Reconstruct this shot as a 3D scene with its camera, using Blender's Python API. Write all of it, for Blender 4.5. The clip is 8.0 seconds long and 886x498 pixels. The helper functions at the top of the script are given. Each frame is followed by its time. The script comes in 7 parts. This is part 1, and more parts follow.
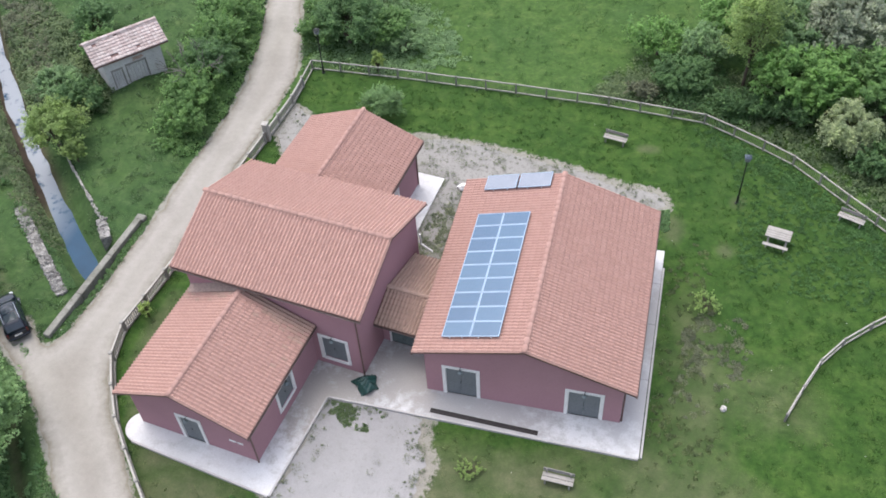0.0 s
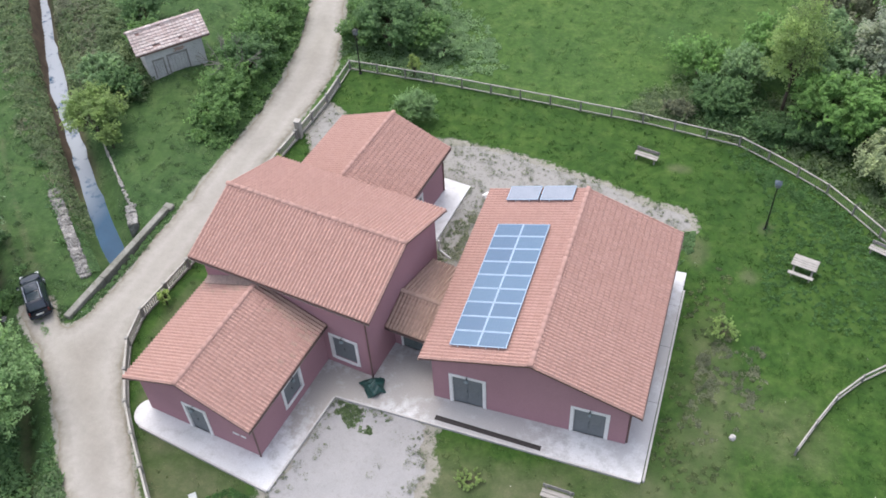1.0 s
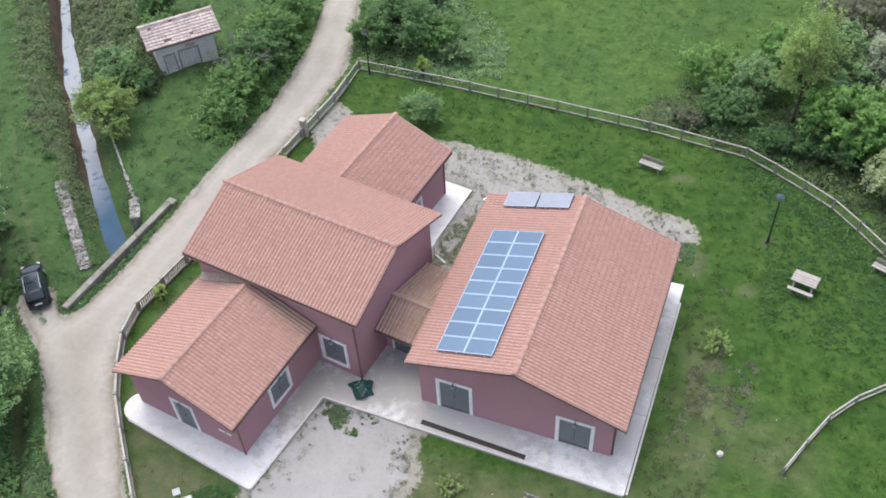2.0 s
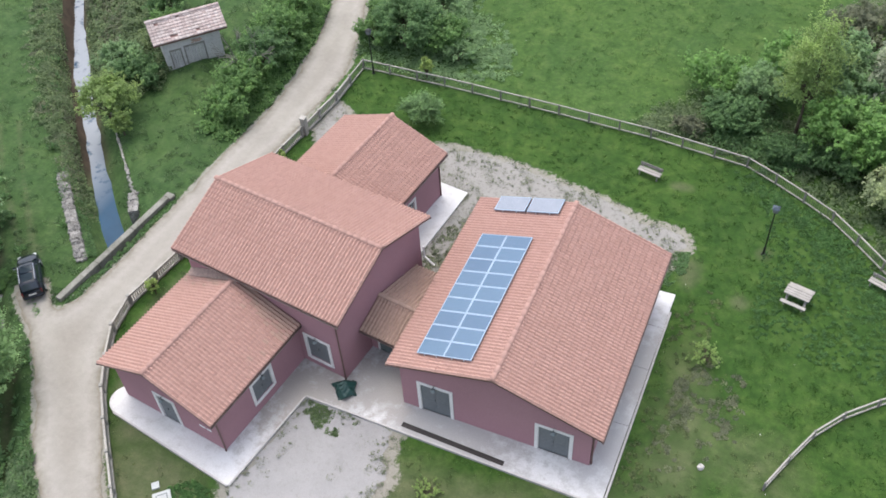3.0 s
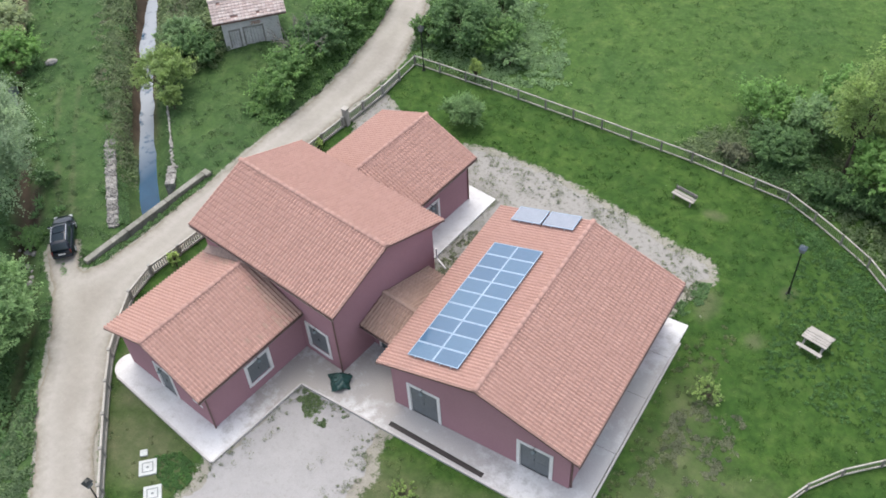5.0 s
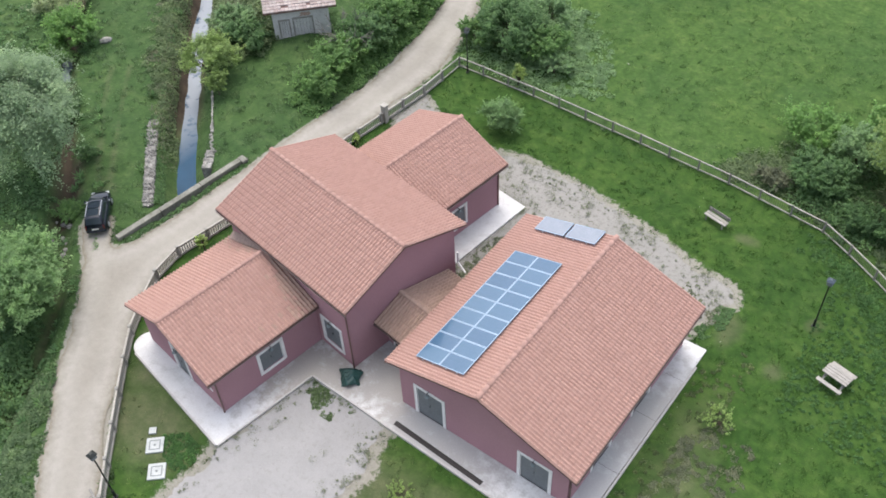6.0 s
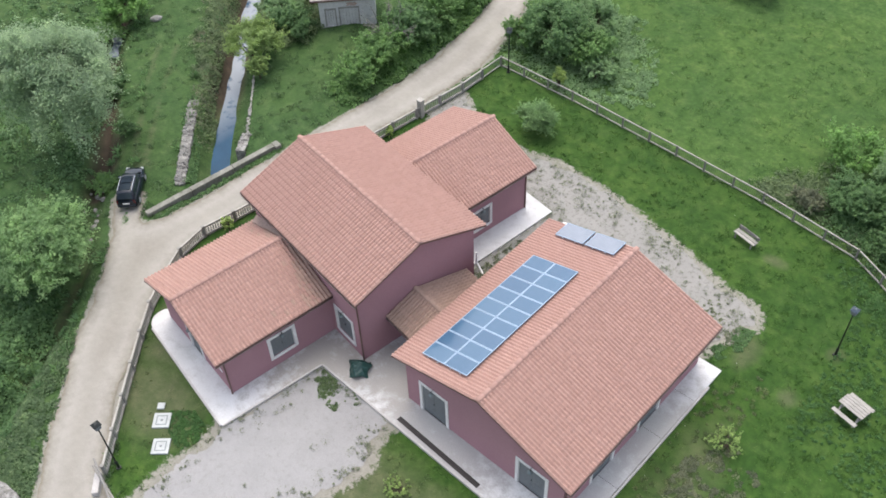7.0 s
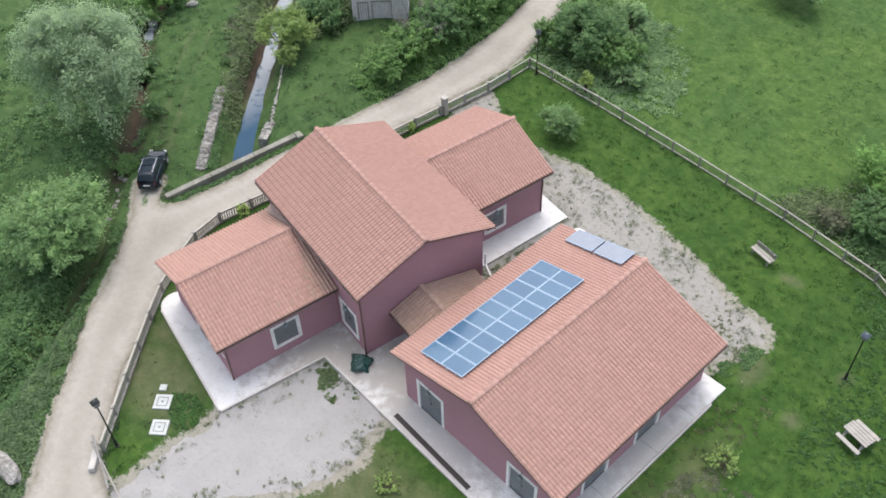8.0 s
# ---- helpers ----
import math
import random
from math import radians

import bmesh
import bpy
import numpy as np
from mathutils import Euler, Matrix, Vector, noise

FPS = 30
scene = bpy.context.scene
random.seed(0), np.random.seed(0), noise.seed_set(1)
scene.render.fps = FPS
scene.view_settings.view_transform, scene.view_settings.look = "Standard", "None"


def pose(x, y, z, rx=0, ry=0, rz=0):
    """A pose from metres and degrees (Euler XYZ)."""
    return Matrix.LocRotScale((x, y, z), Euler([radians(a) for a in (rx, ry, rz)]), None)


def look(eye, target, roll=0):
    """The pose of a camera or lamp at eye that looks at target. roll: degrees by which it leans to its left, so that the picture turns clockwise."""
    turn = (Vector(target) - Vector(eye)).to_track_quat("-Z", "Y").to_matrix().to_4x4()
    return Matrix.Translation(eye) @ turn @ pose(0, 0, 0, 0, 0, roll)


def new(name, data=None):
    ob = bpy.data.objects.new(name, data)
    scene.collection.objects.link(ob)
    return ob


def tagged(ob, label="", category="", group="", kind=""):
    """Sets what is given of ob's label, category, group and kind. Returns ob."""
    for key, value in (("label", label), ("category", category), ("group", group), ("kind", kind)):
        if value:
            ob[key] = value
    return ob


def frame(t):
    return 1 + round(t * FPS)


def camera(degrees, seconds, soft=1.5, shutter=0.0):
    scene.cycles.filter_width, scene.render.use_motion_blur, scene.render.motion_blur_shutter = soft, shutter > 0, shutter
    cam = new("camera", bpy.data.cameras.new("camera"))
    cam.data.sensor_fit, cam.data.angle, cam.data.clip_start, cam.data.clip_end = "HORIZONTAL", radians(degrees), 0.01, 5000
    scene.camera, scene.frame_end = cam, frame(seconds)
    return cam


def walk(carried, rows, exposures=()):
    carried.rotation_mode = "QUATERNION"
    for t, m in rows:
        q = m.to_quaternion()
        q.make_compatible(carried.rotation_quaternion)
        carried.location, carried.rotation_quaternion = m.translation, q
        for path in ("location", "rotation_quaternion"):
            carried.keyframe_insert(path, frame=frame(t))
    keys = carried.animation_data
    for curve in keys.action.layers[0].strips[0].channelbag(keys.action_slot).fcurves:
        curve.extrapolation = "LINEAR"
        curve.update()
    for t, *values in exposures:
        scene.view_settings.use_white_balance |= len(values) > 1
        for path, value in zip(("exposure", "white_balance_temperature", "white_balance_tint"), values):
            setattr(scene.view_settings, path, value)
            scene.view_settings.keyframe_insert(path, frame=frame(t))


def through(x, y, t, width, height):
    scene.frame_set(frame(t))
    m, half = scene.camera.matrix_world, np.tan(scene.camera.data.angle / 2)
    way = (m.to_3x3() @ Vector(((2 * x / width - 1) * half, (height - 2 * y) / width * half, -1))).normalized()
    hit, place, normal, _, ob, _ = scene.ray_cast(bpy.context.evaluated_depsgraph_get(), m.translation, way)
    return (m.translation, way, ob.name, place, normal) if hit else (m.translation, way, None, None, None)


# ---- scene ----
import mathutils.geometry

cam = camera(50.03, 8.0, soft=1.7)
EXPOSURE = 1.33
UNIT = 1.17  # metres to one unit of the plan: the solar panels are 1.65 m long, the car 3.8 m
PATH = [
    (0.0, (9.331, -24.675, 39.217), (5.434, -11.737, 24.472), -4.10),
    (0.5, (10.051, -24.380, 39.136), (5.568, -11.570, 24.446), -3.81),
    (1.0, (10.832, -24.045, 39.132), (5.930, -11.324, 24.499), -3.61),
    (1.5, (11.661, -23.587, 39.176), (6.473, -10.978, 24.544), -3.73),
    (3.0, (14.420, -22.035, 39.122), (8.322, -9.836, 24.494), -4.19),
    (3.5, (15.415, -21.471, 39.097), (9.140, -9.376, 24.457), -4.58),
    (4.0, (16.224, -20.959, 39.051), (9.545, -9.072, 24.419), -4.43),
    (4.5, (17.038, -20.373, 39.050), (9.802, -8.797, 24.432), -4.21),
    (6.0, (19.219, -18.495, 39.125), (10.483, -7.949, 24.548), -3.22),
    (6.5, (19.889, -17.826, 39.060), (10.660, -7.711, 24.482), -2.86),
    (7.0, (20.513, -17.117, 39.021), (10.928, -7.368, 24.425), -2.60),
    (7.5, (21.072, -16.461, 38.971), (11.175, -7.038, 24.368), -2.37),
    (8.0, (21.668, -15.692, 38.967), (11.459, -6.639, 24.344), -2.19),
]
walk(cam, [(t, look(Vector(eye) * UNIT, Vector(target) * UNIT, roll)) for t, eye, target, roll in PATH],
     exposures=[(0.0, EXPOSURE, 6340, 13.5), (1.5, EXPOSURE, 6360, 13.5), (3.0, EXPOSURE, 6430, 12.0), (4.5, EXPOSURE, 6500, 11.0), (8.0, EXPOSURE, 6540, 11.0)])

# world, sun and exposure: a high, even overcast
SUN_DIR = Vector((-0.26, 0.24, 0.93)).normalized()
world = bpy.data.worlds.new("overcast_sky")
scene.world = world
world.use_nodes = True
wn = world.node_tree
wn.nodes.clear()
sky = wn.nodes.new("ShaderNodeTexSky")
sky.sky_type = "NISHITA"
sky.sun_disc = False
sky.sun_elevation = math.asin(SUN_DIR.z)
sky.sun_rotation = math.atan2(SUN_DIR.x, SUN_DIR.y)
sky.air_density, sky.dust_density, sky.ozone_density = 1.0, 4.0, 1.0
soft_sky = wn.nodes.new("ShaderNodeHueSaturation")
soft_sky.inputs["Saturation"].default_value = 0.58
wbg = wn.nodes.new("ShaderNodeBackground")
wbg.inputs["Strength"].default_value = 0.158
wout = wn.nodes.new("ShaderNodeOutputWorld")
wn.links.new(sky.outputs[0], soft_sky.inputs["Color"])
wn.links.new(soft_sky.outputs[0], wbg.inputs[0])
wn.links.new(wbg.outputs[0], wout.inputs[0])
sun_data = bpy.data.lights.new("sun", "SUN")
sun_data.energy, sun_data.angle, sun_data.color = 0.62, radians(60), (1.0, 0.97, 0.93)
sun = new("sun", sun_data)
sun.matrix_world = look(SUN_DIR * 60, (0, 0, 0))

# ---------------------------------------------------------------- materials


def tree_of(name):
    m = bpy.data.materials.new(name)
    m.use_nodes = True
    t = m.node_tree
    return m, t, t.nodes["Principled BSDF"]


def noise_node(t, scale, detail=4.0, rough=0.6, coords=None, kind="Object"):
    if coords is None:
        tc = t.nodes.new("ShaderNodeTexCoord")
        coords = tc.outputs[kind]
    n = t.nodes.new("ShaderNodeTexNoise")
    n.inputs["Scale"].default_value = scale
    n.inputs["Detail"].default_value = detail
    n.inputs["Roughness"].default_value = rough
    t.links.new(coords, n.inputs["Vector"])
    return n


def ramp(t, src, stops):
    r = t.nodes.new("ShaderNodeValToRGB")
    while len(r.color_ramp.elements) < len(stops):
        r.color_ramp.elements.new(0.5)
    for e, (p, c) in zip(r.color_ramp.elements, stops):
        e.position = p
        e.color = (*c, 1) if len(c) == 3 else c
    t.links.new(src, r.inputs[0])
    return r


def mix(t, fac, a, b, blend="MIX"):
    m = t.nodes.new("ShaderNodeMix")
    m.data_type, m.blend_type = "RGBA", blend
    if isinstance(fac, float):
        m.inputs["Factor"].default_value = fac
    else:
        t.links.new(fac, m.inputs["Factor"])
    for slot, v in (("A", a), ("B", b)):
        sock = [i for i in m.inputs if i.name == slot and i.type == "RGBA"][0]
        if isinstance(v, tuple):
            sock.default_value = (*v, 1)
        else:
            t.links.new(v, sock)
    return [o for o in m.outputs if o.type == "RGBA"][0]


def bump(t, bsdf, src, strength, distance):
    b = t.nodes.new("ShaderNodeBump")
    b.inputs["Strength"].default_value, b.inputs["Distance"].default_value = strength, distance
    t.links.new(src, b.inputs["Height"])
    t.links.new(b.outputs[0], bsdf.inputs["Normal"])


def surface(name, dark, light, coarse=0.6, fine=14.0, rough=0.8, metal=0.0, relief=0.3, depth=0.01, stain=None, kind="Object", spec=0.5, grit=1.0):
    """A two-scale mottled surface: a slow drift between two tones, a fine grain, an optional stain tone and a bump."""
    m, t, p = tree_of(name)
    slow, grain = noise_node(t, coarse, 5, 0.6, kind=kind), noise_node(t, fine, 4, 0.65, kind=kind)
    col = ramp(t, slow.outputs[0], [(0.3, dark), (0.7, light)]).outputs[0]
    g = ramp(t, grain.outputs[0], [(0.3, (1 - 0.2 * grit,) * 3), (0.7, (1 + 0.12 * grit,) * 3)]).outputs[0]
    col = mix(t, 1.0, col, g, "MULTIPLY")
    if stain:
        s = noise_node(t, coarse * 2.7 + 0.3, 7, 0.72, kind=kind)
        col = mix(t, ramp(t, s.outputs[0], [(0.52, (0, 0, 0)), (0.72, (1, 1, 1))]).outputs[0], col, stain)
    t.links.new(col, p.inputs["Base Color"])
    p.inputs["Roughness"].default_value, p.inputs["Metallic"].default_value = rough, metal
    p.inputs["Specular IOR Level"].default_value = spec
    bump(t, p, grain.outputs[0], relief, depth)
    return m


PLASTER = surface("wall_plaster", (0.305, 0.171, 0.192), (0.339, 0.192, 0.213), 0.35, 22, 0.9, relief=0.25, spec=0.25, grit=0.5)
KERB = surface("kerb_concrete", (0.359, 0.343, 0.328), (0.452, 0.437, 0.413), 0.8, 16, 0.9, spec=0.25)
FENCE = surface("fence_concrete", (0.273, 0.261, 0.234), (0.367, 0.355, 0.320), 0.7, 14, 0.9, stain=(0.211, 0.195, 0.164), spec=0.25)
POST = surface("dull_fence_post", (0.156, 0.148, 0.136), (0.226, 0.218, 0.199), 0.9, 14, 0.9, spec=0.25)
WIRE = surface("grey_fence_mesh", (0.101, 0.101, 0.090), (0.148, 0.144, 0.129), 1.5, 20, 0.8, spec=0.3)
WHITE = surface("white_stone_frame", (0.602, 0.593, 0.576), (0.705, 0.697, 0.679), 1.5, 20, 0.7, relief=0.1)
SHUTTER = surface("slate_painted_door", (0.117, 0.131, 0.139), (0.139, 0.153, 0.160), 1.2, 12, 0.5, relief=0.1)
MORTAR = surface("tan_mortar", (0.262, 0.192, 0.165), (0.335, 0.250, 0.215), 1.2, 12, 0.9, relief=0.4, stain=(0.190, 0.150, 0.120), spec=0.25)
DARKMETAL = surface("brown_painted_metal", (0.133, 0.076, 0.066), (0.172, 0.100, 0.087), 2, 30, 0.5, 0.3, relief=0.05)
GUTTER = surface("weathered_gutter", (0.176, 0.132, 0.117), (0.217, 0.170, 0.152), 2, 30, 0.6, 0.2, relief=0.05)
IRON = surface("lamp_iron", (0.012, 0.015, 0.014), (0.023, 0.027, 0.025), 3, 40, 0.5, 0.4, relief=0.08)
WOOD = surface("weathered_bench_wood", (0.217, 0.205, 0.185), (0.294, 0.281, 0.256), 2.0, 25, 0.85, relief=0.3)
PALESTONE = surface("bleached_lime_stone", (0.201, 0.197, 0.185), (0.325, 0.319, 0.300), 1.3, 6, 0.95, relief=0.9, depth=0.05, stain=(0.118, 0.118, 0.099), spec=0.2)
OLDSTONE = surface("old_lime_stone", (0.117, 0.113, 0.101), (0.328, 0.320, 0.304), 3.6, 8, 0.95, relief=0.9, depth=0.05, stain=(0.066, 0.066, 0.047), spec=0.2)
HUTWALL = surface("old_grey_render", (0.416, 0.413, 0.402), (0.496, 0.493, 0.483), 0.8, 10, 0.95, relief=0.3, stain=(0.242, 0.235, 0.215), spec=0.2)
OLDWOOD = surface("grey_old_door_wood", (0.172, 0.164, 0.148), (0.265, 0.257, 0.242), 2, 20, 0.9, relief=0.4)
OLDCON = surface("weathered_concrete", (0.195, 0.191, 0.176), (0.289, 0.281, 0.261), 0.9, 10, 0.95, relief=0.5, stain=(0.140, 0.140, 0.109), spec=0.2)
MOSSY = surface("mossy_parapet_concrete", (0.135, 0.135, 0.113), (0.236, 0.232, 0.206), 1.6, 9, 0.95, relief=0.7, stain=(0.077, 0.088, 0.053), spec=0.2)
TARP = surface("dark_green_tarpaulin", (0.006, 0.035, 0.030), (0.011, 0.055, 0.045), 2.5, 9, 0.45, relief=0.4, depth=0.03)
BARK = surface("grey_bark", (0.055, 0.043, 0.031), (0.109, 0.090, 0.070), 2, 12, 0.95, relief=0.8, depth=0.03, spec=0.2)
ALU = surface("pale_aluminium", (0.484, 0.515, 0.546), (0.562, 0.593, 0.624), 3, 40, 0.4, 0.6, relief=0.02)
PANEL_RIM = surface("anodised_panel_rim", (0.229, 0.310, 0.399), (0.273, 0.359, 0.453), 3, 40, 0.45, 0.3, relief=0.02)


def slab_material():
    """Pale concrete with brown damp dirt lying where water gathers in the inner corner and by the entrance."""
    m, t, p = tree_of("pavement_concrete")
    geo = t.nodes.new("ShaderNodeNewGeometry")
    pos = geo.outputs["Position"]
    slow, mid, grain = noise_node(t, 0.4, 5, 0.6, pos), noise_node(t, 1.6, 7, 0.7, pos), noise_node(t, 14, 4, 0.65, pos)
    col = ramp(t, slow.outputs[0], [(0.3, (0.468, 0.470, 0.464)), (0.7, (0.562, 0.563, 0.558))]).outputs[0]
    col = mix(t, ramp(t, mid.outputs[0], [(0.46, (0, 0, 0)), (0.70, (0.6, 0.6, 0.6))]).outputs[0], col, (0.312, 0.300, 0.285))
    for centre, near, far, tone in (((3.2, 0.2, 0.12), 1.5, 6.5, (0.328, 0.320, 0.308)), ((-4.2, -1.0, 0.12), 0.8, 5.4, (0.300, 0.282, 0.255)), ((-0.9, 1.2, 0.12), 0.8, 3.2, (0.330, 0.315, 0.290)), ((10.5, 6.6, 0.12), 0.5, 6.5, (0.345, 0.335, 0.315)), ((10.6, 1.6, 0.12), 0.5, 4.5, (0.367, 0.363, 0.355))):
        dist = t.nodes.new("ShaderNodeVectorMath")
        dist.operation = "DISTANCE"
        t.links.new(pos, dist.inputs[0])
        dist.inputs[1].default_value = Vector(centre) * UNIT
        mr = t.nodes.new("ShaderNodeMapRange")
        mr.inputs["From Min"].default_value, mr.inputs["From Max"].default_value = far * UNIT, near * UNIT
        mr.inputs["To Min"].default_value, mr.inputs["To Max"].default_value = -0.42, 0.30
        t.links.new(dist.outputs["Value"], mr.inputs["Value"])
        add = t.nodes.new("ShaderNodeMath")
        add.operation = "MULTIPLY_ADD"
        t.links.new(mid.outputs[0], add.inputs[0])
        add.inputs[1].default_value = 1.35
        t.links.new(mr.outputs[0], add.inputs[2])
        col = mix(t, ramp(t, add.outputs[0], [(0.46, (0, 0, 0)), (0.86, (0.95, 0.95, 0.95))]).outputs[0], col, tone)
    col = mix(t, 1.0, col, ramp(t, grain.outputs[0], [(0.3, (0.9, 0.9, 0.9)), (0.7, (1.07, 1.07, 1.07))]).outputs[0], "MULTIPLY")
    t.links.new(col, p.inputs["Base Color"])
    p.inputs["Roughness"].default_value = 0.9
    p.inputs["Specular IOR Level"].default_value = 0.25
    bump(t, p, grain.outputs[0], 0.2, 0.01)
    return m


def gravel_material(name, light, dark, amount):
    """Pale crushed stone with darker trodden and mossy flecks."""
    m, t, p = tree_of(name)
    geo = t.nodes.new("ShaderNodeNewGeometry")
    pos = geo.outputs["Position"]
    slow, fleck, grain = noise_node(t, 0.5, 5, 0.6, pos), noise_node(t, 3.2, 6, 0.72, pos), noise_node(t, 22, 4, 0.7, pos)
    col = ramp(t, slow.outputs[0], [(0.3, tuple(c * 0.88 for c in light)), (0.7, light)]).outputs[0]
    col = mix(t, ramp(t, fleck.outputs[0], [(0.52, (0, 0, 0)), (0.66, (amount,) * 3)]).outputs[0], col, dark)
    col = mix(t, 1.0, col, ramp(t, grain.outputs[0], [(0.3, (0.88, 0.88, 0.88)), (0.7, (1.08, 1.08, 1.08))]).outputs[0], "MULTIPLY")
    t.links.new(col, p.inputs["Base Color"])
    p.inputs["Roughness"].default_value = 0.95
    p.inputs["Specular IOR Level"].default_value = 0.2
    bump(t, p, grain.outputs[0], 0.4, 0.02)
    return m


def tile_material(name, tones, moss=0.35):
    """Fired clay: each tile has a tone of its own, with a soft soot and lichen layer over many tiles."""
    m, t, p = tree_of(name)
    oi, geo = t.nodes.new("ShaderNodeObjectInfo"), t.nodes.new("ShaderNodeNewGeometry")
    add = t.nodes.new("ShaderNodeMath")
    add.operation = "ADD"
    t.links.new(oi.outputs["Random"], add.inputs[0])
    t.links.new(geo.outputs["Random Per Island"], add.inputs[1])
    fr = t.nodes.new("ShaderNodeMath")
    fr.operation = "FRACT"
    t.links.new(add.outputs[0], fr.inputs[0])
    col = ramp(t, fr.outputs[0], [(0.0, tones[0]), (0.5, tones[1]), (1.0, tones[2])]).outputs[0]
    slow = noise_node(t, 0.45, 6, 0.65, coords=geo.outputs["Position"])
    col = mix(t, ramp(t, slow.outputs[0], [(0.45, (0, 0, 0)), (0.75, (moss, moss, moss))]).outputs[0], col, tones[3])
    grain = noise_node(t, 30, 4, 0.7, coords=geo.outputs["Position"])
    col = mix(t, 1.0, col, ramp(t, grain.outputs[0], [(0.3, (0.86, 0.86, 0.86)), (0.7, (1.1, 1.1, 1.1))]).outputs[0], "MULTIPLY")
    t.links.new(col, p.inputs["Base Color"])
    p.inputs["Roughness"].default_value = 0.85
    p.inputs["Specular IOR Level"].default_value = 0.3
    bump(t, p, grain.outputs[0], 0.2, 0.01)
    return m


def road_material():
    """Dusty limestone lane: two paler wheel tracks, a darker crown with a little grass, and soft earthy margins."""
    m, t, p = tree_of("dusty_gravel_road")
    geo, att = t.nodes.new("ShaderNodeNewGeometry"), t.nodes.new("ShaderNodeAttribute")
    pos = geo.outputs["Position"]
    att.attribute_name = "edge"
    slow, mid, grain = noise_node(t, 0.3, 5, 0.6, pos), noise_node(t, 2.2, 6, 0.7, pos), noise_node(t, 18, 4, 0.65, pos)
    wide = t.nodes.new("ShaderNodeMath")
    wide.operation = "MULTIPLY_ADD"
    t.links.new(mid.outputs[0], wide.inputs[0])
    wide.inputs[1].default_value = 0.22
    t.links.new(att.outputs["Fac"], wide.inputs[2])
    col = ramp(t, wide.outputs[0], [(0.10, (0.160, 0.146, 0.115)), (0.22, (0.231, 0.219, 0.192)), (0.40, (0.264, 0.252, 0.226)), (0.58, (0.248, 0.236, 0.209)), (0.80, (0.227, 0.213, 0.187))]).outputs[0]
    col = mix(t, 1.0, col, ramp(t, slow.outputs[0], [(0.3, (0.92, 0.91, 0.90)), (0.7, (1.07, 1.07, 1.06))]).outputs[0], "MULTIPLY")
    col = mix(t, 1.0, col, ramp(t, mid.outputs[0], [(0.3, (0.92, 0.92, 0.91)), (0.7, (1.07, 1.07, 1.08))]).outputs[0], "MULTIPLY")
    col = mix(t, 1.0, col, ramp(t, grain.outputs[0], [(0.3, (0.92, 0.92, 0.92)), (0.7, (1.06, 1.06, 1.06))]).outputs[0], "MULTIPLY")
    t.links.new(col, p.inputs["Base Color"])
    p.inputs["Roughness"].default_value = 0.95
    p.inputs["Specular IOR Level"].default_value = 0.2
    bump(t, p, grain.outputs[0], 0.3, 0.02)
    return m


ROAD = road_material()
PAVING = slab_material()
GRAVEL = gravel_material("yard_gravel", (0.260, 0.257, 0.253), (0.196, 0.194, 0.182), 0.55)
REAR_GRAVEL = gravel_material("rear_gravel", (0.235, 0.230, 0.214), (0.099, 0.102, 0.077), 0.95)
TILE = tile_material("clay_roof_tile", [(0.318, 0.195, 0.161), (0.333, 0.205, 0.171), (0.349, 0.219, 0.183), (0.303, 0.190, 0.152)], 0.22)
TILE_OLD = tile_material("browned_roof_tile", [(0.283, 0.194, 0.152), (0.305, 0.210, 0.166), (0.327, 0.226, 0.180), (0.234, 0.171, 0.128)], 0.5)
# browner tile that carries eave shade in its colour as well as staining
TILE_SHADE_STAIN = tile_material("shaded_stained_tile", [(0.305, 0.204, 0.163), (0.319, 0.216, 0.173), (0.333, 0.226, 0.182), (0.259, 0.179, 0.140)], 0.5)
TILE_HUT = tile_material("bleached_hut_tile", [(0.335, 0.266, 0.246), (0.394, 0.326, 0.302), (0.452, 0.395, 0.369), (0.218, 0.197, 0.176)], 0.6)

# ---------------------------------------------------------------- mesh helpers


def link_mesh(name, verts, faces, material, smooth=False):
    me = bpy.data.meshes.new(name)
    me.from_pydata([tuple(v) for v in verts], [], faces)
    me.materials.append(material)
    if smooth:
        me.polygons.foreach_set("use_smooth", [True] * len(me.polygons))
    me.update()
    return me


def fix_normals(bm):
    bmesh.ops.recalc_face_normals(bm, faces=bm.faces)


def to_mesh(name, bm, material):
    fix_normals(bm)
    me = bpy.data.meshes.new(name)
    bm.to_mesh(me)
    bm.free()
    me.materials.append(material)
    return me


def part(name, bm, material, parent, label=""):
    ob = new(name, to_mesh(name, bm, material) if isinstance(bm, bmesh.types.BMesh) else bm)
    ob.parent = parent
    return tagged(ob, label)


def thing(name, m, label, category, group="", kind=""):
    ob = new(name)
    ob.empty_display_size = 0.2
    ob.matrix_world = m
    return tagged(ob, label, category, group, kind)


def box(bm, x0, x1, y0, y1, z0, z1, bevel=0.0, m=None):
    r = bmesh.ops.create_cube(bm, size=1.0)
    vs = r["verts"]
    for v in vs:
        v.co = Vector((x0 + (v.co.x + 0.5) * (x1 - x0), y0 + (v.co.y + 0.5) * (y1 - y0), z0 + (v.co.z + 0.5) * (z1 - z0)))
    if bevel:
        es = list({e for v in vs for e in v.link_edges})
        out = bmesh.ops.bevel(bm, geom=es, offset=bevel, segments=1, affect="EDGES", profile=0.5)
        vs = list({v for f in out["faces"] for v in f.verts} | {v for v in vs if v.is_valid})
    if m is not None:
        bmesh.ops.transform(bm, matrix=m, verts=[v for v in vs if v.is_valid])
    return bm


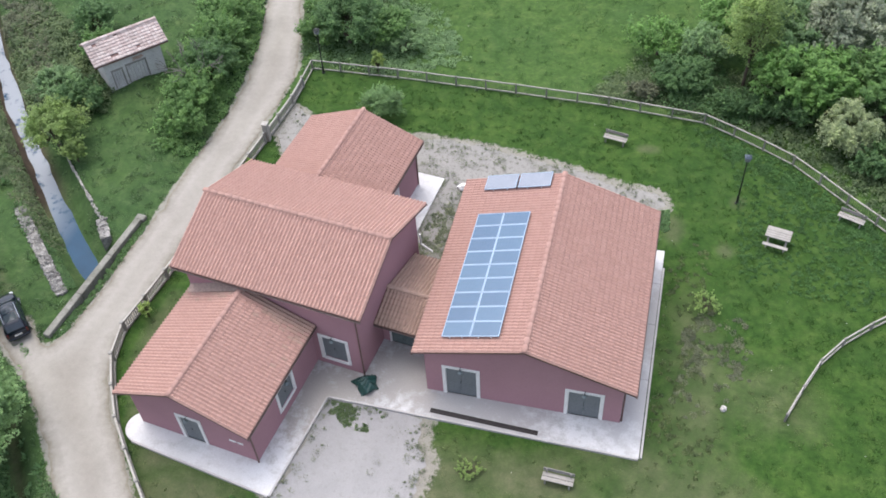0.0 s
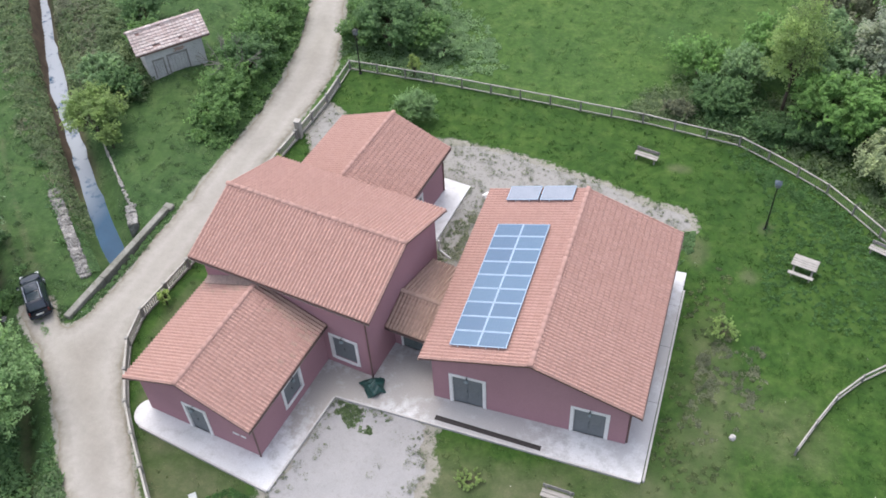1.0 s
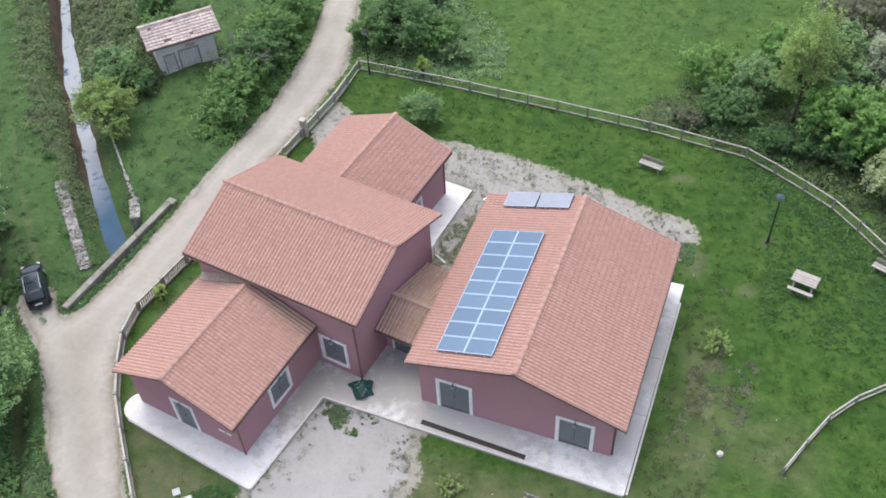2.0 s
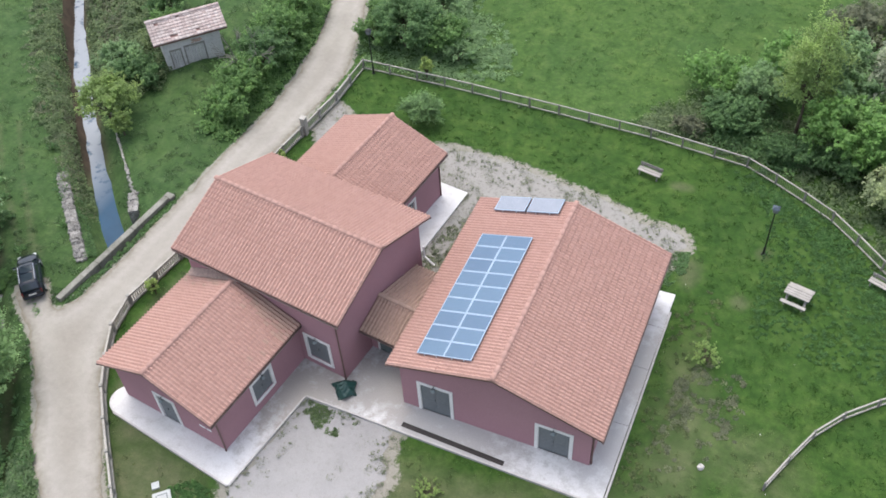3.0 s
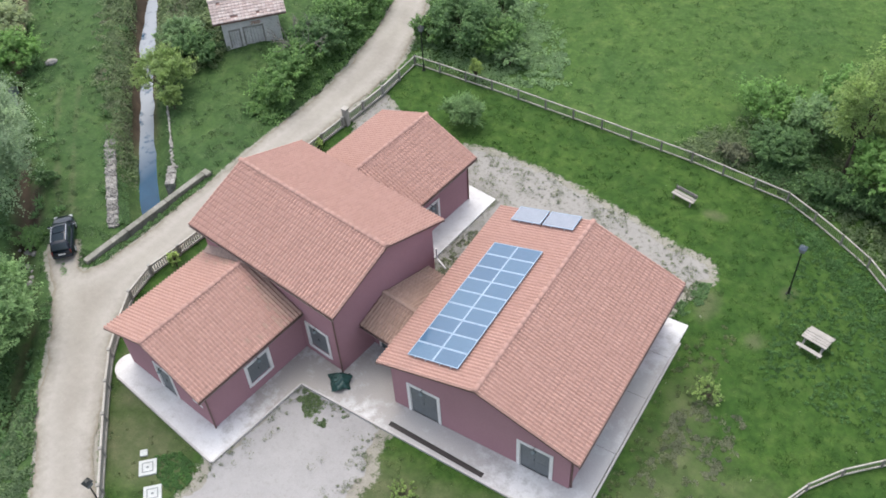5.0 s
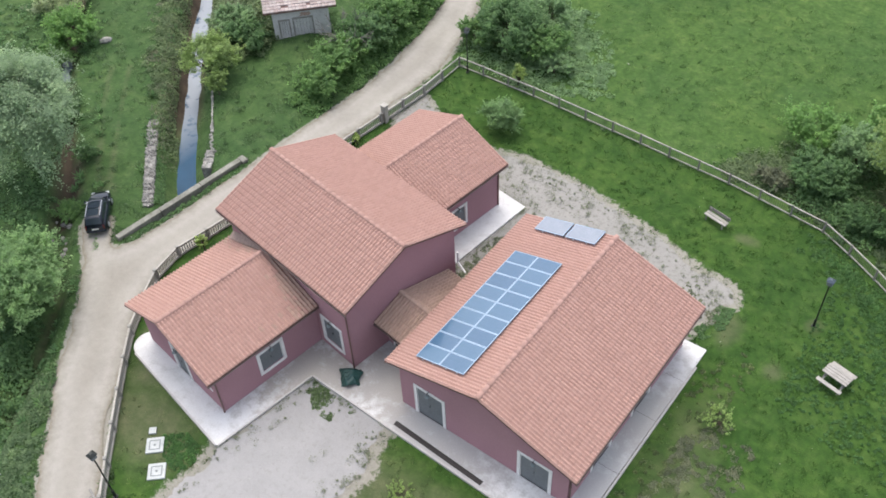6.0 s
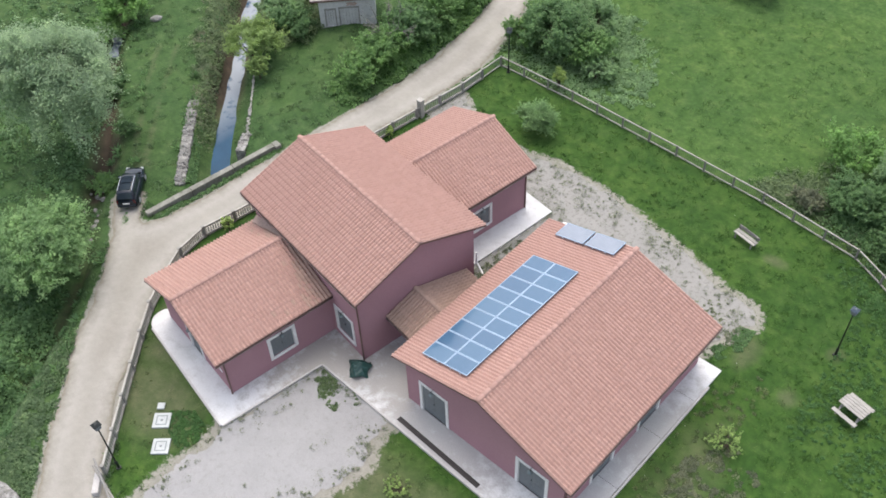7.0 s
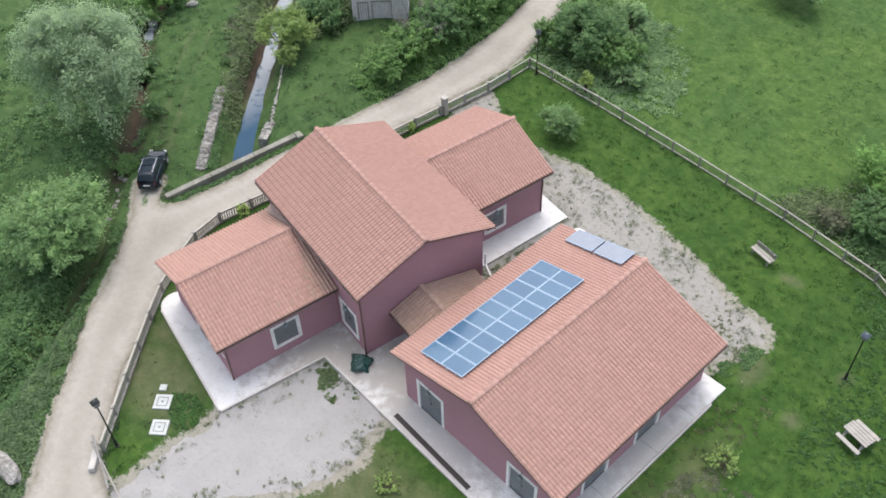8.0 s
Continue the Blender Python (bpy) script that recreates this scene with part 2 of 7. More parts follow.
def rod(bm, a, b, r0, r1=None, seg=8):
    """A tapered rod from a to b."""
    a, b = Vector(a), Vector(b)
    d = b - a
    m = Matrix.Translation((a + b) / 2) @ d.to_track_quat("Z", "Y").to_matrix().to_4x4()
    bmesh.ops.create_cone(bm, cap_ends=True, segments=seg, radius1=r0, radius2=r0 if r1 is None else r1, depth=d.length, matrix=m)
    return bm


def prism(bm, poly, z0, z1):
    """A flat-topped solid over a plan polygon."""
    lo = [bm.verts.new((x, y, z0)) for x, y in poly]
    hi = [bm.verts.new((x, y, z1)) for x, y in poly]
    bm.faces.new(hi)
    bm.faces.new(lo[::-1])
    n = len(poly)
    for i in range(n):
        bm.faces.new((lo[i], lo[(i + 1) % n], hi[(i + 1) % n], hi[i]))
    return bm


# ---------------------------------------------------------------- the lie of the land
STREAM = [(-16.5, 1.4), (-21.6, 5.8), (-22.3, 6.4), (-26.2, 10.2), (-29.0, 13.1), (-33.3, 17.7), (-37.1, 22.0), (-41.8, 27.8), (-55.0, 43.0), (-90, 82)]
DITCH = [(-12.4, -16.2), (-15.1, -12.0), (-17.0, -9.0), (-19.2, -6.2), (-21.6, -3.9), (-23.6, -2.2), (-25.4, -0.5), (-29.0, 2.4), (-36.6, 8.0), (-46.0, 17.0), (-70.0, 41.0)]


def along(points, x, y):
    """Distance to a line of points, signed (positive to the left of its direction), and the share of the way."""
    best = np.full(np.shape(x), 1e9)
    sign = np.ones(np.shape(x))
    share = np.zeros(np.shape(x))
    for i, ((ax, ay), (bx, by)) in enumerate(zip(points, points[1:])):
        dx, dy = bx - ax, by - ay
        k = np.clip(((x - ax) * dx + (y - ay) * dy) / (dx * dx + dy * dy), 0, 1)
        d = np.hypot(x - ax - k * dx, y - ay - k * dy)
        near = d < best
        best = np.where(near, d, best)
        sign = np.where(near, np.where(dx * (y - ay) - dy * (x - ax) > 0, 1.0, -1.0), sign)
        share = np.where(near, i + k, share)
    return best, sign, share


def inside(poly, x, y):
    x, y = np.asarray(x, float), np.asarray(y, float)
    res = np.zeros(x.shape, bool)
    n = len(poly)
    for i in range(n):
        (ax, ay), (bx, by) = poly[i], poly[(i + 1) % n]
        cross = (ay > y) != (by > y)
        with np.errstate(divide="ignore", invalid="ignore"):
            res ^= cross & (x < (bx - ax) * (y - ay) / ((by - ay) if by != ay else 1e-9) + ax)
    return res


def wobble(x, y, k=1.0, seed=0.0):
    """A cheap smooth unevenness, about -1 to 1."""
    return (np.sin(x * 0.71 * k + 1.3 * np.sin(y * 0.53 * k + seed)) + np.sin(y * 0.83 * k + 1.7 * np.sin(x * 0.61 * k + 2.1 + seed))
            + 0.6 * np.sin(2.1 * k * (x + y) + seed)) / 2.6


def land(x, y):
    """Height of the ground."""
    x, y = np.asarray(x, float), np.asarray(y, float)
    d, s, k = along(STREAM, x, y)
    d2, s2, k2 = along(DITCH, x, y)
    side = np.where(s > 0, d, -d) / np.interp(x, [-43.0, -38.6, -34.5, -30.0, -25.0], [0.38, 0.58, 1.0, 0.85, 1.0]) + 0.10 * wobble(x * 2.4, y * 2.4, 1.0, 5.0)
    bed = np.interp(side, [-2.3, -1.75, -1.62, -0.48, 0.0, 0.64, 0.9, 1.25, 1.65, 2.4], [0.0, 0.0, -0.7, -1.46, -1.8, -1.46, -1.25, -0.5, -0.1, 0.0])
    bed = bed * np.clip((-19.3 - x) / 0.3, 0, 1)
    dit = np.interp(d2, [0.0, 0.3, 0.7, 1.15], [-1.0, -0.85, -0.3, 0.0]) * np.clip((-12.0 - x) / 2.0, 0, 1)
    out = np.clip((np.hypot(x, y - 6) - 24) / 25, 0, 1)
    rough = 0.05 * wobble(x, y, 1.6) * np.clip((np.hypot(x - 0, y - 6) - 17) / 6, 0, 1)
    rise = 0.5 * np.exp(-(((x + 25.2) / 3.6) ** 2 + ((y - 21.2) / 3.6) ** 2))
    return rise + bed + dit + rough + out * 0.25 * wobble(x, y, 0.18, 3.0)


ROAD_EDGE = [(-40, 75), (-24.5, 46), (-20.0, 32), (-18.3, 25.6), (-17.7, 20), (-17.8, 16.5), (-18.3, 11.0), (-18.35, 8.0), (-18.65, 4.0), (-19.2, -0.2),
             (-19.75, -1.1), (-20.25, -0.95), (-21.15, -0.15), (-21.9, 0.5), (-23.1, -0.5), (-22.8, -1.05), (-22.1, -1.7), (-20.5, -2.75), (-18.4, -4.6), (-15.4, -8.3), (-13.9, -9.7), (-10.8, -12.9), (-7.9, -15.6), (0, -26),
             (8, -34), (12, -30), (2, -20), (-3.0, -14.2), (-5.0, -12.9), (-7.6, -12.1), (-10.8, -8.85), (-12.6, -6.6), (-14.65, -3.9), (-15.95, -1.55), (-16.25, 0.4), (-16.1, 3.0), (-15.7, 7.5),
             (-15.0, 16.4), (-14.8, 19.8), (-14.8, 24.4), (-15.9, 28), (-17.4, 32.2), (-21.6, 46), (-36, 76)]
YARD_EDGE = [(-4.2, -0.95), (0.7, -1.1), (0.9, -2.7), (1.5, -3.6), (1.1, -5.4), (0.3, -7.2), (-2.0, -10.2), (-2.2, -13.6), (-5.2, -13.4), (-4.95, -12.0), (-5.2, -9.6), (-4.8, -8.2), (-5.3, -6.5), (-4.9, -5.5)]
REAR_EDGE = [(-3.0, 5.0), (-2.9, 9.0), (-2.3, 15.2), (-4.8, 15.6), (-9.5, 15.6), (-9.0, 18.0), (-7.0, 18.1), (-4.8, 18.7), (-0.5, 18.5), (5.0, 17.5), (8.0, 16.6), (10.2, 16.4), (10.7, 15.6), (10.2, 14.3), (9.6, 13.0),
             (9.6, 11.4), (9.4, 11.0), (3, 11), (0.8, 10.8), (0.8, 5.0)]
WEST_EDGE = [(-13.9, 17.4), (-13.5, 20.2), (-12.3, 19.5), (-10.3, 17.4), (-10.6, 14.5), (-12.3, 15.2)]
FENCE_LINE = [(-7.2, -11.95), (-9.0, -10.05), (-10.6, -8.3), (-12.3, -6.45), (-14.2, -4.2), (-15.75, -1.35), (-16.15, 0.5), (-15.8, 2.6), (-15.4, 5.2), (-14.9, 10.4), (-14.3, 15.6), (-13.75, 20.2), (-13.75, 24.2),
              (-7.8, 24.25), (0.0, 24.05), (7.2, 23.75), (12.9, 23.1), (17.5, 20.5), (20.5, 17.7), (22.5, 15.8), (28.0, 10.5)]
GARDEN = FENCE_LINE + [(30, -20), (-3, -14)]


def ragged(poly, step=0.22, depth=0.16, seed=0.0):
    """A plan polygon with an uneven, crumbling edge."""
    out = []
    n = len(poly)
    rnd = random.Random(int(seed * 100) + 5)
    for i in range(n):
        a, b = Vector(poly[i]), Vector(poly[(i + 1) % n])
        d = b - a
        k = max(1, int(d.length / step))
        nrm = Vector((d.y, -d.x)).normalized()
        for j in range(k):
            p = a + d * (j / k)
            w = (wobble(p.x * 1.2, p.y * 1.2, 1.0, seed) + 0.6 * wobble(p.x * 3.6, p.y * 3.6, 1.0, seed)) * depth + rnd.uniform(-0.35, 0.35) * depth
            out.append(tuple(p + nrm * float(w)))
    return out


def sheet(name, poly, z, material, label, category, cell=1.0):
    """A thin layer lying on the land: a ragged outline, draped over the ground below it."""
    bm = bmesh.new()
    n = len(poly)
    co, _, tris, *_ = mathutils.geometry.delaunay_2d_cdt([Vector(p) for p in poly], [(i, (i + 1) % n) for i in range(n)], [], 1, 1e-5)
    vs = [bm.verts.new((v.x, v.y, 0)) for v in co]
    for tri in tris:
        bm.faces.new([vs[i] for i in tri])
    xs, ys = [p[0] for p in poly], [p[1] for p in poly]
    for axis, (lo, hi) in enumerate(((min(xs), max(xs)), (min(ys), max(ys)))):
        c = max(lo, -45 if axis == 0 else -25)
        while c < min(hi, 45):
            no = (1, 0, 0) if axis == 0 else (0, 1, 0)
            co = (c, 0, 0) if axis == 0 else (0, c, 0)
            bmesh.ops.bisect_plane(bm, geom=bm.verts[:] + bm.edges[:] + bm.faces[:], plane_co=co, plane_no=no)
            c += cell
    for v in bm.verts:
        v.co.z = float(land(v.co.x, v.co.y)) + z + 0.006 * float(wobble(v.co.x * 2.3, v.co.y * 2.3))
    ob = new(name, to_mesh(name, bm, material))
    if ob.data.polygons and ob.data.polygons[0].normal.z < 0:
        ob.data.flip_normals()
    vx, vy = np.array([v.co.x for v in ob.data.vertices]), np.array([v.co.y for v in ob.data.vertices])
    rim = along(poly + [poly[0]], vx, vy)[0]
    ob.data.attributes.new("edge", "FLOAT", "POINT").data.foreach_set("value", np.clip(rim / 2.4, 0, 1).astype(np.float32))
    return tagged(ob, label, category, kind="structure")


def ground_material():
    m, t, p = tree_of("grass_and_soil")
    geo = t.nodes.new("ShaderNodeNewGeometry")
    pos = geo.outputs["Position"]

    def mask(name):
        a = t.nodes.new("ShaderNodeAttribute")
        a.attribute_name = name
        return a.outputs["Fac"]

    big, mid, fine = noise_node(t, 0.16, 5, 0.6, pos), noise_node(t, 0.9, 6, 0.65, pos), noise_node(t, 9, 5, 0.75, pos)
    meadow = ramp(t, mid.outputs[0], [(0.32, (0.031, 0.068, 0.016)), (0.50, (0.043, 0.087, 0.022)), (0.66, (0.061, 0.105, 0.030))]).outputs[0]
    lawn = ramp(t, mid.outputs[0], [(0.30, (0.018, 0.048, 0.009)), (0.47, (0.029, 0.067, 0.013)), (0.66, (0.046, 0.086, 0.020))]).outputs[0]
    dry = ramp(t, mid.outputs[0], [(0.3, (0.052, 0.070, 0.030)), (0.5, (0.082, 0.090, 0.048)), (0.7, (0.118, 0.115, 0.072))]).outputs[0]
    soil = ramp(t, mid.outputs[0], [(0.3, (0.035, 0.027, 0.020)), (0.7, (0.078, 0.058, 0.041))]).outputs[0]
    tuft = noise_node(t, 2.6, 4, 0.7, pos)
    rough = mix(t, 1.0, meadow, (0.90, 0.88, 1.15), "MULTIPLY")
    col = mix(t, mask("lawn"), mix(t, mask("rough"), meadow, rough), lawn)
    col = mix(t, 1.0, col, ramp(t, tuft.outputs[0], [(0.36, (0.74, 0.78, 0.78)), (0.64, (1.24, 1.20, 1.14))]).outputs[0], "MULTIPLY")
    col = mix(t, 1.0, col, ramp(t, big.outputs[0], [(0.35, (0.84, 0.88, 0.90)), (0.65, (1.14, 1.08, 1.02))]).outputs[0], "MULTIPLY")
    edge = t.nodes.new("ShaderNodeMath")
    edge.operation = "MULTIPLY_ADD"
    t.links.new(big.outputs[0], edge.inputs[0])
    edge.inputs[1].default_value = 1.3
    edge.inputs[2].default_value = -0.65
    add = t.nodes.new("ShaderNodeMath")
    add.operation = "ADD"
    t.links.new(mask("worn"), add.inputs[0])
    t.links.new(edge.outputs[0], add.inputs[1])
    col = mix(t, ramp(t, add.outputs[0], [(0.35, (0, 0, 0)), (0.95, (0.85, 0.85, 0.85))]).outputs[0], col, dry)
    col = mix(t, mask("soil"), col, soil)
    grit = noise_node(t, 2.4, 7, 0.78, pos)
    spill = t.nodes.new("ShaderNodeMath")
    spill.operation = "ADD"
    t.links.new(mask("grit"), spill.inputs[0])
    t.links.new(grit.outputs[0], spill.inputs[1])
    stones = ramp(t, grit.outputs[0], [(0.3, (0.200, 0.188, 0.164)), (0.7, (0.262, 0.247, 0.218))]).outputs[0]
    col = mix(t, ramp(t, spill.outputs[0], [(0.90, (0, 0, 0)), (1.04, (0.85, 0.85, 0.85))]).outputs[0], col, stones)
    col = mix(t, 1.0, col, ramp(t, fine.outputs[0], [(0.25, (0.80, 0.80, 0.80)), (0.75, (1.18, 1.18, 1.18))]).outputs[0], "MULTIPLY")
    t.links.new(col, p.inputs["Base Color"])
    p.inputs["Roughness"].default_value = 0.95
    p.inputs["Specular IOR Level"].default_value = 0.15
    bump(t, p, fine.outputs[0], 0.4, 0.05)
    return m


def worn_at(gx, gy):
    """How far the grass is trodden thin: along the hall, the yard, the lane and the wheel tracks."""
    worn = np.exp(-(((gx - 13.2) / 2.6) ** 2)) * np.exp(-(((gy - 2) / 9) ** 2)) * 0.74
    worn = np.maximum(worn, 0.85 * np.exp(-(((gx - 6) / 6) ** 2) - ((gy + 3.6) / 2.0) ** 2))
    worn = np.maximum(worn, 1.0 * np.exp(-(((gx + 9) / 4.0) ** 2) - ((gy + 8.0) / 2.6) ** 2))
    worn = np.maximum(worn, 0.9 * np.exp(-(((gx - 11.4) / 0.9) ** 2) - ((gy - 13.6) / 1.6) ** 2))
    worn = np.maximum(worn, 0.8 * np.exp(-(((gx - 9.3) / 1.0) ** 2) - ((gy - 20.2) / 0.5) ** 2))
    worn = np.maximum(worn, 0.6 * np.exp(-(((gx - 16) / 5) ** 2) - ((gy - 3) / 4) ** 2))
    worn = np.maximum(worn, 0.95 * np.exp(-(((gx + 11.3) / 2.2) ** 2) - ((gy + 5.0) / 3.0) ** 2))
    worn = np.maximum(worn, 0.9 * np.exp(-(((gx - 14.2) / 0.7) ** 2) - ((gy - 12.6) / 0.8) ** 2))
    worn = np.maximum(worn, 0.98 * np.exp(-(((gx - 2.6) / 3.0) ** 2) - ((gy + 5.2) / 3.4) ** 2))
    worn = np.maximum(worn, 0.8 * np.exp(-(((gx - 12.0) / 5) ** 2) - ((gy + 2.5) / 4) ** 2))
    worn = np.maximum(worn, 0.8 * np.exp(-((along([(-13.2, -4.0), (-14.6, -0.5), (-14.6, 3.5)], gx, gy)[0] / 0.9) ** 2)))
    worn = np.maximum(worn, 0.95 * np.exp(-(((gx - 14.7) ** 2 + (gy - 16.5) ** 2) / 0.45)))
    for track in ([(-24.2, 1.6), (-26.1, 2.74), (-27.7, 4.27), (-31.2, 7.4), (-34.0, 10.4)], [(-23.4, 1.9), (-24.6, 2.54), (-26.9, 4.84), (-30.2, 8.1), (-33.0, 11.2)]):
        worn = np.maximum(worn, 0.72 * np.exp(-((along(track, gx, gy)[0] / 0.28) ** 2)))
    return worn


def build_ground():
    def axis(lo, hi, step):
        fine = np.arange(lo, hi + step / 2, step)
        far = np.array([3, 8, 16, 30, 60, 130, 300, 800, 2500.0])
        return np.concatenate([(lo - far)[::-1], fine, hi + far])

    xs, ys = axis(-50, 32, 0.3), axis(-24, 46, 0.3)
    gx, gy = np.meshgrid(xs, ys)
    gz = land(gx, gy)
    nx, ny = len(xs), len(ys)
    me = bpy.data.meshes.new("ground")
    idx = np.arange(nx * ny).reshape(ny, nx)
    quads = np.stack([idx[:-1, :-1], idx[:-1, 1:], idx[1:, 1:], idx[1:, :-1]], -1).reshape(-1, 4)
    me.from_pydata(np.stack([gx, gy, gz], -1).reshape(-1, 3).tolist(), [], quads.tolist())
    lawn = inside(GARDEN, gx, gy).astype(float)
    d, s, k = along(STREAM, gx, gy)
    d2, s2, k2 = along(DITCH, gx, gy)
    soil = np.clip(np.where(s > 0, 2.1, 1.4) - d / 0.75, 0, 1) * (gx < -19) * np.interp(gx, [-27.0, -25.0], [1.0, 0.25]) + np.clip(np.where(gy > -5.5, 1.25, 0.6) - d2 / 0.75, 0, 1) * (gx < -12)
    worn = worn_at(gx, gy)
    soil = np.maximum(soil * np.where((gx > -24.5) & (gx < -19.5), 0.25, 1.0), 1.1 * np.exp(-((along([(-27.7, 2.2), (-25.8, 0.5)], gx, gy)[0] / 0.55) ** 2)))
    grit = np.zeros_like(gx)
    for poly, reach in ((ROAD_EDGE, 0.3), (YARD_EDGE, 0.9), (REAR_EDGE, 0.8), (WEST_EDGE, 0.5)):
        e = along(poly + [poly[0]], gx, gy)[0]
        band = np.where(inside(poly, gx, gy), 0.7, 0.62 * np.exp(-((e / reach) ** 2)))
        grit = np.maximum(grit, band * ((1 - lawn) if poly is ROAD_EDGE else 1))
    for name, vals in (("rough", np.clip(np.maximum((-14.5 - gx) / 3.0, (-7.0 - gy - 0.4 * gx - 6.0) * (1 - lawn)), 0, 1)), ("grit", grit), ("lawn", lawn), ("soil", np.clip(soil, 0, 1)), ("worn", worn)):
        me.attributes.new(name, "FLOAT", "POINT").data.foreach_set("value", vals.ravel().astype(np.float32))
    me.polygons.foreach_set("use_smooth", [True] * len(me.polygons))
    me.materials.append(ground_material())
    return tagged(new("ground", me), "green meadow and lawn with worn dry patches", "ground", kind="structure")


build_ground()
sheet("road", ragged(ROAD_EDGE, 0.22, 0.16, 1.0), 0.03, ROAD, "pale dusty gravel lane past the fence", "road", 0.45)
sheet("gravel_yard", ragged(YARD_EDGE, 0.14, 0.20, 2.0), 0.014, GRAVEL, "white gravel yard with weeds at its edge", "gravel yard")
sheet("gravel_rear", ragged(REAR_EDGE, 0.14, 0.20, 3.0), 0.014, REAR_GRAVEL, "white gravel strip behind the buildings with weeds", "gravel")
sheet("gravel_west", ragged(WEST_EDGE, 0.2, 0.15, 4.0), 0.03, REAR_GRAVEL, "small white gravel patch beside the fence", "gravel")


# ---------------------------------------------------------------- buildings: shared pieces
TILE_W, TILE_L = 0.19, 0.29
HALL = Matrix.Identity(4)
BLOCK = Matrix.Translation((-2.364, 0.157, 0)) @ Matrix.Rotation(radians(-7.918), 4, "Z")


def tile_shape(w=TILE_W, l=TILE_L):
    """One interlocking clay tile: a round roll between two half pans, with a thin lower lip. Origin at its lower left, y up the slope."""
    prof = [(0.22 * k / 8, 0.009 - 0.042 * math.cos(2 * math.pi * k / 8)) for k in range(9)]
    vs, n = [], len(prof)
    for y, lift in ((-0.024, -0.020), (0.006, 0.016), (0.07, 0.022), (l + 0.04, -0.012)):
        vs += [(x * w / 0.22, y, z + lift) for x, z in prof]
    fs = [(j * n + i, j * n + i + 1, (j + 1) * n + i + 1, (j + 1) * n + i) for j in range(3) for i in range(n - 1)]
    return vs, fs


def ridge_shape(l=0.42, r=0.14):
    vs, fs = [], []
    for y, k in ((0, 1.08), (l + 0.04, 0.95)):
        for i in range(8):
            a = math.pi * i / 7
            vs.append((r * k * math.cos(a), y, r * k * 0.70 * math.sin(a) - 0.066))
    for i in range(8):
        a = math.pi * i / 7
        vs.append((r * 0.9 * math.cos(a), 0, r * 0.60 * math.sin(a) - 0.066))
    fs = [(i, i + 1, 8 + i + 1, 8 + i) for i in range(7)] + [(16 + i, 16 + i + 1, i + 1, i) for i in range(7)]
    return vs, fs


def flat_tile_shape(w=0.25, l=0.228):
    """One old flat tile with a shallow side rib and a thick lower lip."""
    prof = [(0.0, 0.0), (0.02, 0.022), (0.05, 0.022), (0.07, 0.004), (0.16, 0.0), (0.25, 0.004)]
    vs, n = [], len(prof)
    for y, lift in ((-0.012, -0.03), (0.004, 0.024), (0.05, 0.030), (l + 0.03, -0.014)):
        vs += [(x * w / 0.25, y, z + lift) for x, z in prof]
    return vs, [(j * n + i, j * n + i + 1, (j + 1) * n + i + 1, (j + 1) * n + i) for j in range(3) for i in range(n - 1)]


ROLL, FLAT = (*tile_shape(), TILE_W, TILE_L), (*flat_tile_shape(), 0.25, 0.228)
MESHES = {}


def tile_mesh(material, shape=ROLL):
    key = ("tile", material.name)
    if key not in MESHES:
        MESHES[key] = link_mesh("tile", shape[0], shape[1], material, True)
        MESHES[key, "r"] = link_mesh("ridge_tile", *ridge_shape(), material, True)
    return MESHES[key], MESHES[key, "r"]


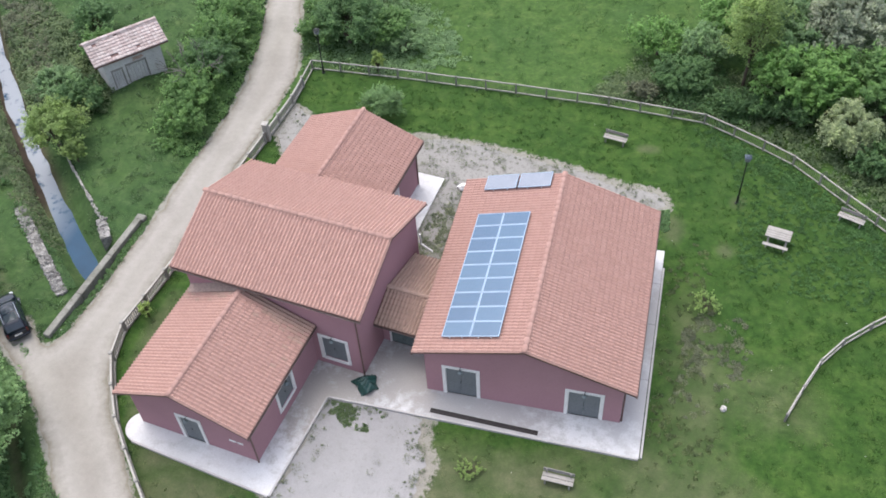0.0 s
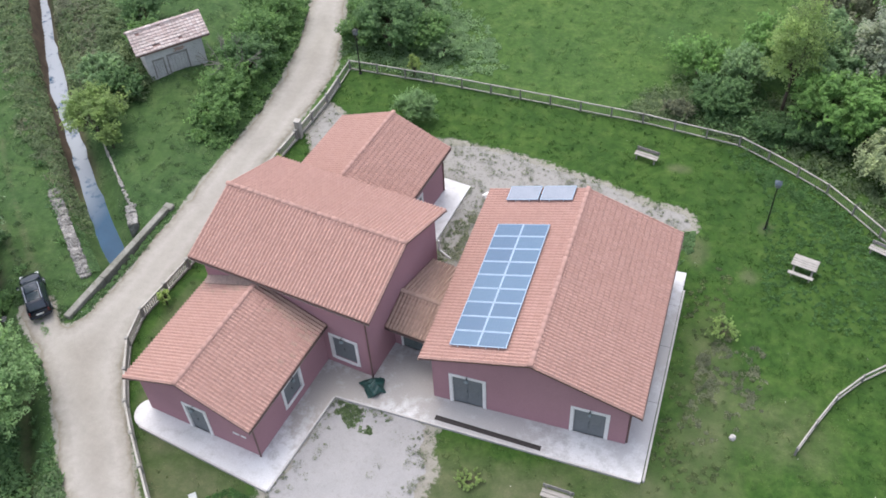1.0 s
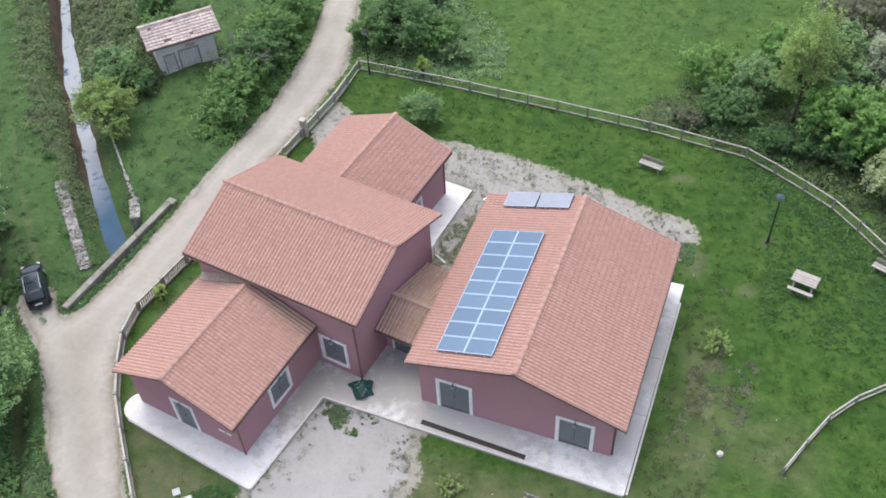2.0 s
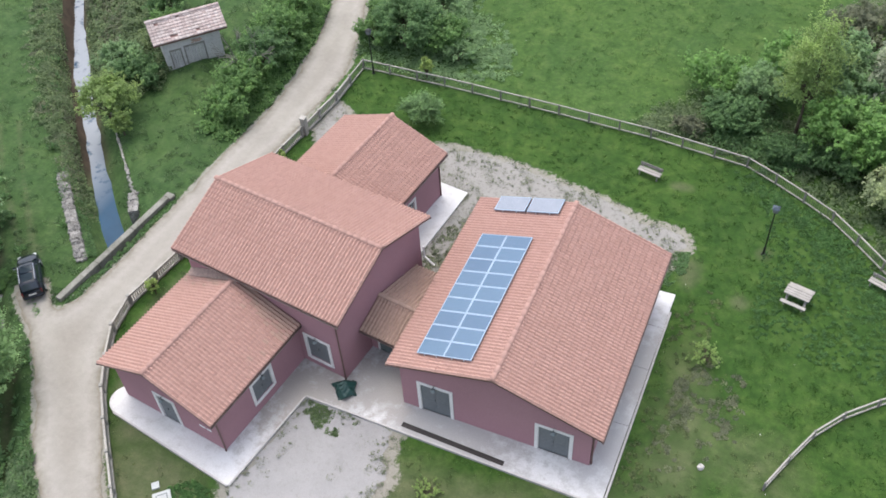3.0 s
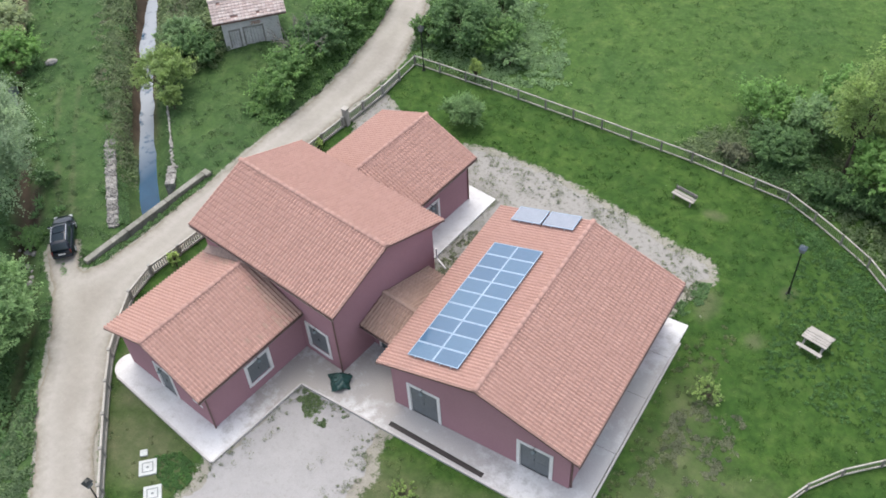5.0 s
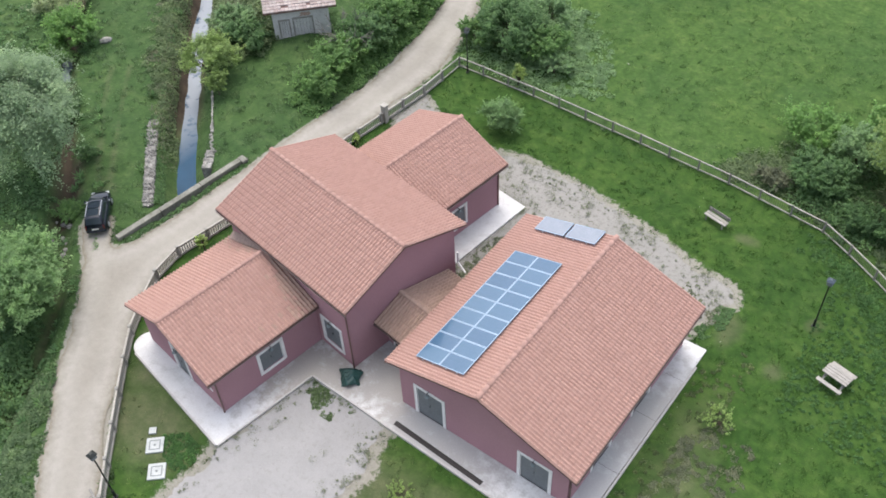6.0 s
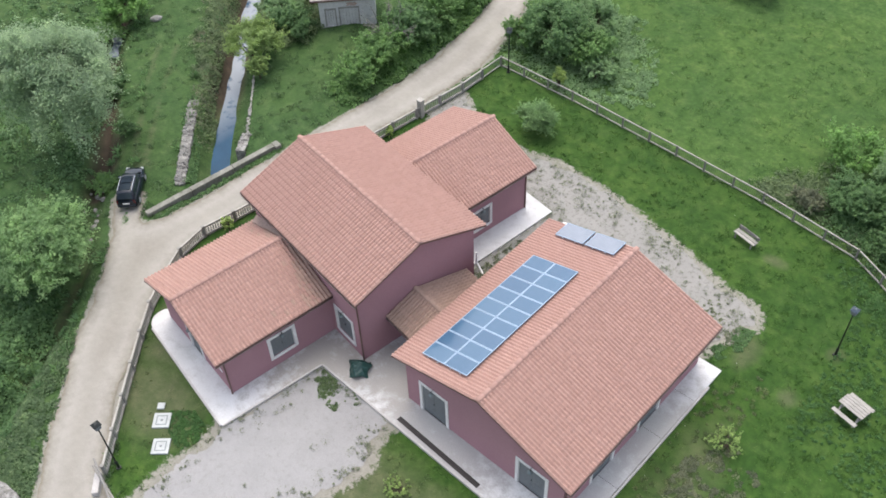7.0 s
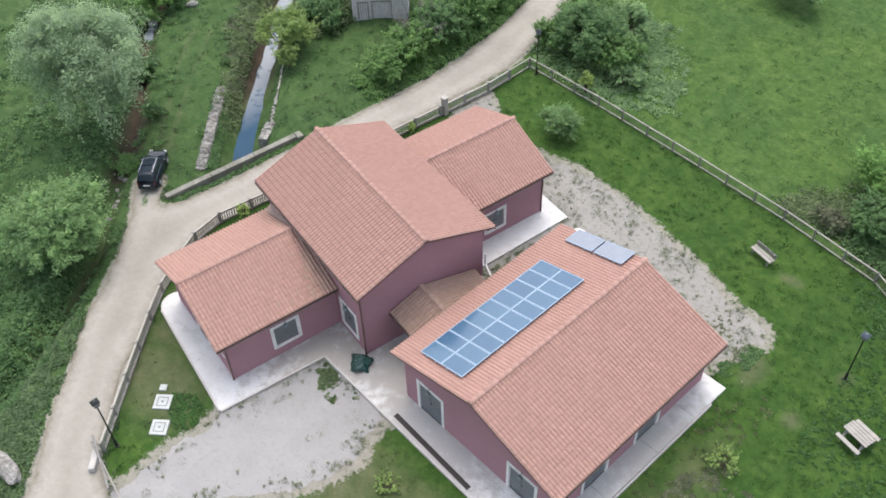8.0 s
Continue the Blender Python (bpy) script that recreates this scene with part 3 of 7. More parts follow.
def gable_roof(owner, f, w, xr, l, zl, zr, zx, material, label, singles=300, near=(12.0, -12.0), ridge=True, shade_stain=None, gutters=True, shape=ROLL, gaps=0.0):
    """A tiled gable roof in the frame f: x across from 0 to w, the ridge along y at xr, heights zl, zr, zx at the left eave, ridge and right eave."""
    bm = bmesh.new()
    drop, thick = 0.105, 0.085
    sec = [(0, zl - drop), (xr, zr - drop), (w, zx - drop), (w, zx - drop - thick), (xr, zr - drop - thick), (0, zl - drop - thick)]
    a = [bm.verts.new((x, 0.0, z)) for x, z in sec]
    b = [bm.verts.new((x, l, z)) for x, z in sec]
    n = len(sec)
    for i in range(n):
        bm.faces.new((a[i], a[(i + 1) % n], b[(i + 1) % n], b[i]))
    bm.faces.new((a[0], a[1], a[4], a[5]))
    bm.faces.new((a[1], a[2], a[3], a[4]))
    bm.faces.new((b[0], b[5], b[4], b[1]))
    bm.faces.new((b[1], b[4], b[3], b[2]))
    roof = part("roof", bm, DARKMETAL, owner, label)
    roof.matrix_local = owner.matrix_world.inverted() @ f
    tm, rm = tile_mesh(material, shape)
    tile_v, tile_f, tile_w, tile_l = shape
    spots = []
    rnd = random.Random(int(w * 100 + l))
    for ex, ez, sgn in ((0, zl, 1), (w, zx, -1)):
        run = abs(xr - ex)
        slope = math.hypot(run, zr - ez)
        v = Vector((sgn * run / slope, 0, (zr - ez) / slope))
        u = Vector((0, -sgn, 0))
        nrm = u.cross(v)
        nu, nv = round(l / tile_w), max(2, round(slope / tile_l))
        ku, kv = l / nu / tile_w, slope / nv / tile_l
        start = Vector((ex, l if sgn > 0 else 0, ez - 0.045))
        base = Matrix(((u.x, v.x, nrm.x, 0), (u.y, v.y, nrm.y, 0), (u.z, v.z, nrm.z, 0), (0, 0, 0, 1)))
        for j in range(nv):
            for i in range(nu):
                p = start + u * (i * tile_w * ku) + v * (j * tile_l * kv)
                if rnd.random() < gaps:
                    continue
                jig = Matrix.Rotation(rnd.gauss(0, 0.006 + gaps), 4, "Z") @ Matrix.Rotation(rnd.gauss(0, 0.006), 4, "X")
                spots.append(Matrix.Translation(p + nrm * rnd.uniform(-0.002, 0.004)) @ base @ jig @ Matrix.Diagonal((ku, kv, 1, 1)))
    old = []
    if shade_stain:
        old = [m for m in spots if shade_stain(m.translation.x, m.translation.y) > rnd.uniform(0, 1)]
        keep = {id(m) for m in old}
        spots = [m for m in spots if id(m) not in keep]
    spots.sort(key=lambda m: ((f @ m).translation.xy - Vector(near)).length)
    for some, mat, mesh, count in ((spots, material, tm, singles), (old, TILE_SHADE_STAIN, tile_mesh(TILE_SHADE_STAIN)[0], 60)):
        for m in some[:count]:
            o = new("tile", mesh)
            o.parent = roof
            o.matrix_local = m
        rest = some[count:]
        if rest:
            tv = np.array(tile_v)
            mats = np.array([np.array(m) for m in rest])
            allv = (np.einsum("nij,kj->nki", mats[:, :3, :3], tv) + mats[:, None, :3, 3]).reshape(-1, 3)
            nv0 = len(tv)
            faces = [tuple(i + k * nv0 for i in fc) for k in range(len(rest)) for fc in tile_f]
            o = new("tiling", link_mesh("tiling", allv.tolist(), faces, mat, True))
            o.parent = roof
            tagged(o, kind="stuff")
    if ridge:
        k = max(1, round(l / 0.42))
        for i in range(k):
            o = new("ridge_tile", rm)
            o.parent = roof
            o.matrix_local = Matrix.Translation((xr, i * l / k, zr + 0.004)) @ Matrix.Rotation(rnd.gauss(0, 0.01), 4, "Z")
    # gutters and their brackets along both eaves
    for ex, ez, sgn in ((0, zl, -1), (w, zx, 1)) if gutters else ():
        g = bmesh.new()
        seg = 6
        rows = []
        for y in (0.0, l):
            rows.append([g.verts.new((ex + sgn * (0.005 + 0.05 * math.cos(math.pi + math.pi * i / seg)), y, ez - 0.20 + 0.055 * math.sin(math.pi + math.pi * i / seg))) for i in range(seg + 1)])
        for i in range(seg):
            g.faces.new((rows[0][i], rows[0][i + 1], rows[1][i + 1], rows[1][i]))
        gut = part("gutter", g, GUTTER, owner, "brown half-round gutter")
        gut.matrix_local = owner.matrix_world.inverted() @ f
        mod = gut.modifiers.new("wall", "SOLIDIFY")
        mod.thickness = 0.008
    return roof


def wall(owner, f, a, b, profile, openings=(), thick=0.28, z0=0.0, name="wall", material=None):
    """A wall from plan point a to b in the frame f, its outer face on that line and its body to the left of it.
    profile: (distance, top) pairs; openings: (from, to, bottom, top)."""
    a, b = Vector(a), Vector(b)
    d = (b - a).normalized()
    length = (b - a).length
    inn = Vector((-d.y, d.x))
    cuts = sorted({0.0, length, *[s for s, _ in profile if s < length], *[s for o in openings for s in o[:2]]})
    top = lambda s: float(np.interp(s, [p[0] for p in profile], [p[1] for p in profile]))  # noqa: E731
    bm = bmesh.new()

    def cell(s0, s1, lo, h0, h1):
        vs = []
        for off in (0.0, thick):
            for s, z in ((s0, lo), (s1, lo), (s1, h1), (s0, h0)):
                q = a + d * s + inn * off
                vs.append(bm.verts.new((q.x, q.y, z)))
        for idx in ((0, 1, 2, 3), (7, 6, 5, 4), (0, 4, 5, 1), (1, 5, 6, 2), (2, 6, 7, 3), (3, 7, 4, 0)):
            bm.faces.new([vs[i] for i in idx])

    for s0, s1 in zip(cuts, cuts[1:]):
        holes = sorted((o[2], o[3]) for o in openings if o[0] <= s0 + 1e-6 and o[1] >= s1 - 1e-6)
        lo = z0
        for h0, h1 in holes:
            if h0 > lo + 0.01:
                cell(s0, s1, lo, h0, h0)
            lo = h1
        cell(s0, s1, lo, top(s0), top(s1))
    bmesh.ops.remove_doubles(bm, verts=bm.verts, dist=1e-4)
    w = part(name, bm, material or PLASTER, owner)
    w.matrix_local = owner.matrix_world.inverted() @ f
    return w


def opening(owner, f, a, b, s0, s1, zb, zt, window=True, leaves=2, face=0.17, lamp=True, glass=None):
    """A door or window in the wall from a to b: white stone surround, jamb lining, shutters or leaves, handle, and the lamp over it."""
    a, b = Vector(a), Vector(b)
    d = (b - a).normalized()
    p = a + d * s0
    m = owner.matrix_world.inverted() @ f @ Matrix(((d.x, -d.y, 0, p.x), (d.y, d.x, 0, p.y), (0, 0, 1, 0), (0, 0, 0, 1)))
    w = s1 - s0
    kind = "window" if window else "door"
    bm = bmesh.new()
    box(bm, 0, 0.02, 0.005, 0.26, zb, zt)
    box(bm, w - 0.02, w, 0.005, 0.26, zb, zt)
    box(bm, 0.02, w - 0.02, 0.005, 0.26, zt - 0.02, zt)
    base = part(kind, bm, WHITE, owner)
    base.matrix_local = m
    bm = bmesh.new()
    box(bm, -face, 0, -0.04, 0.004, zb - (face if window else 0), zt + face, 0.006)
    box(bm, w, w + face, -0.04, 0.004, zb - (face if window else 0), zt + face, 0.006)
    box(bm, 0, w, -0.04, 0.004, zt, zt + face, 0.006)
    if window:
        box(bm, 0, w, -0.06, 0.004, zb - face, zb, 0.006)
    part(kind + "_frame", bm, WHITE, base, "white stone surround")
    lw = (w - 0.04) / leaves
    for i in range(leaves):
        bm = bmesh.new()
        x0 = 0.02 + i * lw
        y0 = 0.03
        box(bm, x0 + 0.004, x0 + lw - 0.004, y0, y0 + 0.045, zb + 0.01, zt - 0.022, 0.004)
        for za, zc in ((zb + 0.12, zb + (zt - zb) * 0.46), (zb + (zt - zb) * 0.54, zt - 0.14)):
            box(bm, x0 + 0.10, x0 + lw - 0.10, y0 - 0.008, y0 + 0.001, za, zc, 0.003)
        part("shutter" if window else "leaf", bm, glass or SHUTTER, base, "slate grey painted leaf")
    bm = bmesh.new()
    box(bm, w / 2 - 0.035, w / 2 - 0.015, -0.005, 0.032, (zb + zt) / 2 - 0.07, (zb + zt) / 2 + 0.07, 0.003)
    part("handle", bm, IRON, base, "small dark handle")
    if lamp:
        bm = bmesh.new()
        rod(bm, (w / 2, 0.0, zt + 0.22), (w / 2, -0.16, zt + 0.24), 0.015)
        rod(bm, (w / 2, -0.16, zt + 0.25), (w / 2, -0.16, zt + 0.10), 0.03, 0.02)
        lm = part("wall_lamp", bm, IRON, owner, "small iron lamp over the opening")
        lm.matrix_local = m
        bm = bmesh.new()
        rod(bm, (w / 2, -0.16, zt + 0.02), (w / 2, -0.16, zt + 0.12), 0.13, 0.03, 12)
        part("shade", bm, surface_cached("lamp_shade"), lm, "grey green enamel shade")
    return base


def surface_cached(name):
    if name not in MESHES:
        MESHES[name] = surface(name, (0.125, 0.156, 0.156), (0.172, 0.203, 0.203), 3, 30, 0.4, 0.2, relief=0.03)
    return MESHES[name]


def downpipe(owner, f, x, y, z0, z1, out=(0, 0)):
    bm = bmesh.new()
    rod(bm, (x, y, z0), (x, y, z1 - 0.28), 0.045)
    rod(bm, (x, y, z1 - 0.29), (x + out[0], y + out[1], z1), 0.045)
    rod(bm, (x, y, z0 + 0.06), (x, y, z0 + 0.10), 0.055)
    rod(bm, (x, y, (z0 + z1) / 2), (x, y, (z0 + z1) / 2 + 0.03), 0.055)
    o = part("downpipe", bm, DARKMETAL, owner, "brown downpipe")
    o.matrix_local = owner.matrix_world.inverted() @ f


def building(name, label):
    return thing(name, Matrix.Identity(4), label, "building", "red-roofed buildings")


# ---------------------------------------------------------------- the hall
SLAB_Z = 0.12


def build_hall():
    o = building("hall", "wide low hall with dark red walls and a clay tile roof")
    o.matrix_world = HALL
    x0, x1, y0, y1, xr = 0.46, 9.86, 0.43, 11.42, 5.286
    zl, zr, zx = 3.643, 5.058, 3.199
    under = 0.2
    top = lambda x: float(np.interp(x, [0, xr, 10.428], [zl, zr, zx])) - under  # noqa: E731
    doors = [(1.00, 2.50, SLAB_Z, 2.20), (6.90, 8.40, SLAB_Z, 2.0)]
    prof = [(0, top(x0)), (xr - x0, top(xr)), (x1 - x0, top(x1))]
    a, b = (x0, y0), (x1, y0)
    wall(o, HALL, a, b, prof, doors)
    for s0, s1, z0, z1 in doors:
        opening(o, HALL, a, b, s0, s1, z0, z1, window=False)
    a, b = (x1, y0 + 0.28), (x1, y1 - 0.28)
    side = [(1.9, 3.4, SLAB_Z, 2.0), (5.6, 7.1, SLAB_Z, 2.0)]
    wall(o, HALL, a, b, [(0, top(x1)), (20, top(x1))], side)
    for s in side:
        opening(o, HALL, a, b, *s, window=False)
    wall(o, HALL, (x1, y1), (x0, y1), [(0, top(x1)), (x1 - xr, top(xr)), (x1 - x0, top(x0))])
    wall(o, HALL, (x0, y1 - 0.28), (x0, y0 + 0.28), [(0, top(x0)), (20, top(x0))])
    gable_roof(o, HALL, 10.428, xr, 11.843, zl, zr, zx, TILE, "salmon red clay tile roof")
    downpipe(o, HALL, x1 + 0.06, y0 + 0.12, SLAB_Z, 2.98, (0.42, -0.02))
    return o


def build_tall():
    o = building("tall_house", "tall dark red house with a clay tile gable roof")
    o.matrix_world = BLOCK
    x0, x1, y0, y1, yr = -9.8, -0.52, 0.40, 7.70, 3.997
    ze, zr = 5.164, 6.677
    top = lambda y: float(np.interp(y, [0, yr, 8.102], [ze, zr, ze])) - 0.2  # noqa: E731
    win = [(7.15, 8.45, 0.72, 2.32)]
    a, b = (x0, y0), (x1, y0)
    wall(o, BLOCK, a, b, [(0, top(y0)), (20, top(y0))], win)
    opening(o, BLOCK, a, b, *win[0])
    prof = [(0, top(y0 + 0.28)), (yr - y0 - 0.28, top(yr)), (y1 - y0 - 0.56, top(y1 - 0.28))]
    wall(o, BLOCK, (x1, y0 + 0.28), (x1, y1 - 0.28), prof)
    wall(o, BLOCK, (x1, y1), (x0, y1), [(0, top(y1)), (20, top(y1))])
    wall(o, BLOCK, (x0, y1 - 0.28), (x0, y0 + 0.28), prof)
    f = BLOCK @ Matrix.Rotation(radians(90), 4, "Z")
    gable_roof(o, f, 8.102, yr, 10.32, ze, zr, ze, TILE, "salmon red clay tile roof")
    bm = bmesh.new()
    rod(bm, (-1.70, 7.93, 2.95), (-1.70, 7.93, 2.2), 0.05)
    rod(bm, (-1.70, 7.93, 2.22), (-0.98, 7.62, 2.08), 0.05)
    part("drain_elbow", bm, WHITE, o, "short white drain pipe").matrix_local = BLOCK.inverted()
    downpipe(o, BLOCK, x1 + 0.02, y0 - 0.07, SLAB_Z, 4.98, (0.05, -0.32))
    return o


def build_wing():
    o = building("front_wing", "low dark red wing with a clay tile gable roof")
    o.matrix_world = BLOCK
    x0, x1, y0, y1, xr = -9.6, -3.15, -5.80, 0.396, -6.52
    ze, zr = 3.208, 4.70
    top = lambda x: float(np.interp(x, [-9.965, xr, -2.792], [ze, zr, ze])) - 0.2  # noqa: E731
    a, b = (x0, y0), (x1, y0)
    door = (2.55, 3.60, SLAB_Z, 1.98)
    wall(o, BLOCK, a, b, [(0, top(x0)), (xr - x0, top(xr)), (x1 - x0, top(x1))], [door])
    opening(o, BLOCK, a, b, *door, window=False)
    a, b = (x1, y0 + 0.28), (x1, y1)
    win = (2.26, 3.54, 0.88, 2.20)
    wall(o, BLOCK, a, b, [(0, top(x1)), (20, top(x1))], [win])
    opening(o, BLOCK, a, b, *win)
    wall(o, BLOCK, (x0, y1), (x0, y0 + 0.28), [(0, top(x0)), (20, top(x0))])
    # darker tiles by the join: eave shade painted in, along with real staining
    gable_roof(o, BLOCK @ Matrix.Translation((-9.965, -6.332, 0)), 7.173, 3.445, 6.72, ze, zr, ze, TILE, "salmon red clay tile roof", singles=240,
               shade_stain=lambda x, y: 1.25 * math.exp(-max(0.0, 6.5 - y - 0.10 * max(0.0, x - 3.6)) / (0.18 + 0.09 * max(0.0, x - 3.0))) * (0.95 if x > 3.3 else 0.6))
    downpipe(o, BLOCK, x1 + 0.03, y0 - 0.03, SLAB_Z, 3.05, (0.28, -0.1))
    # mortar fillet where the western slope meets the taller house
    bm = bmesh.new()
    rim = []
    for k in range(7):
        x = -9.80 + k * (xr + 9.80 + 0.25) / 6
        z = float(np.interp(x, [-9.965, xr, -2.792], [ze, zr, ze])) - 0.04
        rim.append([bm.verts.new(q) for q in ((x, 0.02, z - 0.08), (x, 0.02, z + 0.03), (x, 0.385, z + 0.30), (x, 0.385, z - 0.08))])
    for r0, r1 in zip(rim, rim[1:]):
        for k in range(4):
            bm.faces.new((r0[k], r0[(k + 1) % 4], r1[(k + 1) % 4], r1[k]))
    bm.faces.new(rim[0])
    bm.faces.new(rim[-1][::-1])
    part("flashing", bm, MORTAR, o, "pale tan mortar fillet").matrix_local = Matrix.Identity(4)
    bm = bmesh.new()
    box(bm, -4.45, -4.1, y0 - 0.02, y0 + 0.001, 1.25, 1.38)
    box(bm, -4.0, -3.72, y0 - 0.02, y0 + 0.001, 1.25, 1.38)
    sg = part("sign_plate", bm, WHITE, o, "two small white plates")
    sg.matrix_local = Matrix.Identity(4)
    return o


def build_rear():
    o = building("rear_wing", "low dark red rear wing with a clay tile gable roof")
    o.matrix_world = BLOCK
    x0, x1, y0, y1, xr = -9.75, -3.30, 7.704, 13.95, -6.556
    ze, zr = 3.309, 4.747
    top = lambda x: float(np.interp(x, [-10.121, xr, -2.912], [ze, zr, ze])) - 0.2  # noqa: E731
    wall(o, BLOCK, (x1, y1), (x0, y1), [(0, top(x1)), (x1 - xr, top(xr)), (x1 - x0, top(x0))])
    a, b = (x1, y0), (x1, y1 - 0.28)
    win = (2.35, 3.55, 0.75, 2.0)
    wall(o, BLOCK, a, b, [(0, top(x1)), (20, top(x1))], [win])
    opening(o, BLOCK, a, b, *win)
    wall(o, BLOCK, (x0, y1 - 0.28), (x0, y0), [(0, top(x0)), (20, top(x0))])
    gable_roof(o, BLOCK @ Matrix.Translation((-10.121, 7.66, 0)), 7.209, 3.565, 6.766, ze, zr, ze, TILE, "salmon red clay tile roof")
    downpipe(o, BLOCK, x1 + 0.03, y1 + 0.02, SLAB_Z, 3.15, (0.25, 0.1))
    return o


def build_link():
    o = building("link_porch", "small entrance link with a browned tile roof")
    o.matrix_world = BLOCK
    wall(o, BLOCK, (-0.515, 2.75), (2.45, 2.75), [(0, 2.42), (20, 2.42)], [(0.45, 1.75, SLAB_Z, 2.2)])
    opening(o, BLOCK, (-0.515, 2.75), (2.45, 2.75), 0.45, 1.75, SLAB_Z, 2.2, window=False, lamp=False, face=0.06, glass=DOORGLASS)
    bm = bmesh.new()
    box(bm, 0.52, 0.74, 2.79, 2.806, 1.25, 1.58)
    part("notice", bm, WHITE, o, "plain white notice on the glass door").matrix_local = Matrix.Identity(4)
    wall(o, BLOCK, (2.9, 6.9), (-0.515, 6.9), [(0, 2.0), (20, 2.0)])
    f = BLOCK @ Matrix.Translation((2.35, 1.93, 0)) @ Matrix.Rotation(radians(90), 4, "Z")
    gable_roof(o, f, 5.2, 1.9, 2.86, 2.46, 3.18, 2.18, TILE_OLD, "browned clay tile roof", singles=200)
    return o


DOORGLASS = surface("door_glass", (0.078, 0.101, 0.101), (0.109, 0.133, 0.133), 2, 10, 0.12, relief=0.0)
build_hall()
build_tall()
build_wing()
build_rear()
build_link()


# ---------------------------------------------------------------- slabs and kerbs round the buildings
def slab(name, poly, label):
    ob = new(name, to_mesh(name, prism(bmesh.new(), poly, -0.3, SLAB_Z), PAVING))
    return tagged(ob, label, "pavement", kind="structure")


def arc(cx, cy, r, a0, a1, n=8):
    return [(cx + r * math.cos(radians(a0 + (a1 - a0) * i / n)), cy + r * math.sin(radians(a0 + (a1 - a0) * i / n))) for i in range(n + 1)]


FRONT_SLAB = [(-12.6, -3.5)] + arc(-12.55, -4.55, 0.85, 140, 255, 8) + [(-5.14, -6.72), (-4.2, -1.0), (10.93, -1.3), (11.0, 11.85), (9.6, 11.83), (9.6, 0.7), (0.6, 0.7), (0.6, 3.45), (-2.75, 3.25), (-3.2, 0.9), (-6.4, 1.2)]
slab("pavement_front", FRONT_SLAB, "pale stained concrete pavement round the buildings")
slab("pavement_rear", [(-4.9, 8.30), (-3.3, 8.08), (-2.97, 9.05), (-2.27, 15.2), (-9.6, 16.3), (-9.8, 14.0), (-4.4, 13.2)], "pale concrete pavement round the rear wing")


# drain channel and the kerb line along the pavement
def strip_box(name, a, b, width, z0, z1, material, label, category, kind="structure", bevel=0.01):
    a, b = Vector(a), Vector(b)
    d = b - a
    bm = bmesh.new()
    box(bm, 0, d.length, -width / 2, width / 2, z0, z1, bevel)
    ob = new(name, to_mesh(name, bm, material))
    ob.matrix_world = Matrix.Translation((a.x, a.y, 0)) @ Matrix.Rotation(math.atan2(d.y, d.x), 4, "Z")
    return tagged(ob, label, category, kind=kind)


GRATE = surface("dark_grate_iron", (0.016, 0.014, 0.014), (0.035, 0.031, 0.030), 3, 30, 0.6, 0.3, relief=0.2)


def drain():
    a, b = Vector((0.90, -0.74)), Vector((6.19, -0.95))
    d = b - a
    o = thing("drain_channel", Matrix.Translation((a.x, a.y, SLAB_Z)) @ Matrix.Rotation(math.atan2(d.y, d.x), 4, "Z"), "long dark iron drain grate set in the concrete pavement", "drain")
    bm = bmesh.new()
    box(bm, 0, d.length, -0.13, -0.11, -0.05, 0.012)
    box(bm, 0, d.length, 0.11, 0.13, -0.05, 0.012)
    part("edge_frame", bm, GRATE, o)
    bm = bmesh.new()
    box(bm, 0, d.length, -0.11, 0.11, -0.05, 0.003)
    part("channel", bm, GRATE, o)
    bar = bmesh.new()
    box(bar, -0.014, 0.014, -0.11, 0.11, 0.0, 0.010)
    me = to_mesh("bar", bar, GRATE)
    for i in range(88):
        p = new("bar", me)
        p.parent = o
        p.location = (0.03 + i * d.length / 88, 0, 0.001)


drain()
for i, (a, b) in enumerate((((-4.22, -1.03), (10.9, -1.33)), ((-5.18, -6.70), (-4.25, -1.06)), ((-12.75, -5.40), (-5.25, -6.75)), ((11.03, -1.25), (11.06, 10.6)))):
    strip_box("kerb", a, b, 0.10, -0.25, SLAB_Z + 0.018, KERB, "pale concrete kerb edging the pavement", "kerb")
for y in (3.1, 6.6, 9.4):
    strip_box("paving_joint", (9.88, y), (10.96, y + 0.02), 0.012, SLAB_Z - 0.01, SLAB_Z + 0.003, GRATE, "dark joint across the pavement", "joint", bevel=0.0)

# ---------------------------------------------------------------- solar panels on the hall's west slope
ROOF_TILT = math.atan2(5.058 - 3.643, 5.286)


def west_slope(x, y, off=0.0):
    """A frame on the hall's west slope: x up the slope, y along the ridge, z out of the roof."""
    z = 3.643 + (5.058 - 3.643) / 5.286 * x
    return Matrix.Translation((x, y, z)) @ Matrix.Rotation(-ROOF_TILT, 4, "Y") @ Matrix.Translation((0, 0, off))


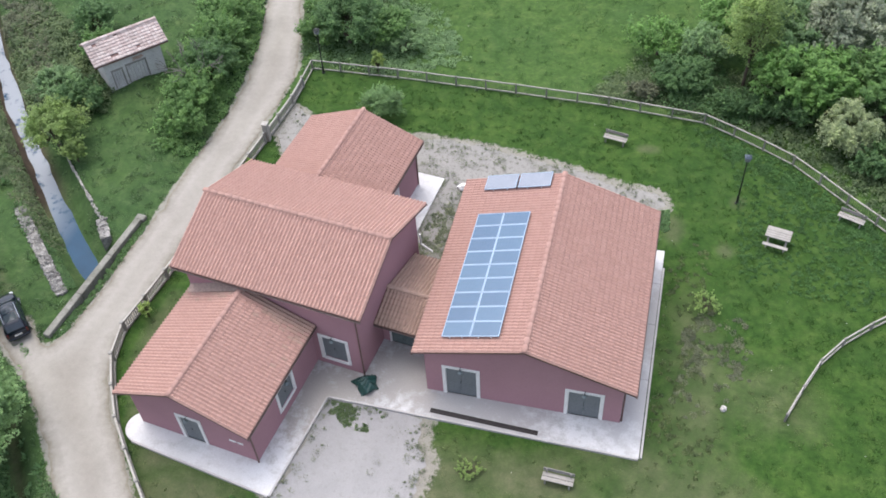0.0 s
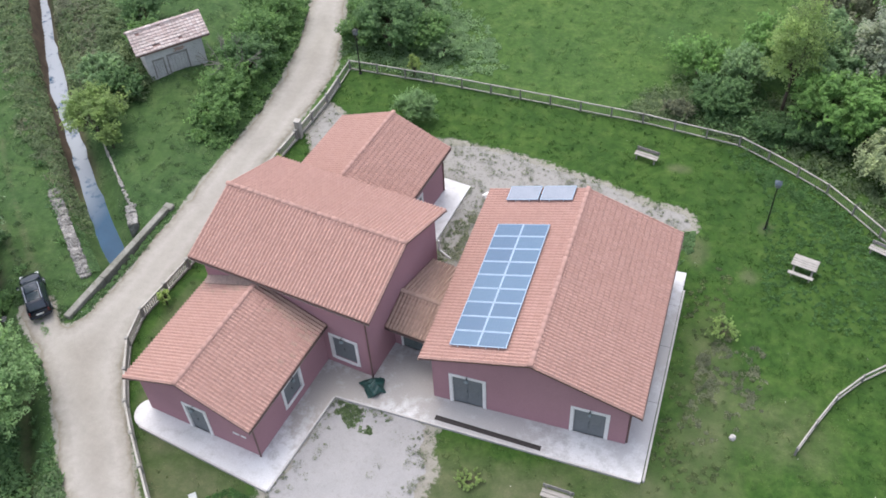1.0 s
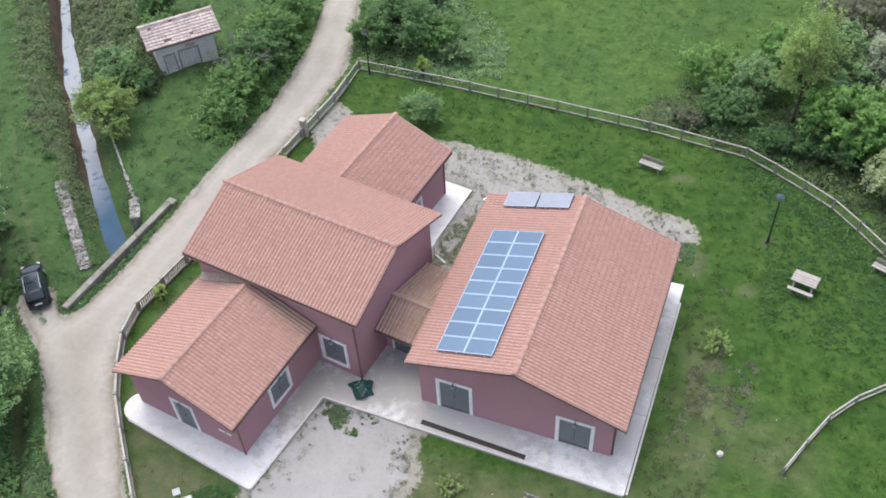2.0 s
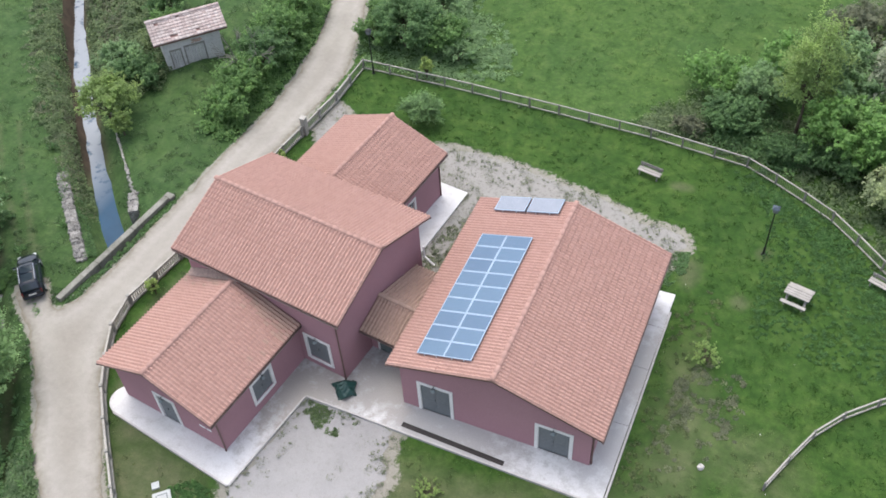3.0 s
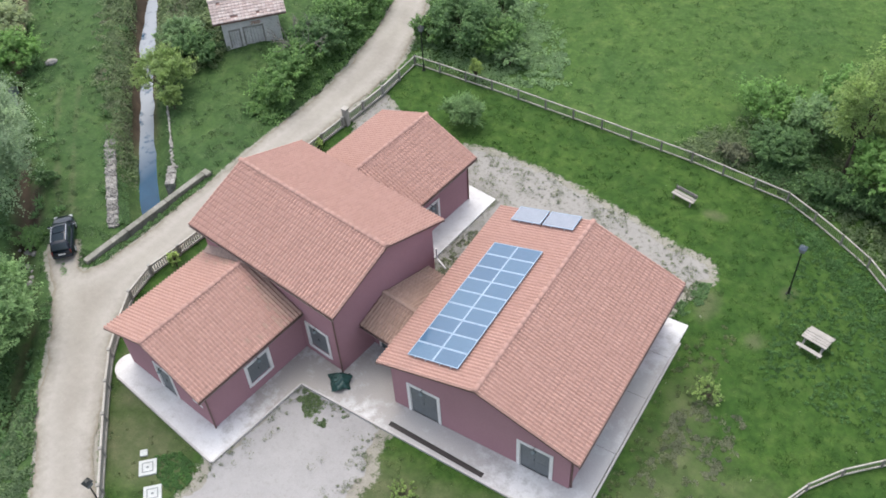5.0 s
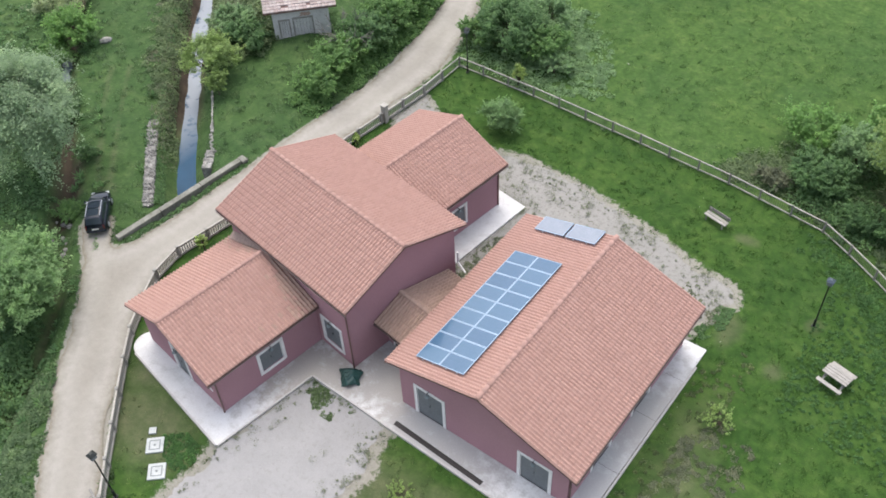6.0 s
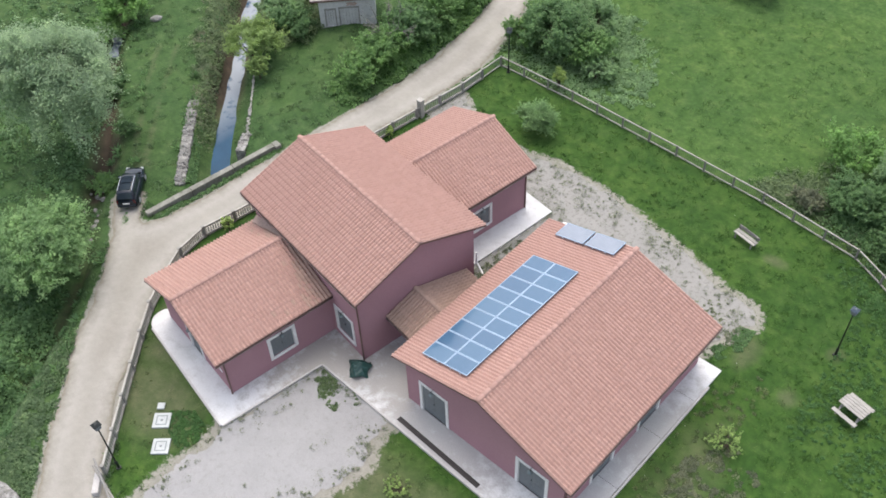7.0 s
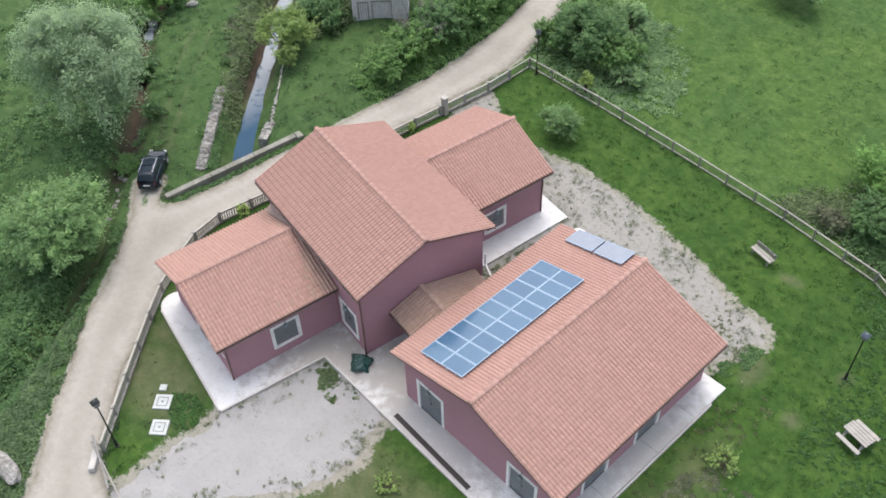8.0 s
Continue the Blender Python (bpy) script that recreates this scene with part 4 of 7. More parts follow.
def cell_glass():
    m, t, p = tree_of("solar_cell_glass")
    tc = t.nodes.new("ShaderNodeTexCoord")
    br = t.nodes.new("ShaderNodeTexBrick")
    br.offset = 0.0
    br.inputs["Scale"].default_value = 1.0
    br.inputs["Brick Width"].default_value, br.inputs["Row Height"].default_value = 0.158, 0.158
    br.inputs["Mortar Size"].default_value = 0.0022
    br.inputs["Color1"].default_value = (0.040, 0.090, 0.148, 1)
    br.inputs["Color2"].default_value = (0.046, 0.098, 0.160, 1)
    br.inputs["Mortar"].default_value = (0.090, 0.140, 0.225, 1)
    t.links.new(tc.outputs["Object"], br.inputs["Vector"])
    oi = t.nodes.new("ShaderNodeObjectInfo")
    tone = ramp(t, oi.outputs["Random"], [(0, (0.85, 0.88, 0.92)), (1, (1.15, 1.12, 1.08))]).outputs[0]
    t.links.new(mix(t, 1.0, br.outputs["Color"], tone, "MULTIPLY"), p.inputs["Base Color"])
    p.inputs["Roughness"].default_value = 0.16
    p.inputs["IOR"].default_value = 1.5
    p.inputs["Coat Weight"].default_value = 0.35
    p.inputs["Coat Roughness"].default_value = 0.08
    return m


CELL = cell_glass()
COLLECTOR = surface("collector_glass", (0.158, 0.183, 0.219), (0.195, 0.219, 0.256), 1.0, 18, 0.22, relief=0.02, spec=0.6)


def framed_plate(name, group_thing, m, w, h, glass, label, rail=0.035):
    """A framed plate of size w by h lying in x and y, on two mounting rails."""
    bm = bmesh.new()
    box(bm, rail, w - rail, rail, h - rail, -0.012, 0.004)
    o = part(name, bm, glass, group_thing, label)
    o.matrix_local = group_thing.matrix_world.inverted() @ m
    bm = bmesh.new()
    box(bm, 0, w, 0, rail, -0.035, 0.012, 0.003)
    box(bm, 0, w, h - rail, h, -0.035, 0.012, 0.003)
    box(bm, 0, rail, rail, h - rail, -0.035, 0.012, 0.003)
    box(bm, w - rail, w, rail, h - rail, -0.035, 0.012, 0.003)
    part("rim", bm, PANEL_RIM, o, "pale aluminium rim")
    for x in (0.28 * w, 0.72 * w):
        bm = bmesh.new()
        box(bm, x - 0.02, x + 0.02, -0.03, h + 0.03, -0.115, -0.036)
        part("mounting_rail", bm, ALU, o)
    return o


def build_panels():
    wide = (4.031 - 1.30) / math.cos(ROOF_TILT) / 2
    high = (8.877 - 0.781) / 9
    o = thing("solar_array", west_slope(1.30, 0.781, 0.0), "eighteen blue solar panels with pale rims on the tiled roof", "solar array")
    for i in range(2):
        for j in range(9):
            m = west_slope(1.30, 0.781 + j * high, 0.115) @ Matrix.Translation((i * wide + 0.006, 0.006, 0))
            framed_plate("solar_panel", o, m, wide - 0.012, high - 0.012, CELL, "blue glass panel", 0.042)
    o = thing("solar_heater", west_slope(1.22, 10.72, 0.0), "two pale flat solar water collectors near the roof end", "solar heater")
    for x0 in (1.22, 3.02):
        framed_plate("collector", o, west_slope(x0, 10.72, 0.12), 1.69 / math.cos(ROOF_TILT), 1.08, COLLECTOR, "pale grey glass collector", 0.03)
    bm = bmesh.new()
    rod(bm, (1.6, 0.5, 0.08), (2.0, 0.5, 0.08), 0.018)
    rod(bm, (1.8, 0.5, 0.08), (1.8, -0.1, 0.05), 0.018)
    part("pipe", bm, IRON, o, "thin dark pipe")


build_panels()


# ---------------------------------------------------------------- fences
def resample(points, step):
    out = [Vector(points[0])]
    length = sum((Vector(b) - Vector(a)).length for a, b in zip(points, points[1:]))
    n = max(1, round(length / step))
    want = [length * i / n for i in range(n + 1)]
    acc, k = 0.0, 1
    for a, b in zip(points, points[1:]):
        a, b = Vector(a), Vector(b)
        seg = (b - a).length
        while k <= n and want[k] <= acc + seg + 1e-6:
            out.append(a + (b - a) * ((want[k] - acc) / seg))
            k += 1
        acc += seg
    return out


def baluster_mesh():
    bm = bmesh.new()
    box(bm, -0.028, 0.028, -0.03, 0.03, 0.0, 0.49, 0.008)
    return to_mesh("baluster", bm, FENCE)


def fence(points, label, height=1.0, singles=14):
    o = thing("fence", Matrix.Translation((points[0][0], points[0][1], 0)), label, "fence", "precast concrete fences")
    inv = o.matrix_world.inverted()
    posts, start = [], 0
    for i in range(1, len(points)):
        turn = 0.0
        if i < len(points) - 1:
            u, v = Vector(points[i]) - Vector(points[i - 1]), Vector(points[i + 1]) - Vector(points[i])
            turn = u.angle(v)
        if turn > 1.0 or i == len(points) - 1:  # a post stands on every sharp corner
            posts += resample(points[start:i + 1], 2.0)[1 if posts else 0:]
            start = i
    bm = bmesh.new()
    box(bm, -0.075, 0.075, -0.075, 0.075, -0.3, height + 0.03, 0.012)
    box(bm, -0.095, 0.095, -0.095, 0.095, height + 0.03, height + 0.07, 0.015)
    pm = to_mesh("post", bm, OLDCON)
    bm = bmesh.new()
    box(bm, -0.05, 0.05, -0.05, 0.05, -0.3, height + 0.015, 0.01)
    thin_post = to_mesh("post", bm, POST)
    bal = baluster_mesh()
    slim = bmesh.new()
    box(slim, -0.009, 0.009, -0.009, 0.009, -0.08, height - 0.28)
    slim = to_mesh("bar", slim, WIRE)
    rest_v, rest_f = [], []
    bv = [v.co.copy() for v in slim.vertices]
    bf = [tuple(p.vertices) for p in slim.polygons]
    for i, p in enumerate(posts):
        z = float(land(p.x, p.y))
        ob = new("post", pm if i <= singles else thin_post)
        ob.parent = o
        q = posts[min(i + 1, len(posts) - 1)] if i < len(posts) - 1 else p
        d = (q - p) if i < len(posts) - 1 else (p - posts[i - 1])
        ang = math.atan2(d.y, d.x)
        ob.matrix_local = inv @ Matrix.Translation((p.x, p.y, z)) @ Matrix.Rotation(ang, 4, "Z")
        if i == len(posts) - 1:
            break
        z2 = float(land(q.x, q.y))
        tilt = math.atan2(z2 - z, d.length)
        m = Matrix.Translation((p.x, p.y, z)) @ Matrix.Rotation(ang, 4, "Z") @ Matrix.Rotation(-tilt, 4, "Y")
        for nm, za, zb, wd in (("top_rail", height - (0.12 if i < singles else 0.08), height, 0.055 if i < singles else 0.036), ("bottom_rail", 0.06, 0.20 if i < singles else 0.14, 0.06 if i < singles else 0.036)):
            bm = bmesh.new()
            box(bm, 0.07, d.length - 0.07, -wd, wd, za, zb, 0.012)
            r = part(nm, bm, FENCE, o)
            r.matrix_local = inv @ m
        n = int((d.length - 0.2) / (0.145 if i < singles else 0.13))
        for k in range(n):
            mm = m @ Matrix.Translation((0.15 + k * (d.length - 0.3) / max(1, n - 1), 0, 0.21))
            if i < singles:
                b = new("baluster", bal)
                b.parent = o
                b.matrix_local = inv @ mm
            else:
                base = len(rest_v)
                rest_v += [inv @ mm @ v for v in bv]
                rest_f += [tuple(base + c for c in f) for f in bf]
    if rest_v:
        s = new("infill", link_mesh("infill", rest_v, rest_f, WIRE))
        s.parent = o
        tagged(s, kind="stuff")
    return o


fence(FENCE_LINE, "weathered pale concrete fence with balusters round the garden", 0.80, 19)
fence(resample([(24.5, 11.0), (23.2, 9.95), (22.0, 8.95), (21.0, 8.1), (20.1, 7.2), (19.4, 6.35), (18.85, 5.5), (18.4, 4.6), (18.0, 3.5), (17.4, 2.2)], 1.2), "low pale concrete fence curving across the lawn", 0.62, 0)


def gate_pillar(x, y):
    o = thing("gate_pillar", Matrix.Translation((x, y, float(land(x, y)))), "square weathered concrete pillar in the garden fence", "pillar")
    bm = bmesh.new()
    box(bm, -0.17, 0.17, -0.17, 0.17, -0.3, 1.30, 0.02)
    part("shaft", bm, FENCE, o)
    bm = bmesh.new()
    box(bm, -0.21, 0.21, -0.21, 0.21, 1.30, 1.38, 0.02)
    part("cap", bm, FENCE, o)


gate_pillar(-14.15, 16.7)


def fence_end():
    o = thing("plinth", Matrix.Translation((-7.0, -12.55, 0)) @ Matrix.Rotation(radians(-42), 4, "Z"), "low white concrete plinth at the fence end", "plinth")
    bm = bmesh.new()
    box(bm, -0.55, 0.55, -0.16, 0.16, -0.2, 0.34, 0.03)
    part("block", bm, KERB, o)
    o = thing("barrier", Matrix.Translation((-7.6, -12.1, 0)), "leaning pair of weathered timber rails closing the fence", "barrier")
    for a, b, z0, z1, m in (((-0.1, 0.1), (2.6, -0.75), 0.95, 0.55, OLDWOOD), ((0.0, -0.1), (3.4, -0.62), 0.72, 0.36, WOOD)):
        bm = bmesh.new()
        rod(bm, (*a, z0), (*b, z1), 0.055, 0.045)
        part("rail", bm, m, o)
    for x, y, h in ((2.3, -0.66, 0.62), (3.3, -0.62, 0.40)):
        bm = bmesh.new()
        rod(bm, (x, y, -0.2), (x, y, h), 0.05)
        part("stake", bm, OLDWOOD, o)


fence_end()


# ---------------------------------------------------------------- garden furniture, lamps, covers
LANTERN = surface("lantern_cap", (0.039, 0.056, 0.075), (0.056, 0.075, 0.098), 3, 20, 0.35, 0.2, relief=0.03)


def lamp_post(x, y, h=3.6, cap=None):
    o = thing("street_lamp", Matrix.Translation((x, y, float(land(x, y)))), "dark iron lamp post with a square lantern on the grass", "street lamp", "garden lamp posts")
    bm = bmesh.new()
    rod(bm, (0, 0, -0.3), (0, 0, 0.5), 0.075, 0.065, 10)
    rod(bm, (0, 0, 0.5), (0, 0, h - 0.35), 0.042, 0.035, 10)
    rod(bm, (0, 0, 0.48), (0, 0, 0.54), 0.085, 0.06, 10)
    part("pole", bm, IRON, o)
    bm = bmesh.new()
    rod(bm, (0, 0, 0), (0, 0, 0.05), 0.14, 0.12, 12)
    part("base_plate", bm, IRON, o)
    bm = bmesh.new()
    box(bm, -0.14, 0.14, -0.14, 0.14, h - 0.34, h - 0.06, 0.03)
    part("lantern", bm, SHUTTER, o, "dark lantern housing")
    bm = bmesh.new()
    bmesh.ops.create_cone(bm, cap_ends=True, segments=4, radius1=0.27, radius2=0.09, depth=0.11, matrix=Matrix.Translation((0, 0, h + 0.0)) @ Matrix.Rotation(radians(45), 4, "Z"))
    part("cap", bm, cap or LANTERN, o, "blue grey lantern cap" if cap is None else "dark lantern cap")


lamp_post(14.7, 16.5)
lamp_post(-7.1, -11.35, 3.7, IRON)
lamp_post(-12.9, 23.98, 3.5, IRON)


def bench(x, y, turn, label):
    o = thing("bench", Matrix.Translation((x, y, float(land(x, y)))) @ Matrix.Rotation(radians(turn), 4, "Z") @ Matrix.Scale(0.9, 4), label, "bench", "garden benches")
    for nm, y0, y1, z0, z1, tilt in (("seat_plank", -0.28, -0.06, 0.42, 0.46, 0), ("seat_plank", -0.03, 0.19, 0.42, 0.46, 0)):
        bm = bmesh.new()
        box(bm, -0.80, 0.80, y0, y1, z0, z1, 0.008)
        part(nm, bm, WOOD, o)
    for z in (0.56, 0.70):
        bm = bmesh.new()
        box(bm, -0.80, 0.80, 0.24, 0.28, z - 0.06, z + 0.06, 0.008)
        part("back_plank", bm, OLDWOOD, o, "grey back plank")
    for sx in (-0.62, 0.62):
        bm = bmesh.new()
        box(bm, sx - 0.04, sx + 0.04, -0.26, -0.20, -0.1, 0.42, 0.006)
        box(bm, sx - 0.04, sx + 0.04, 0.16, 0.235, -0.1, 0.75, 0.006)
        box(bm, sx - 0.04, sx + 0.04, -0.20, 0.16, 0.36, 0.42, 0.006)
        part("support", bm, OLDWOOD, o)


bench(7.28, 20.45, -12, "weathered pale wooden bench with a back on the lawn")
bench(20.85, 16.1, -22, "weathered pale wooden bench near the garden fence")
bench(7.5, -3.22, -3, "weathered pale wooden bench on thin grass by the hall")


def picnic_table(x, y, turn):
    o = thing("picnic_table", Matrix.Translation((x, y, float(land(x, y)))) @ Matrix.Rotation(radians(turn), 4, "Z") @ Matrix.Scale(0.92, 4), "weathered pale wooden picnic table with side benches on the lawn", "picnic table")
    for k in range(4):
        bm = bmesh.new()
        box(bm, -0.72, 0.72, -0.38 + k * 0.19, -0.38 + k * 0.19 + 0.178, 0.71, 0.75, 0.006)
        part("top_plank", bm, WOOD, o)
    for sy in (-0.72, 0.72):
        bm = bmesh.new()
        box(bm, -0.72, 0.72, sy - 0.12, sy + 0.12, 0.42, 0.46, 0.006)
        part("seat_plank", bm, WOOD, o)
    for sx in (-0.52, 0.52):
        for sy in (-1, 1):
            bm = bmesh.new()
            box(bm, sx - 0.035, sx + 0.035, -0.045, 0.045, 0, 0.86, 0.005, Matrix.Translation((0, sy * 0.62, -0.1)) @ Matrix.Rotation(sy * radians(28), 4, "X"))
            part("leg", bm, OLDWOOD, o)
        bm = bmesh.new()
        box(bm, sx + 0.036, sx + 0.08, -0.82, 0.82, 0.34, 0.42, 0.005)
        part("brace", bm, OLDWOOD, o)


picnic_table(16.9, 13.75, -12)


COVER = surface("whitewashed_cover", (0.312, 0.335, 0.328), (0.406, 0.429, 0.421), 1.8, 14, 0.85, relief=0.2, stain=(0.257, 0.273, 0.250))


def manhole(x, y, turn, size, ring=True):
    o = thing("manhole_cover", Matrix.Translation((x, y, 0.02)) @ Matrix.Rotation(radians(turn), 4, "Z"), "white painted concrete manhole slab in the grass", "manhole cover", "manhole covers")
    h = size / 2
    bm = bmesh.new()
    box(bm, -h, h, -h, h, -0.2, 0.07, 0.015)
    part("slab", bm, COVER, o)
    if ring:
        k = h * 0.58
        for a in range(4):
            bm = bmesh.new()
            box(bm, -k - 0.018, k + 0.018, -k - 0.026, -k + 0.026, 0.062, 0.074 + 0.0005 * a, 0.0, Matrix.Rotation(a * math.pi / 2, 4, "Z") @ Matrix.Translation((0, 0, 0)))
            part("groove", bm, SHUTTER, o)
        bm = bmesh.new()
        rod(bm, (0, 0, 0.06), (0, 0, 0.082), 0.07, 0.06, 10)
        part("lid_knob", bm, SHUTTER, o, "dark round knob")


manhole(-7.68, -8.46, 43, 0.84)
manhole(-6.52, -9.36, 43, 0.84)
manhole(-8.40, -7.98, 43, 0.36, False)


def tarp(x, y):
    """A crumpled tarpaulin heap: a raised, folded sheet."""
    n = 22
    vs, fs = [], []
    for j in range(n + 1):
        for i in range(n + 1):
            u, v = i / n * 2 - 1, j / n * 2 - 1
            r = math.hypot(u, v) / 1.25
            edge = 0.52 + 0.07 * math.sin(3 * math.atan2(v, u) + 0.6)
            hgt = 0.50 * max(0, 1 - r ** 2.4) + 0.05 * math.sin(7 * u + 3 * v) * (1 - r * 0.5) + 0.03 * math.sin(13 * v - 5 * u)
            vs.append((u * edge + 0.04 * math.sin(5 * v), v * edge + 0.04 * math.sin(6 * u), max(0.01, hgt)))
    for j in range(n):
        for i in range(n):
            a = j * (n + 1) + i
            fs.append((a, a + 1, a + n + 2, a + n + 1))
    ob = new("tarpaulin", link_mesh("tarpaulin", vs, fs, TARP, True))
    ob.matrix_world = Matrix.Translation((x, y, SLAB_Z)) @ Matrix.Rotation(radians(38), 4, "Z")
    mod = ob.modifiers.new("thickness", "SOLIDIFY")
    mod.thickness = 0.012
    tagged(ob, "crumpled dark green tarpaulin over a heap on the pavement", "tarpaulin")


tarp(-2.55, -0.02)


def boulder(x, y, r, squash, material, label, seed, name="stone", group=""):
    bm = bmesh.new()
    bmesh.ops.create_icosphere(bm, subdivisions=3, radius=1.0)
    for v in bm.verts:
        k = 1 + 0.28 * noise.noise(v.co * 1.7 + Vector((seed, 0, 0))) + 0.10 * noise.noise(v.co * 5 + Vector((0, seed, 0)))
        v.co = Vector((v.co.x * r[0] * k, v.co.y * r[1] * k, v.co.z * squash * k))
    ob = new(name, to_mesh(name, bm, material))
    ob.matrix_world = Matrix.Translation((x, y, float(land(x, y)) + squash * 0.45)) @ Matrix.Rotation(seed, 4, "Z")
    tagged(ob, label, "stone", group)


boulder(14.58, 2.25, (0.17, 0.14), 0.16, KERB, "small pale stone lying in the grass", 1.0)
boulder(-0.95, 14.7, (0.24, 0.40), 0.25, WHITE, "white limestone block on the gravel behind the hall", 1.9)
boulder(-9.55, -15.75, (1.25, 0.44), 0.40, OLDSTONE, "long grey boulder on the verge of the lane", 3.2)
boulder(-36.8, 12.1, (0.45, 0.3), 0.22, PALESTONE, "pale broken stone on the grass track", 4.3)


# ---------------------------------------------------------------- stream: water, walls, parapet
def water():
    m, t, p = tree_of("stream_water")
    geo = t.nodes.new("ShaderNodeNewGeometry")
    w1, w2 = noise_node(t, 3.0, 5, 0.6, geo.outputs["Position"]), noise_node(t, 0.5, 4, 0.6, geo.outputs["Position"])
    deep = ramp(t, w2.outputs[0], [(0.3, (0.010, 0.040, 0.078)), (0.7, (0.015, 0.054, 0.100))]).outputs[0]
    sep = t.nodes.new("ShaderNodeSeparateXYZ")
    t.links.new(geo.outputs["Position"], sep.inputs[0])
    reach = ramp(t, sep.outputs["X"], [(0.0, (0, 0, 0)), (1.0, (1, 1, 1))])
    rng_map = t.nodes.new("ShaderNodeMapRange")
    rng_map.inputs["From Min"].default_value, rng_map.inputs["From Max"].default_value = -23.5 * UNIT, -28.0 * UNIT
    t.links.new(sep.outputs["X"], rng_map.inputs["Value"])
    t.links.new(rng_map.outputs[0], reach.inputs[0])
    # pale sky reflection painted into the upstream water in broken patches
    sky_patch = noise_node(t, 1.1, 5, 0.65, geo.outputs["Position"])
    both = t.nodes.new("ShaderNodeMath")
    both.operation = "MULTIPLY"
    t.links.new(reach.outputs[0], both.inputs[0])
    t.links.new(ramp(t, sky_patch.outputs[0], [(0.30, (0, 0, 0)), (0.46, (1, 1, 1))]).outputs[0], both.inputs[1])
    t.links.new(mix(t, both.outputs[0], deep, (0.234, 0.257, 0.281)), p.inputs["Base Color"])
    p.inputs["Roughness"].default_value = 0.06
    p.inputs["IOR"].default_value = 1.33
    p.inputs["Specular IOR Level"].default_value = 0.22
    bump(t, p, w1.outputs[0], 0.25, 0.05)
    pts = resample(STREAM[:-1], 0.8)
    vs, fs = [], []
    for i, q in enumerate(pts):
        d = (pts[min(i + 1, len(pts) - 1)] - pts[max(i - 1, 0)]).normalized()
        nrm = Vector((-d.y, d.x))
        for k in (-1, -0.33, 0.33, 1):
            w = q + nrm * (0.08 + k * (0.62 + 0.06 * math.sin(2.3 * i + k)))
            vs.append((w.x, w.y, -1.46))
    for i in range(len(pts) - 1):
        for k in range(3):
            a = i * 4 + k
            fs.append((a, a + 1, a + 5, a + 4))
    ob = new("water", link_mesh("water", vs, fs, m))
    tagged(ob, "narrow blue stream reflecting the sky", "water", kind="structure")
    # a short open stretch of water in the ditch
    a, b = Vector((-36.2, 7.7)), Vector((-38.6, 9.9))
    across = Vector((b.y - a.y, a.x - b.x)).normalized()
    vs = []
    for i in range(7):
        q = a.lerp(b, i / 6)
        for k in (-1, 1):
            w = q + across * k * (0.30 + 0.12 * math.sin(2.1 * i + k))
            vs.append((w.x, w.y, -0.62))
    ob = new("water", link_mesh("water", vs, [(2 * i, 2 * i + 2, 2 * i + 3, 2 * i + 1) for i in range(6)], m))
    tagged(ob, "still water standing in the overgrown ditch", "water", kind="structure")


water()


def stone_wall(name, a, b, width, z0, z1, label, seed, rows=3, step=0.34, material=None, pale=3, crest=None, reach=1.0):
    """A rough old wall of separate stones bedded in a mortar core; crest is the first row of bleached stones, reach how much of its length still has stones."""
    rnd = random.Random(seed)
    material = material or OLDSTONE
    a, b = Vector(a), Vector(b)
    d = b - a
    m = Matrix.Translation((a.x, a.y, 0)) @ Matrix.Rotation(math.atan2(d.y, d.x), 4, "Z")
    o = thing(name, m, label, "stone wall")
    bm = bmesh.new()
    n = max(2, int(d.length / 0.3))
    rows_v = []
    for i in range(n + 1):
        x = d.length * i / n
        k = width / 2 - 0.03 + rnd.uniform(-0.05, 0.03)
        h = z1 - 0.10 + rnd.uniform(-0.07, 0.04)
        rows_v.append([bm.verts.new(q) for q in ((x, -k - 0.05, z0), (x, -k, h), (x, k + rnd.uniform(-0.03, 0.03), h + rnd.uniform(-0.04, 0.04)), (x, k + 0.05, z0))])
    for r0, r1 in zip(rows_v, rows_v[1:]):
        for i in range(3):
            bm.faces.new((r0[i], r0[i + 1], r1[i + 1], r1[i]))
    bm.faces.new(rows_v[0])
    bm.faces.new(rows_v[-1][::-1])
    part("core", bm, material, o)
    shapes = []
    for k in range(7):
        bm = bmesh.new()
        bmesh.ops.create_icosphere(bm, subdivisions=1, radius=1.0)
        for v in bm.verts:
            v.co *= 1 + rnd.uniform(-0.25, 0.25)
            v.co = Vector([math.copysign(abs(c) ** 0.7, c) for c in v.co])
        shapes.append(to_mesh("stone", bm, PALESTONE if (pale and k % pale == 0) or (crest is not None and k > 3) else material))
    w = width / rows
    for i in range(int(d.length * reach / step)):
        for k in range(rows):
            if rnd.random() < 0.12:
                continue
            s = new("stone", rnd.choice(shapes if crest is None else shapes[4:] if k >= crest else shapes[:4]))
            s.parent = o
            s.matrix_local = (Matrix.Translation((step * (i + 0.5) + rnd.uniform(-0.08, 0.08), -width / 2 + w * (k + 0.5) + rnd.uniform(-0.05, 0.05), z1 - 0.12 + rnd.uniform(-0.08, 0.03)))
                              @ Matrix.Rotation(rnd.uniform(0, 6.28), 4, "Z") @ Matrix.Diagonal((step * rnd.uniform(0.35, 0.8), w * rnd.uniform(0.45, 0.9), rnd.uniform(0.06, 0.13), 1)))
    return o


